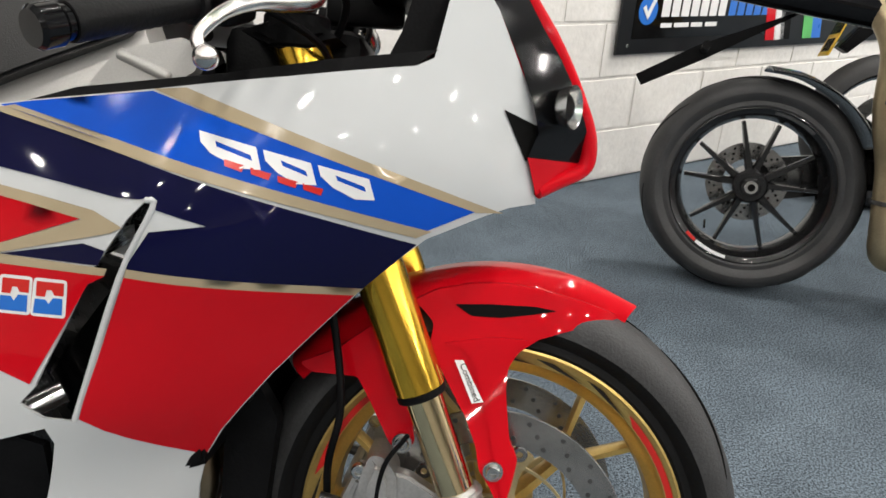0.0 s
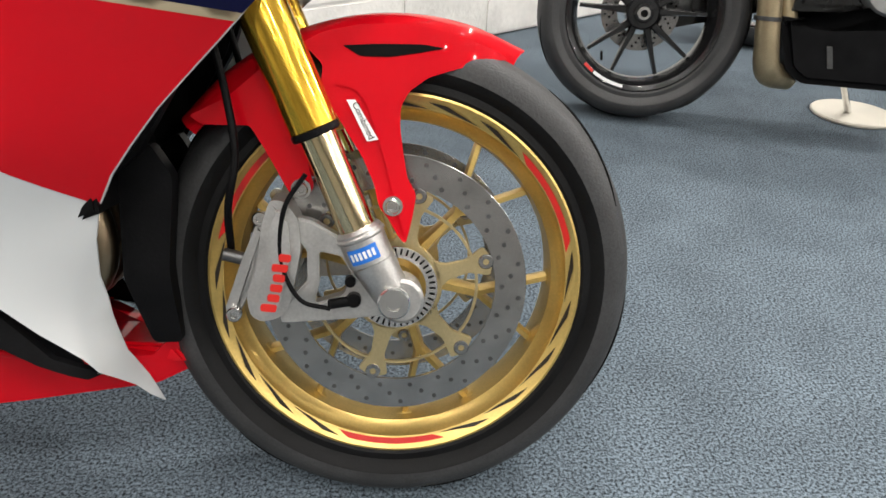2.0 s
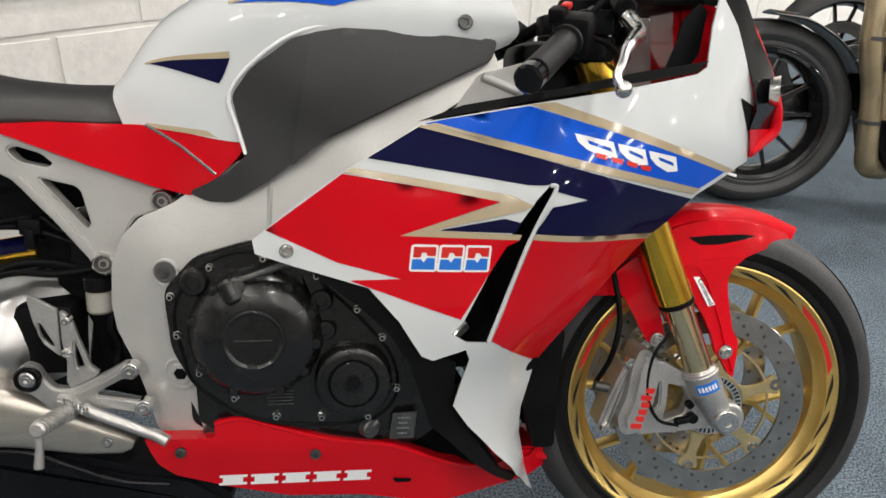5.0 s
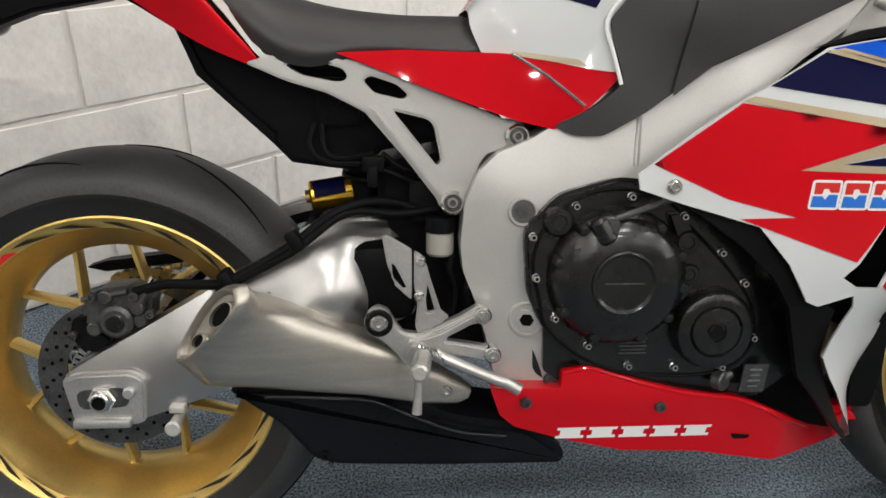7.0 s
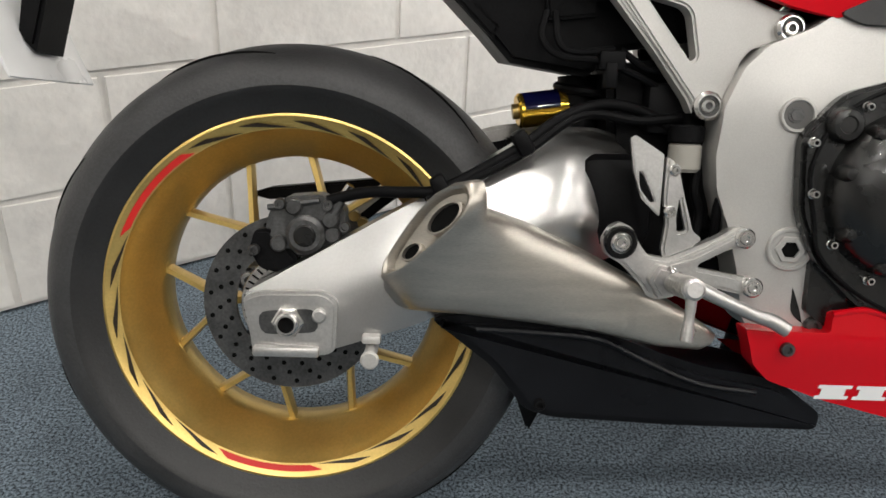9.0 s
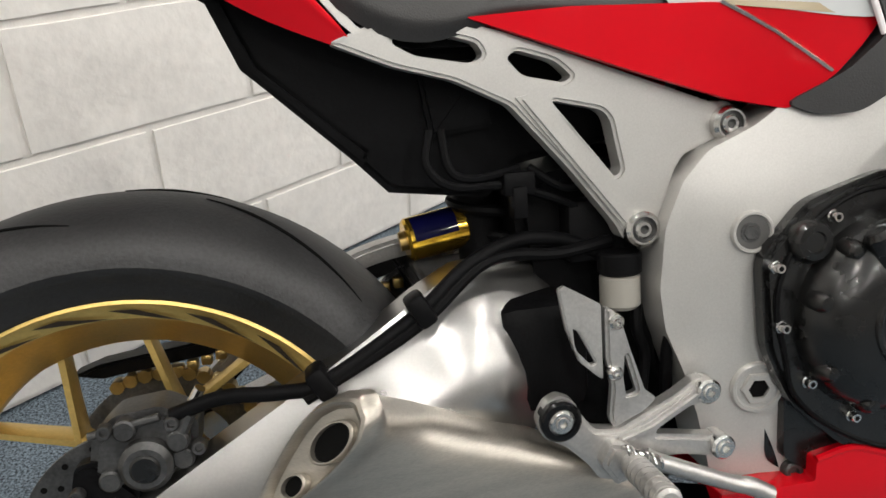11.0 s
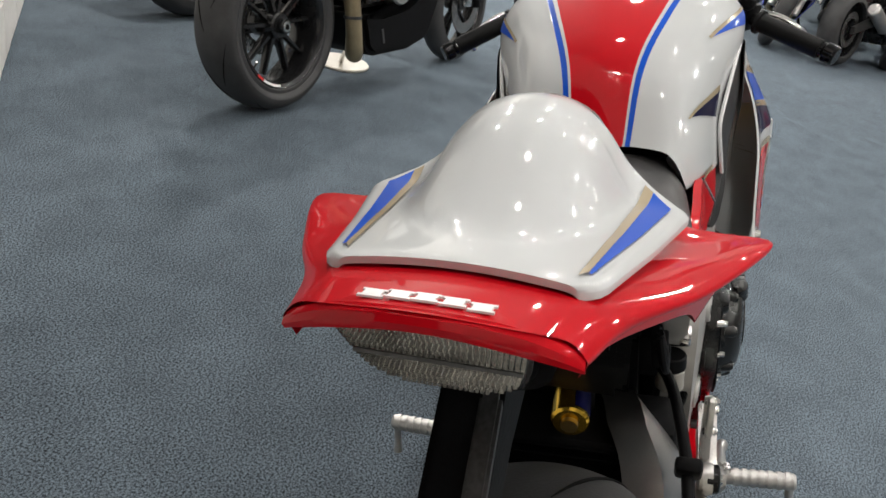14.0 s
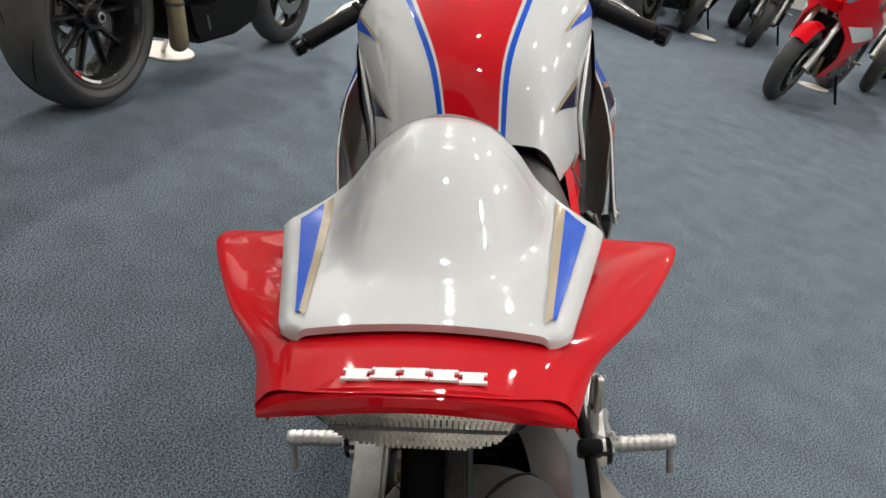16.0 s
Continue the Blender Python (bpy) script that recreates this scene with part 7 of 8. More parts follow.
# ---- the other motorcycles ----
TANRIM = material("black_rim", (0.012, 0.012, 0.013), 0.25, vary=0.2, metal=0.3, coat=0.3)
PIPE = material("tan_exhaust", (0.36, 0.29, 0.18), 0.35, metal=0.7, vary=0.2, scale=14, grain=0.1)
GREYTUBE = material("grey_trellis", (0.45, 0.44, 0.43), 0.35, metal=0.5, vary=0.08)
YELLOW = material("yellow_plate", (0.75, 0.48, 0.03), 0.4, vary=0.05)
REDTAIL = material("red_lamp", (0.45, 0.01, 0.01), 0.15, vary=0.1, coat=0.3)
LIME = material("lime_rim", (0.35, 0.55, 0.03), 0.35, vary=0.1)
SPORTBLUE = material("sport_blue", (0.01, 0.03, 0.55), 0.15, vary=0.1, coat=0.5)


def simple_wheel(parent, name, at, radius, width, rim_mat, spokes=5, disc=True, stripe=None, seg=40):
    w = holder(name, Matrix.Translation(at), parent)
    h, r0 = width / 2, radius - 0.075
    prof = [(r0 - 0.004, h * 0.7)] + [(r0 + (radius - r0) * math.cos(a) ** 0.7, h * math.sin(a)) for a in [math.pi / 2 * (1 - k / 6) for k in range(7)]]
    prof += [(r, -y) for r, y in prof[::-1][1:]]
    part("tyre", lathe(prof, seg, closed=True), TREAD, w)
    part("rim", lathe([(r0 + 0.004, -h * 0.72), (r0 - 0.01, -h * 0.72), (r0 - 0.022, -h * 0.3), (r0 - 0.022, h * 0.3), (r0 - 0.01, h * 0.72), (r0 + 0.004, h * 0.72)], seg, closed=True), rim_mat, w)
    if stripe:
        part("rim_stripe", lathe([(r0 + 0.002, -h * 0.74), (r0 - 0.008, -h * 0.745), (r0 - 0.008, -h * 0.73)], seg), stripe, w)
    for k in range(spokes):
        a = 2 * math.pi * k / spokes + 0.3
        for o in (-0.22, 0.22):
            part("spoke", bar_section((0.03 * math.cos(a), 0, 0.03 * math.sin(a)), ((r0 - 0.018) * math.cos(a + o), 0, (r0 - 0.018) * math.sin(a + o)), 0.024, 0.016, 0.03, 0.022), rim_mat, w)
    part("hub", disc_y(0.036, -0.05, 0.05, 20, 0.004), rim_mat, w)
    if disc:
        for s in ((-1, 1) if disc == 2 else (-1,)):
            part("brake_disc", disc_y(0.15, 0.062 * s, 0.067 * s, 32, 0, hole=0.095) if s > 0 else disc_y(0.15, -0.067, -0.062, 32, 0, hole=0.095), DISC, w)
    return w


def parked_bike(m, label, paint, second, rim_mat=TANRIM, faired=True, stripe=None, plate=False):
    """A parked motorcycle, x forward, standing at its own origin."""
    b = holder("parked_motorcycle", m)
    tagged(b, label, "motorcycle", group="motorcycles on show")
    simple_wheel(b, "rear_wheel", (-0.70, 0, 0.31), 0.31, 0.18, rim_mat, stripe=stripe)
    simple_wheel(b, "front_wheel", (0.70, 0, 0.295), 0.295, 0.12, rim_mat, disc=2, stripe=stripe)
    for s in (-1, 1):
        part("fork_leg", join(rod((0.70, 0.1 * s, 0.295), (0.60, 0.1 * s, 0.52), 0.026, 12), rod((0.60, 0.1 * s, 0.52), (0.44, 0.1 * s, 0.90), 0.022, 12)), ALLOY, b)
        part("caliper", box(0.06, 0.05, 0.10, 0.012, at=(0.60, 0.10 * s, 0.34)), DARKMETAL, b)
        part("swingarm", prism([(-0.72, 0.28), (-0.72, 0.34), (-0.28, 0.46), (-0.28, 0.36)], 0.10 * s - 0.02, 0.10 * s + 0.02, 0.006), DARKMETAL, b)
        part("handlebar", join(rod((0.40, 0.12 * s, 0.93), (0.33, 0.36 * s, 0.95), 0.012, 10), rod((0.355, 0.25 * s, 0.945), (0.325, 0.37 * s, 0.95), 0.018, 12)), BLACK, b)
        part("mirror", join(rod((0.42, 0.2 * s, 0.95), (0.45, 0.33 * s, 1.10), 0.007, 8), moved(lathe([(0, -0.012), (0.04, -0.008), (0.055, 0), (0.04, 0.018), (0, 0.026)], 16), Matrix.Translation((0.45, 0.35 * s, 1.12)) @ Matrix.Rotation(math.pi / 2, 4, "Z"))), BLACK, b)
        part("lever", tube([(0.44, 0.15 * s, 0.93), (0.42, 0.26 * s, 0.93), (0.37, 0.36 * s, 0.92)], 0.006, 8, 3), STEEL, b)
        part("peg", rod((-0.2, 0.14 * s, 0.36), (-0.2, 0.26 * s, 0.37), 0.011, 8), ALLOY, b)
        part("indicator", rod((-0.66, 0.06 * s, 0.80), (-0.66, 0.15 * s, 0.80), 0.018, 10, bevel=0.006), GLOSSBLACK, b)
    part("engine", prism([(-0.25, 0.30), (-0.28, 0.48), (-0.05, 0.62), (0.28, 0.64), (0.36, 0.40), (0.25, 0.22), (-0.15, 0.20)], -0.18, 0.18, 0.03), CASE, b)
    part("clutch_cover", moved(lathe([(0.10, -0.17), (0.095, -0.21), (0.07, -0.225), (0, -0.225)], 24), Matrix.Translation((-0.04, 0, 0.42))), ALLOY if not faired else DARKMETAL, b)
    part("frame", join(rod((0.40, -0.09, 0.84), (-0.22, -0.15, 0.52), 0.028, 10), rod((0.40, 0.09, 0.84), (-0.22, 0.15, 0.52), 0.028, 10)), DARKMETAL, b)
    T = Shell([[(-0.22, 0.10, 0.74), (0.05, 0.15, 0.74), (0.34, 0.13, 0.82)], [(-0.23, 0.11, 0.82), (0.06, 0.17, 0.86), (0.36, 0.13, 0.90)], [(-0.22, 0.07, 0.88), (0.06, 0.10, 0.96), (0.34, 0.08, 0.96)], [(-0.22, 0, 0.89), (0.06, 0, 0.975), (0.34, 0, 0.97)]])
    part("tank", T.mesh(14, 3), paint, b)
    S = Shell([[(-0.62, 0.09, 0.83), (-0.40, 0.12, 0.76), (-0.18, 0.10, 0.78)], [(-0.62, 0.08, 0.87), (-0.40, 0.10, 0.81), (-0.18, 0.08, 0.83)], [(-0.62, 0, 0.88), (-0.40, 0, 0.82), (-0.18, 0, 0.84)]])
    part("seat", S.mesh(12, 3), SEATVINYL, b)
    U = Shell([[(-0.38, 0.12, 0.72), (-0.60, 0.12, 0.78), (-0.86, 0.06, 0.90)], [(-0.40, 0.12, 0.78), (-0.62, 0.11, 0.86), (-0.88, 0.05, 0.94)], [(-0.55, 0.03, 0.86), (-0.66, 0.03, 0.92), (-0.90, 0.0, 0.96)]])
    part("tail", U.mesh(12, 3), second if not faired else paint, b)
    part("tail_lamp", box(0.03, 0.10, 0.035, 0.008, at=(-0.875, 0, 0.895)), REDTAIL, b)
    part("hanger", prism([(-0.70, 0.82), (-0.78, 0.84), (-0.94, 0.62), (-0.90, 0.60)], -0.05, 0.05, 0.006), BLACK, b)
    if plate:
        p = holder("number_plate", Matrix.Translation((-0.955, 0, 0.66)) @ Matrix.Rotation(radians(18), 4, "Y"), b)
        part("plate", box(0.004, 0.22, 0.165, 0.001), YELLOW, p, "yellow rear number plate")
        for r in range(2):
            for k in range(4 - r):
                part("plate_bar", box(0.002, 0.034, 0.055, 0, at=(-0.0035, -0.075 + 0.05 * k + 0.025 * r, 0.038 - 0.075 * r)), GLOSSBLACK, p)
    part("silencer", join(rod((-0.60, -0.17, 0.50), (-0.22, -0.16, 0.34), 0.055, 20, bevel=0.012), rod((-0.61, -0.17, 0.503), (-0.60, -0.17, 0.50), 0.03, 14)), ALLOY, b)
    part("headers", join(*[tube([(0.28, y, 0.50), (0.40, y, 0.38), (0.32, y, 0.24), (0.1, y * 0.5, 0.20), (-0.2, -0.1, 0.28)], 0.019, 8, 3) for y in (-0.1, -0.035, 0.035, 0.1)]), PIPE, b)
    part("mudguard", Shell([[(0.70 + 0.315 * math.cos(radians(a)), 0.065, 0.295 + 0.30 * math.sin(radians(a))) for a in (40, 75, 110, 150)], [(0.70 + 0.325 * math.cos(radians(a)), 0.0, 0.295 + 0.325 * math.sin(radians(a))) for a in (40, 75, 110, 150)]]).mesh(14, 4, thick=0.003), paint if faired else BLACK, b)
    part("side_stand", rod((-0.02, 0.15, 0.28), (-0.05, 0.30, 0.03), 0.012, 8), BLACK, b)
    part("radiator", box(0.05, 0.30, 0.26, 0.01, at=(0.42, 0, 0.52)), BLACK, b)
    if faired:
        side_w = Bulge([(-0.1, 0.5, 0.22), (0.3, 0.7, 0.25), (0.62, 0.85, 0.14), (0.74, 0.78, 0.05), (0.1, 0.25, 0.16), (0.4, 0.4, 0.2)])
        for s in (-1, 1):
            bm = panel([(-0.12, 0.60), (0.10, 0.74), (0.40, 0.84), (0.55, 0.98), (0.66, 0.95), (0.76, 0.80), (0.66, 0.70), (0.50, 0.58), (0.42, 0.42), (0.44, 0.24), (-0.16, 0.22), (-0.02, 0.34), (0.16, 0.42), (0.12, 0.52)], side_w, 0.004, 0.06)
            part("side_fairing", bm if s < 0 else mirrored(bm), paint, b)
            bm = panel([(0.60, 0.90), (0.73, 0.84), (0.745, 0.80), (0.66, 0.81)], side_w, 0.0, 0.05, lift=0.004)
            part("headlight", bm if s < 0 else mirrored(bm), STEEL, b)
            bm = panel([(0.0, 0.60), (0.30, 0.70), (0.55, 0.66), (0.40, 0.56)], side_w, 0.0, 0.05, lift=0.003)
            part("graphic", bm if s < 0 else mirrored(bm), second, b)
        part("nose", prism([(0.56, 0.97), (0.66, 0.945), (0.765, 0.80), (0.70, 0.72), (0.56, 0.70)], -0.09, 0.09, 0.02), paint, b)
        W = Shell([[(0.68, 0.12, 0.93), (0.56, 0.15, 1.02), (0.46, 0.15, 1.10)], [(0.70, 0.0, 0.95), (0.58, 0.0, 1.08), (0.46, 0.0, 1.18)]])
        part("windscreen", W.mesh(10, 5, thick=0.002), GLOSSBLACK, b)
    else:
        part("headlight", moved(lathe([(0, -0.06), (0.05, -0.055), (0.085, 0.0), (0.095, 0.05), (0.085, 0.06), (0, 0.055)], 24), Matrix.Translation((0.60, 0, 0.86)) @ Matrix.Rotation(-math.pi / 2, 4, "Z")), STEEL, b)
        part("clocks", box(0.06, 0.16, 0.08, 0.02, at=(0.48, 0, 0.98)), BLACK, b)
        for s in (-1, 1):
            part("scoop", prism([(0.25, 0.86), (0.45, 0.82), (0.48, 0.66), (0.30, 0.64)], 0.16 * s - 0.02, 0.16 * s + 0.02, 0.008), paint, b)
    return b


def puck(x, y, r=0.13):
    bm = moved(disc_y(r, 0, 0.012, 40, 0.004), Matrix.Rotation(math.pi / 2, 4, "X"))
    ob = finish("stand_puck", bm, PUCK)
    ob.matrix_basis = Matrix.Translation((x, y, -0.0058))
    return tagged(ob, "round cream plastic side-stand puck on the carpet", "stand puck", group="side-stand pucks")


def bike_at(x, y, heading, lean=9):
    return Matrix.Translation((x, y, -0.003)) @ Matrix.Rotation(radians(heading), 4, "Z") @ Matrix.Rotation(radians(-lean), 4, "X")


# black naked motorcycle by the wall, rear hub near the red bike's nose
DUC_M = Matrix.Translation((1.512, 1.474, 0)) @ Matrix.Rotation(radians(-15), 4, "Z") @ Matrix.Translation((0, 0.02, 0)) @ Matrix.Rotation(radians(-9), 4, "X")
naked = holder("naked_motorcycle", DUC_M)
tagged(naked, "black naked motorcycle with a tan exhaust beside the white wall", "motorcycle", group="motorcycles on show")
nrw = holder("rear_wheel", Matrix.Translation((0, 0.02, 0.318)), naked)
nrw["label"] = "wide rear tyre on a black ten-spoke rim"
tyre_parts(nrw, 0.318, 0.185, 0.231, 0.16, 0.2, sidewall=NEWTREAD, wall=0.040)
rim_part(nrw, 0.231, 0.16, TANRIM)
for k in range(5):
    a = radians(18 + 72 * k)
    at = lambda r, o=0.0: (r * math.cos(a + o), -0.02, r * math.sin(a + o))
    for o in (-0.27, 0.27):
        part("spoke", bar_section(at(0.035, o * 0.6), at(0.19, o), 0.026, 0.012, 0.04, 0.03), TANRIM, nrw)
part("hub", join(disc_y(0.05, -0.06, 0.06, 28, 0.006), disc_y(0.027, -0.085, -0.05, 24, 0.003, hole=0.014)), TANRIM, nrw)
part("hub_nut", disc_y(0.020, -0.089, -0.06, 20, 0.002, hole=0.011), STEEL, nrw)
part("hub_bore", disc_y(0.0112, -0.087, -0.06, 16), GROOVE, nrw)
part("brake_disc", disc_y(0.12, 0.045, 0.050, 48, 0.0005, hole=0.07), DISC, nrw)
tagged(part("vent_drilling", join(*[moved(disc_y(0.004, 0.0445, 0.05, 8), Matrix.Translation((r * math.cos(k * 0.31 + r * 40), 0, r * math.sin(k * 0.31 + r * 40)))) for k in range(20) for r in (0.082, 0.095, 0.108)]), GROOVE, nrw), kind="stuff")
part("caliper", box(0.09, 0.05, 0.06, 0.012, at=(0.11, 0.07, 0.03)), DARKMETAL, nrw)
part("rim_sticker", ring_arc(0.215, -0.077, 0.224, -0.0785, 236, 262, 8, -0.001), LETTER, nrw)
part("rim_sticker", ring_arc(0.215, -0.077, 0.224, -0.0785, 226, 235, 6, -0.001), RIMRED, nrw)
part("rim_sticker", ring_arc(0.215, -0.077, 0.224, -0.0785, 52, 84, 8, -0.001), DARKMETAL, nrw)
part("valve", rod((-0.10, -0.01, -0.15), (-0.105, -0.03, -0.125), 0.004, 8), STEEL, nrw)
part("swingarm", join(prism([(0.0, 0.37), (0.08, 0.40), (0.40, 0.46), (0.44, 0.36), (0.10, 0.27), (-0.02, 0.27)], 0.09, 0.15, 0.02)), TANRIM, naked)
HUG = [[(0.335 * math.cos(radians(a)), w, 0.318 + 0.335 * math.sin(radians(a))) for a in (92, 75, 55, 38, 20)] for w in (0.10, 0.07, 0.0)]
part("hugger", Shell([HUG[0], [(x * 1.02, y, z * 1.01) for x, y, z in HUG[1]], [(x * 1.03, y, z * 1.02) for x, y, z in HUG[2]]]).mesh(14, 3, thick=0.004), GLOSSBLACK, naked)
part("exhaust_pipe", tube([(0.20, -0.09, 0.86), (0.27, -0.115, 0.74), (0.285, -0.125, 0.58), (0.325, -0.125, 0.42), (0.345, -0.125, 0.28), (0.37, -0.11, 0.19), (0.44, -0.06, 0.17)], [0.034, 0.036, 0.035, 0.033, 0.034, 0.038, 0.036], 18), PIPE, naked)
part("exhaust_pipe", tube([(0.34, -0.02, 0.80), (0.345, -0.05, 0.62), (0.385, -0.07, 0.42), (0.41, -0.08, 0.26)], 0.03, 16), PIPE, naked)
for z in (0.335, 0.60):
    part("pipe_clamp", moved(disc_y(0.038, -0.006, 0.006, 20, 0.001), Matrix.Translation((0.335 - (z - 0.335) * 0.17, -0.125, z)) @ Matrix.Rotation(math.pi / 2, 4, "X")), DARKMETAL, naked)
for k, (x, z) in enumerate(((0.05, 0.84), (0.10, 0.90))):
    part("silencer", rod((-0.35, -0.07 - 0.0 * k, z + 0.06), (0.25, -0.08, z - 0.01), 0.05, 24, bevel=0.01), GLOSSBLACK, naked)
part("silencer_tip", rod((-0.365, -0.07, 0.902), (-0.345, -0.07, 0.90), 0.03, 18), PIPE, naked)
part("plate_hanger", join(prism([(0.02, 0.80), (0.06, 0.83), (-0.22, 0.70), (-0.38, 0.60), (-0.36, 0.57), (-0.20, 0.66)], -0.03, 0.03, 0.005), rod((-0.20, -0.04, 0.69), (-0.20, -0.14, 0.70), 0.012, 10)), BLACK, naked)
part("bellypan", prism([(0.365, 0.345), (0.50, 0.335), (0.70, 0.355), (0.90, 0.44), (1.0, 0.50), (1.0, 0.38), (0.90, 0.20), (0.74, 0.165), (0.46, 0.165), (0.41, 0.20)], -0.155, 0.14, 0.02, 0.015), BLACK, naked)
part("belly_mark", prism([(0.50, 0.275), (0.515, 0.275), (0.53, 0.215), (0.515, 0.215)], -0.158, -0.15, 0, 0.002), DARKMETAL, naked)
part("belly_label", prism([(0.80, 0.42), (0.94, 0.47), (0.945, 0.43), (0.81, 0.38)], -0.1575, -0.15, 0, 0.003), DARKMETAL, naked)
part("engine", prism([(0.40, 0.36), (0.42, 0.56), (0.55, 0.66), (0.72, 0.72), (0.95, 0.62), (0.98, 0.46), (0.85, 0.38)], -0.13, 0.13, 0.02), CASE, naked)
part("clutch_cover", moved(lathe([(0.092, -0.10), (0.09, -0.15), (0.08, -0.165), (0.03, -0.17), (0, -0.17)], 40), Matrix.Translation((0.645, 0, 0.45))), ALLOY, naked)
part("clutch_mark", box(0.06, 0.001, 0.010, 0, at=(0.645, -0.1705, 0.455)), DARKMETAL, naked)
rear_cyl = holder("rear_cylinder", None, naked)
for k in range(9):
    part("fin", box(0.17, 0.19, 0.010, 0.002, at=(0.50, 0, 0.56 + 0.018 * k)), DARKMETAL, rear_cyl)
part("front_cylinder", join(*[moved(box(0.010, 0.19, 0.17, 0.002), Matrix.Translation((0.86 + 0.018 * k, 0, 0.56)) @ Matrix.Rotation(0.15, 4, "Y")) for k in range(8)]), DARKMETAL, naked)
for a, b in (((0.425, -0.11, 0.78), (0.49, -0.135, 0.44)), ((0.49, -0.135, 0.55), (0.95, -0.09, 0.86)), ((0.52, -0.135, 0.55), (0.70, -0.10, 0.88)), ((0.70, -0.10, 0.88), (0.90, -0.10, 0.66)), ((0.40, -0.10, 0.84), (0.95, -0.07, 0.93)), ((0.90, -0.10, 0.66), (0.97, -0.06, 0.92)),
             ((0.425, 0.11, 0.78), (0.49, 0.135, 0.44)), ((0.49, 0.135, 0.55), (0.95, 0.09, 0.86))):
    part("frame_tube", rod(a, b, 0.0155, 14), GREYTUBE, naked)
for x, z in ((0.50, 0.55), (0.485, 0.445)):
    part("frame_plug", moved(disc_y(0.021, -0.165, -0.13, 20, 0.004), Matrix.Translation((x, 0, z))), RIMRED, naked)
part("rearset", join(box(0.10, 0.03, 0.12, 0.008, at=(0.385, -0.135, 0.56)), box(0.06, 0.03, 0.07, 0.006, at=(0.44, -0.14, 0.46)), rod((0.44, -0.14, 0.45), (0.46, -0.25, 0.44), 0.012, 10)), DARKMETAL, naked)
for k in range(8):
    part("rearset_bolt", bolt((0.345 + 0.025 * (k % 4), -0.152, 0.60 - 0.05 * (k // 4)), 0.007), STEEL, naked)
part("fluid_can", rod((0.47, -0.14, 0.61), (0.47, -0.14, 0.66), 0.018, 16, bevel=0.003), YELLOW, naked)
NT = Shell([[(0.36, 0.11, 0.86), (0.62, 0.15, 0.86), (0.95, 0.13, 0.90)], [(0.34, 0.12, 0.92), (0.62, 0.17, 0.95), (0.97, 0.13, 0.98)], [(0.36, 0.08, 0.98), (0.62, 0.11, 1.04), (0.95, 0.09, 1.05)], [(0.36, 0, 0.99), (0.62, 0, 1.055), (0.95, 0, 1.06)]])
part("tank", NT.mesh(16, 4), GLOSSBLACK, naked)
NS = Shell([[(-0.20, 0.06, 1.00), (0.05, 0.11, 0.92), (0.38, 0.11, 0.86)], [(-0.22, 0.05, 1.04), (0.05, 0.09, 0.97), (0.38, 0.09, 0.92)], [(-0.22, 0, 1.05), (0.05, 0, 0.98), (0.38, 0, 0.93)]])
part("seat", NS.mesh(14, 3), SEATVINYL, naked)
simple_wheel(naked, "front_wheel", (1.46, 0.02, 0.30), 0.30, 0.12, TANRIM, disc=2)
for s in (-1, 1):
    part("fork_leg", join(rod((1.46, 0.11 * s, 0.30), (1.36, 0.11 * s, 0.54), 0.022, 14), rod((1.36, 0.11 * s, 0.54), (1.17, 0.11 * s, 0.98), 0.027, 14)), BLACK, naked)
    part("caliper", box(0.05, 0.05, 0.10, 0.012, at=(1.36, 0.10 * s, 0.35)), STEEL, naked)
    part("handlebar", join(rod((1.10, 0.10 * s, 1.02), (1.04, 0.40 * s, 1.05), 0.013, 12), rod((1.05, 0.29 * s, 1.04), (1.035, 0.41 * s, 1.05), 0.018, 14)), BLACK, naked)
    part("radiator_shroud", prism([(0.98, 0.84), (1.14, 0.78), (1.10, 0.52), (1.0, 0.55)], 0.14 * s - 0.015, 0.14 * s + 0.015, 0.01, 0.02), BLACK, naked)
part("headlight", box(0.10, 0.18, 0.16, 0.04, at=(1.22, 0, 0.92)), GLOSSBLACK, naked)
part("brake_hose", tube([(1.30, -0.12, 0.42), (1.28, -0.14, 0.6), (1.20, -0.12, 0.85), (1.10, -0.1, 1.0)], 0.006, 8), BLACK, naked)
part("front_guard", Shell([[(1.46 + 0.31 * math.cos(radians(a)), 0.065, 0.30 + 0.30 * math.sin(radians(a))) for a in (35, 75, 110, 150)], [(1.46 + 0.325 * math.cos(radians(a)), 0.0, 0.30 + 0.325 * math.sin(radians(a))) for a in (35, 75, 110, 150)]]).mesh(12, 4, thick=0.003), GLOSSBLACK, naked)
part("side_stand", rod((0.64, 0.10, 0.20), (0.745, 0.235, 0.045), 0.011, 10), STEEL, naked)
puck(2.32, 1.535, 0.135)

parked_bike(bike_at(3.05, 2.21, -15), "dark parked motorcycle with a yellow rear plate", GLOSSBLACK, GLOSSBLACK, plate=True, faired=False)
parked_bike(bike_at(6.65, 2.05, -6), "black parked motorcycle seen from behind, yellow plate", BLACK, RED, plate=True, faired=False)
parked_bike(bike_at(7.61, 1.14, -8), "dark parked motorcycle with a yellow rear plate", GLOSSBLACK, YELLOW, plate=True, faired=False)
parked_bike(bike_at(7.15, -1.05, 172) @ Matrix.Scale(1.12, 4), "blue and white sport motorcycle parked in the row", SPORTBLUE, WHITE)
parked_bike(bike_at(6.80, -1.95, -36), "black sport motorcycle parked tail to the aisle", GLOSSBLACK, DARKMETAL, faired=False)
puck(6.77, -2.34)
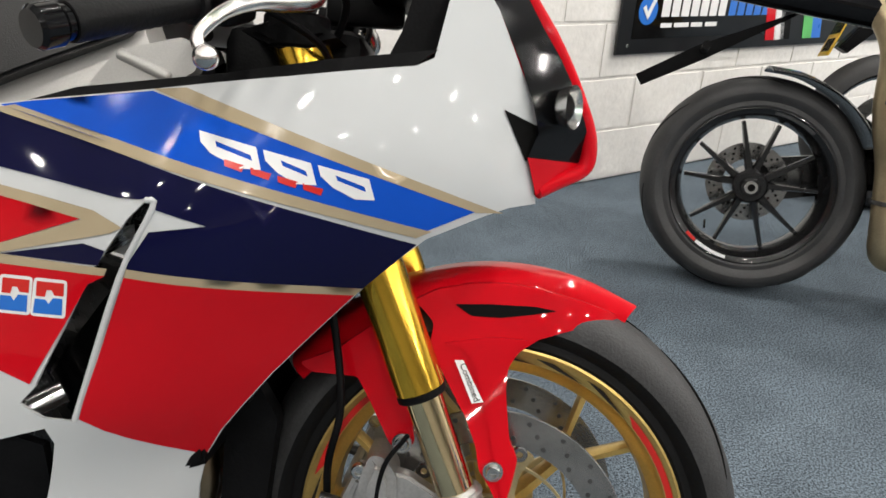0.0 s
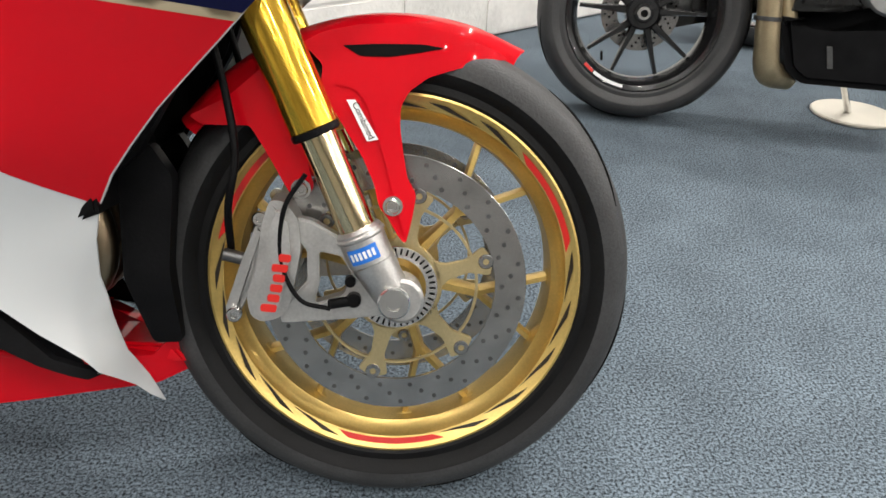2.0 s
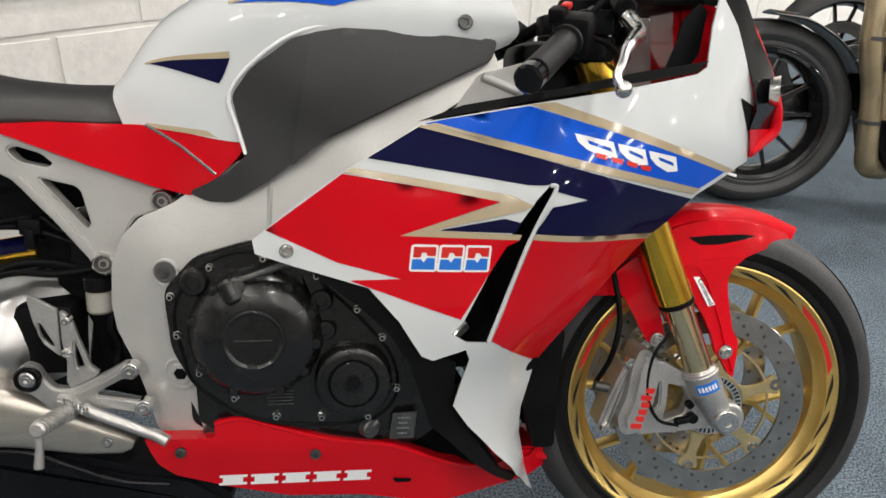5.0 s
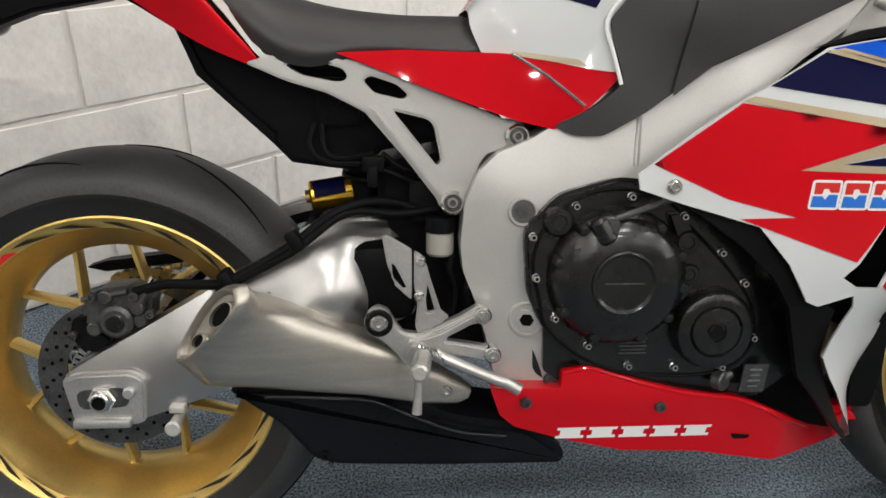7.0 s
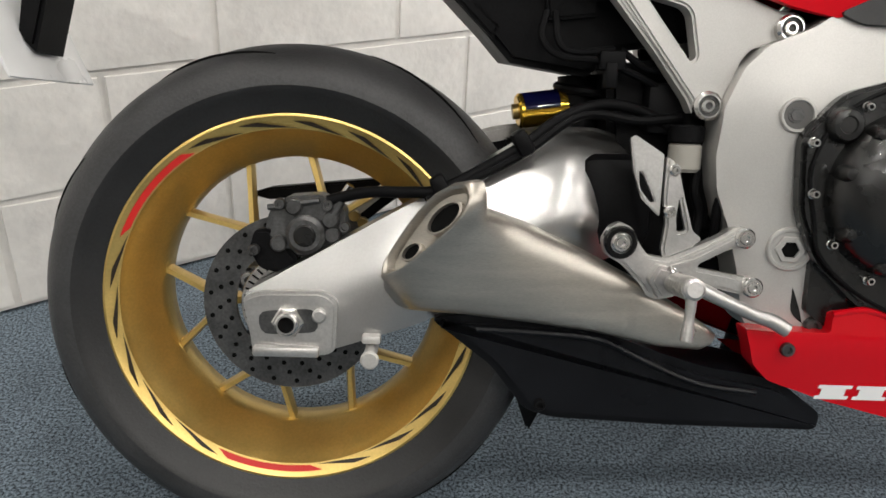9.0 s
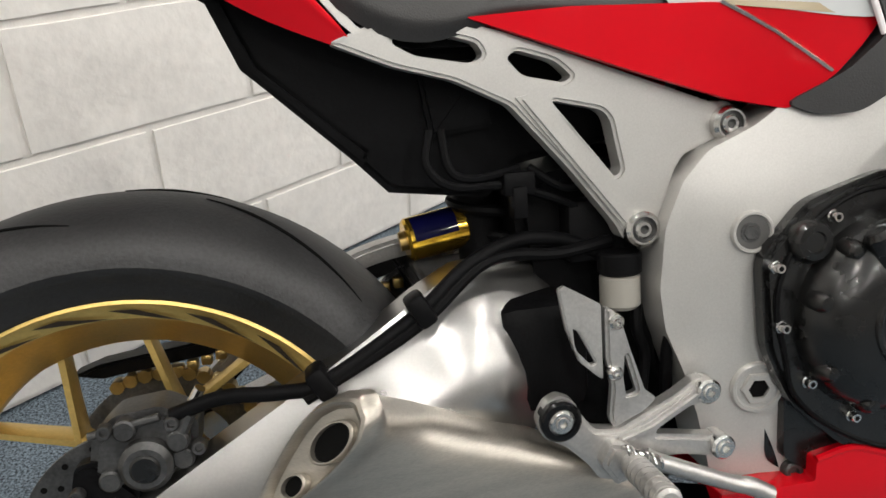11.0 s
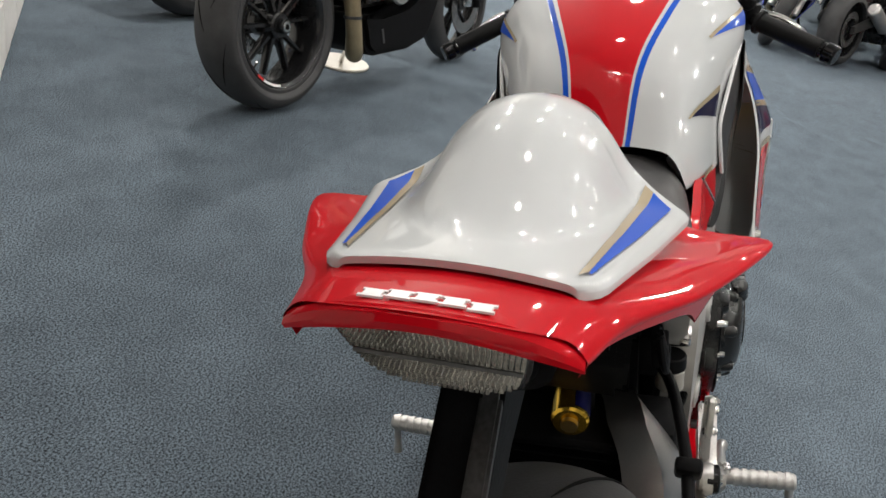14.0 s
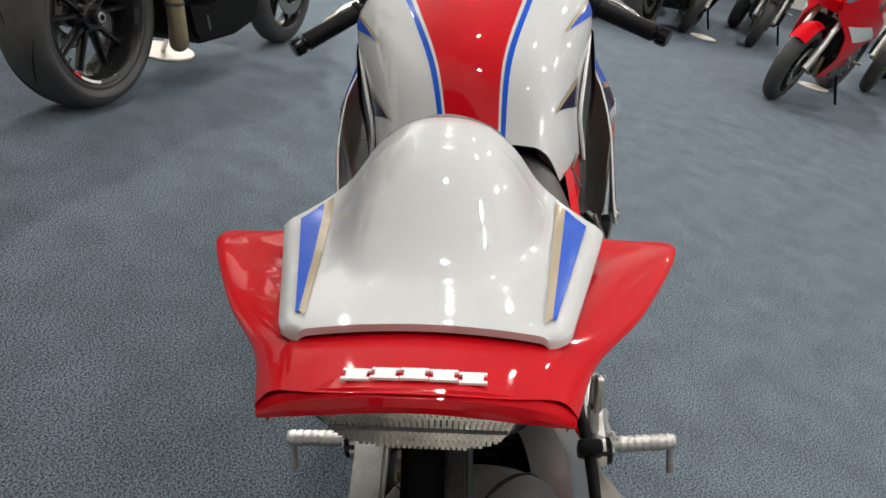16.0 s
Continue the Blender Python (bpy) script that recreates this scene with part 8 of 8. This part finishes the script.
parked_bike(bike_at(7.49, -2.30, 165), "black sport motorcycle with a dark screen in the row", BLACK, GLOSSBLACK)
parked_bike(bike_at(8.51, -1.85, 170), "dark motorcycle with bright clocks in the row", GLOSSBLACK, RED)
parked_bike(bike_at(7.61, -3.15, 158), "black naked motorcycle parked in the row", BLACK, BLACK, faired=False)
parked_bike(bike_at(8.74, -3.43, 150), "black and yellow naked motorcycle in the row", BLACK, YELLOW, faired=False)
parked_bike(bike_at(9.64, -2.64, 160), "black naked motorcycle in the far row", GLOSSBLACK, RED, faired=False)
parked_bike(bike_at(5.12, -2.70, 140), "red sport motorcycle facing the aisle with a black wheel", RED, WHITE, stripe=RIMRED)
puck(5.49, -2.99)
parked_bike(bike_at(6.55, -4.08, 146), "yellow-striped motorcycle with lime wheel rims", YELLOW, BLACK, LIME, stripe=LIME, faired=False)
parked_bike(bike_at(9.87, -4.90, 150), "red sport motorcycle in the far row", RED, BLACK)
parked_bike(bike_at(9.64, -1.06, 180), "dark and blue sport motorcycle in the far row", NAVY, SPORTBLUE)
parked_bike(bike_at(9.87, 0.07, 178), "red and black sport motorcycle in the far row", RED, BLACK)
parked_bike(bike_at(9.98, 1.43, 185), "white and red sport motorcycle in the far row", WHITE, RED)

# ---- walls: blocks, signs, posters ----
# wall boards
def board(s0, s1, z0, z1, label):
    h = holder("wall_sign", WALL_M @ Matrix.Translation(((s0 + s1) / 2, -0.022, (z0 + z1) / 2)))
    tagged(h, label, "sign")
    part("board", box(s1 - s0, 0.012, z1 - z0, 0.002), SIGNBLACK, h)
    n = max(2, round((s1 - s0) / 0.6))
    for k in range(n):
        for z in (-1, 1):
            part("fixing", moved(disc_y(0.008, -0.004, 0.004, 14, 0.002), Matrix.Translation((-(s1 - s0) / 2 + 0.06 + (s1 - s0 - 0.12) * k / (n - 1), -0.006, z * ((z1 - z0) / 2 - 0.035)))), STEEL, h)
    return h
board(-1.35, 0.95, 0.76, 1.75, "plain black wall board with silver fixings")
sign = board(2.05, 4.45, 0.53, 1.35, "black wall sign with a blue tick badge and white bars")
OX, OZ = -3.25, -0.94
def sign_bar(a, b, z0, z1, mat, name="sign_bar"):
    part(name, box(b - a, 0.002, z1 - z0, 0, at=((a + b) / 2 + OX, -0.0075, (z0 + z1) / 2 + OZ)), mat, sign)
part("sign_field", box(1.05, 0.002, 0.22, 0, at=(2.65 + OX, -0.0068, 0.70 + OZ)), GLOSSBLACK, sign)
part("tick_badge", moved(disc_y(0.055, -0.002, 0.002, 32), Matrix.Translation((2.20 + OX, -0.0085, 0.70 + OZ))), LOGOBLUE, sign)
part("tick", moved(prism([(-0.035, 0.01), (-0.02, 0.022), (-0.005, -0.005), (0.045, 0.085), (0.06, 0.08), (0.0, -0.035)], -0.002, 0.002, 0), Matrix.Translation((2.20 + OX, -0.011, 0.70 + OZ))), LETTER, sign)
for k in range(7):
    sign_bar(2.285 + 0.062 * k, 2.335 + 0.062 * k, 0.675, 0.765, LETTER, "letter_block")
for k in range(5):
    sign_bar(2.73 + 0.062 * k, 2.78 + 0.062 * k, 0.675, 0.765, LOGOBLUE, "letter_block")
for k, (a, b) in enumerate(((2.29, 2.36), (2.375, 2.47), (2.485, 2.56), (2.58, 2.66))):
    sign_bar(a, b, 0.632, 0.650, LETTER)
for k, (a, mat) in enumerate(((3.05, RED), (3.12, LETTER), (3.17, BLACK), (3.36, GREEN), (3.44, LOGOBLUE))):
    part("sign_patch", prism([(a + OX, 0.56 + OZ), (a + 0.08 + OX, 0.56 + OZ), (a + 0.03 + OX, 0.76 + OZ), (a - 0.05 + OX, 0.76 + OZ)], -0.009, -0.007, 0), mat, sign)

# far wall: ledge, panels and a bright poster
EAST_M = Matrix.Translation((12.09, -3, 0)) @ Matrix.Rotation(radians(10), 4, "Z")
FROST = material("frosted_pane", (0.62, 0.62, 0.60), 0.3, vary=0.08, scale=2)
POSTER = material("poster_print", (0.70, 0.06, 0.03), 0.5, vary=0.3, scale=2.4, second=(0.62, 0.34, 0.50))
led = finish("trim", box(0.12, 20, 0.10, 0.004, at=(-0.08, 0, 2.35)), PLASTER)
led.matrix_basis = EAST_M
tagged(led, "painted ledge along the far wall", "trim", kind="structure")
for k in range(6):
    f = holder("window", EAST_M @ Matrix.Translation((-0.03, -6.5 + 2.2 * k, 2.78)))
    tagged(f, "shallow high window with a pale frame on the far wall", "window", group="high windows")
    part("window_frame", join(box(0.05, 2.0, 0.05, 0.004, at=(0, 0, 0.33)), box(0.05, 2.0, 0.05, 0.004, at=(0, 0, -0.33)), box(0.05, 0.05, 0.66, 0.004, at=(0, -0.98, 0)), box(0.05, 0.05, 0.66, 0.004, at=(0, 0.98, 0))), PLASTER, f)
    part("pane", box(0.01, 1.9, 0.62, 0), FROST, f)
for y, z, w, h, mat, lab in ((-3.05, 1.82, 1.45, 0.95, POSTER, "red and orange printed poster on the far wall"),):
    p = finish("wall_poster", box(0.01, w, h, 0.001), mat)
    p.matrix_basis = EAST_M @ Matrix.Translation((-0.11, y, z))
    tagged(p, lab, "poster")

# blocks of the near wall, each a piece of its own
def block_mesh(length, seed):
    rnd = random.Random(seed)
    bm = box(length, 0.016, 0.2092)
    bmesh.ops.subdivide_edges(bm, edges=[e for e in bm.edges if abs(e.verts[0].co.x - e.verts[1].co.x) > 0.01], cuts=4)
    for v in bm.verts:
        if v.co.y < 0:
            v.co.x *= 0.985
            v.co.z *= 0.968
            v.co.z += rnd.uniform(-0.0012, 0.0012)
            v.co.y += rnd.uniform(-0.0012, 0.0012)
        v.co.x += rnd.uniform(-0.0008, 0.0008)
    me = bpy.data.meshes.new("block")
    bmesh.ops.recalc_face_normals(bm, faces=bm.faces)
    bm.to_mesh(me)
    bm.free()
    me.materials.append(BLOCKPAINT)
    return me
meshes = [block_mesh(0.4415, k) for k in range(6)]
pick = random.Random(5)
for row in range(11):
    off = -0.255 if row % 2 == 0 else -0.035
    for k in range(-8, 14):
        s = off + 0.450 * k + 0.225
        if len(wall_north.children) >= 240:
            break
        if s < -3.4 or s > 6.2 or (row > 7 and s > 2.0):
            continue
        ob = new("block", pick.choice(meshes))
        ob.parent = wall_north
        ob.location = (s, 0.0, 0.1092 + 0.2182 * row)
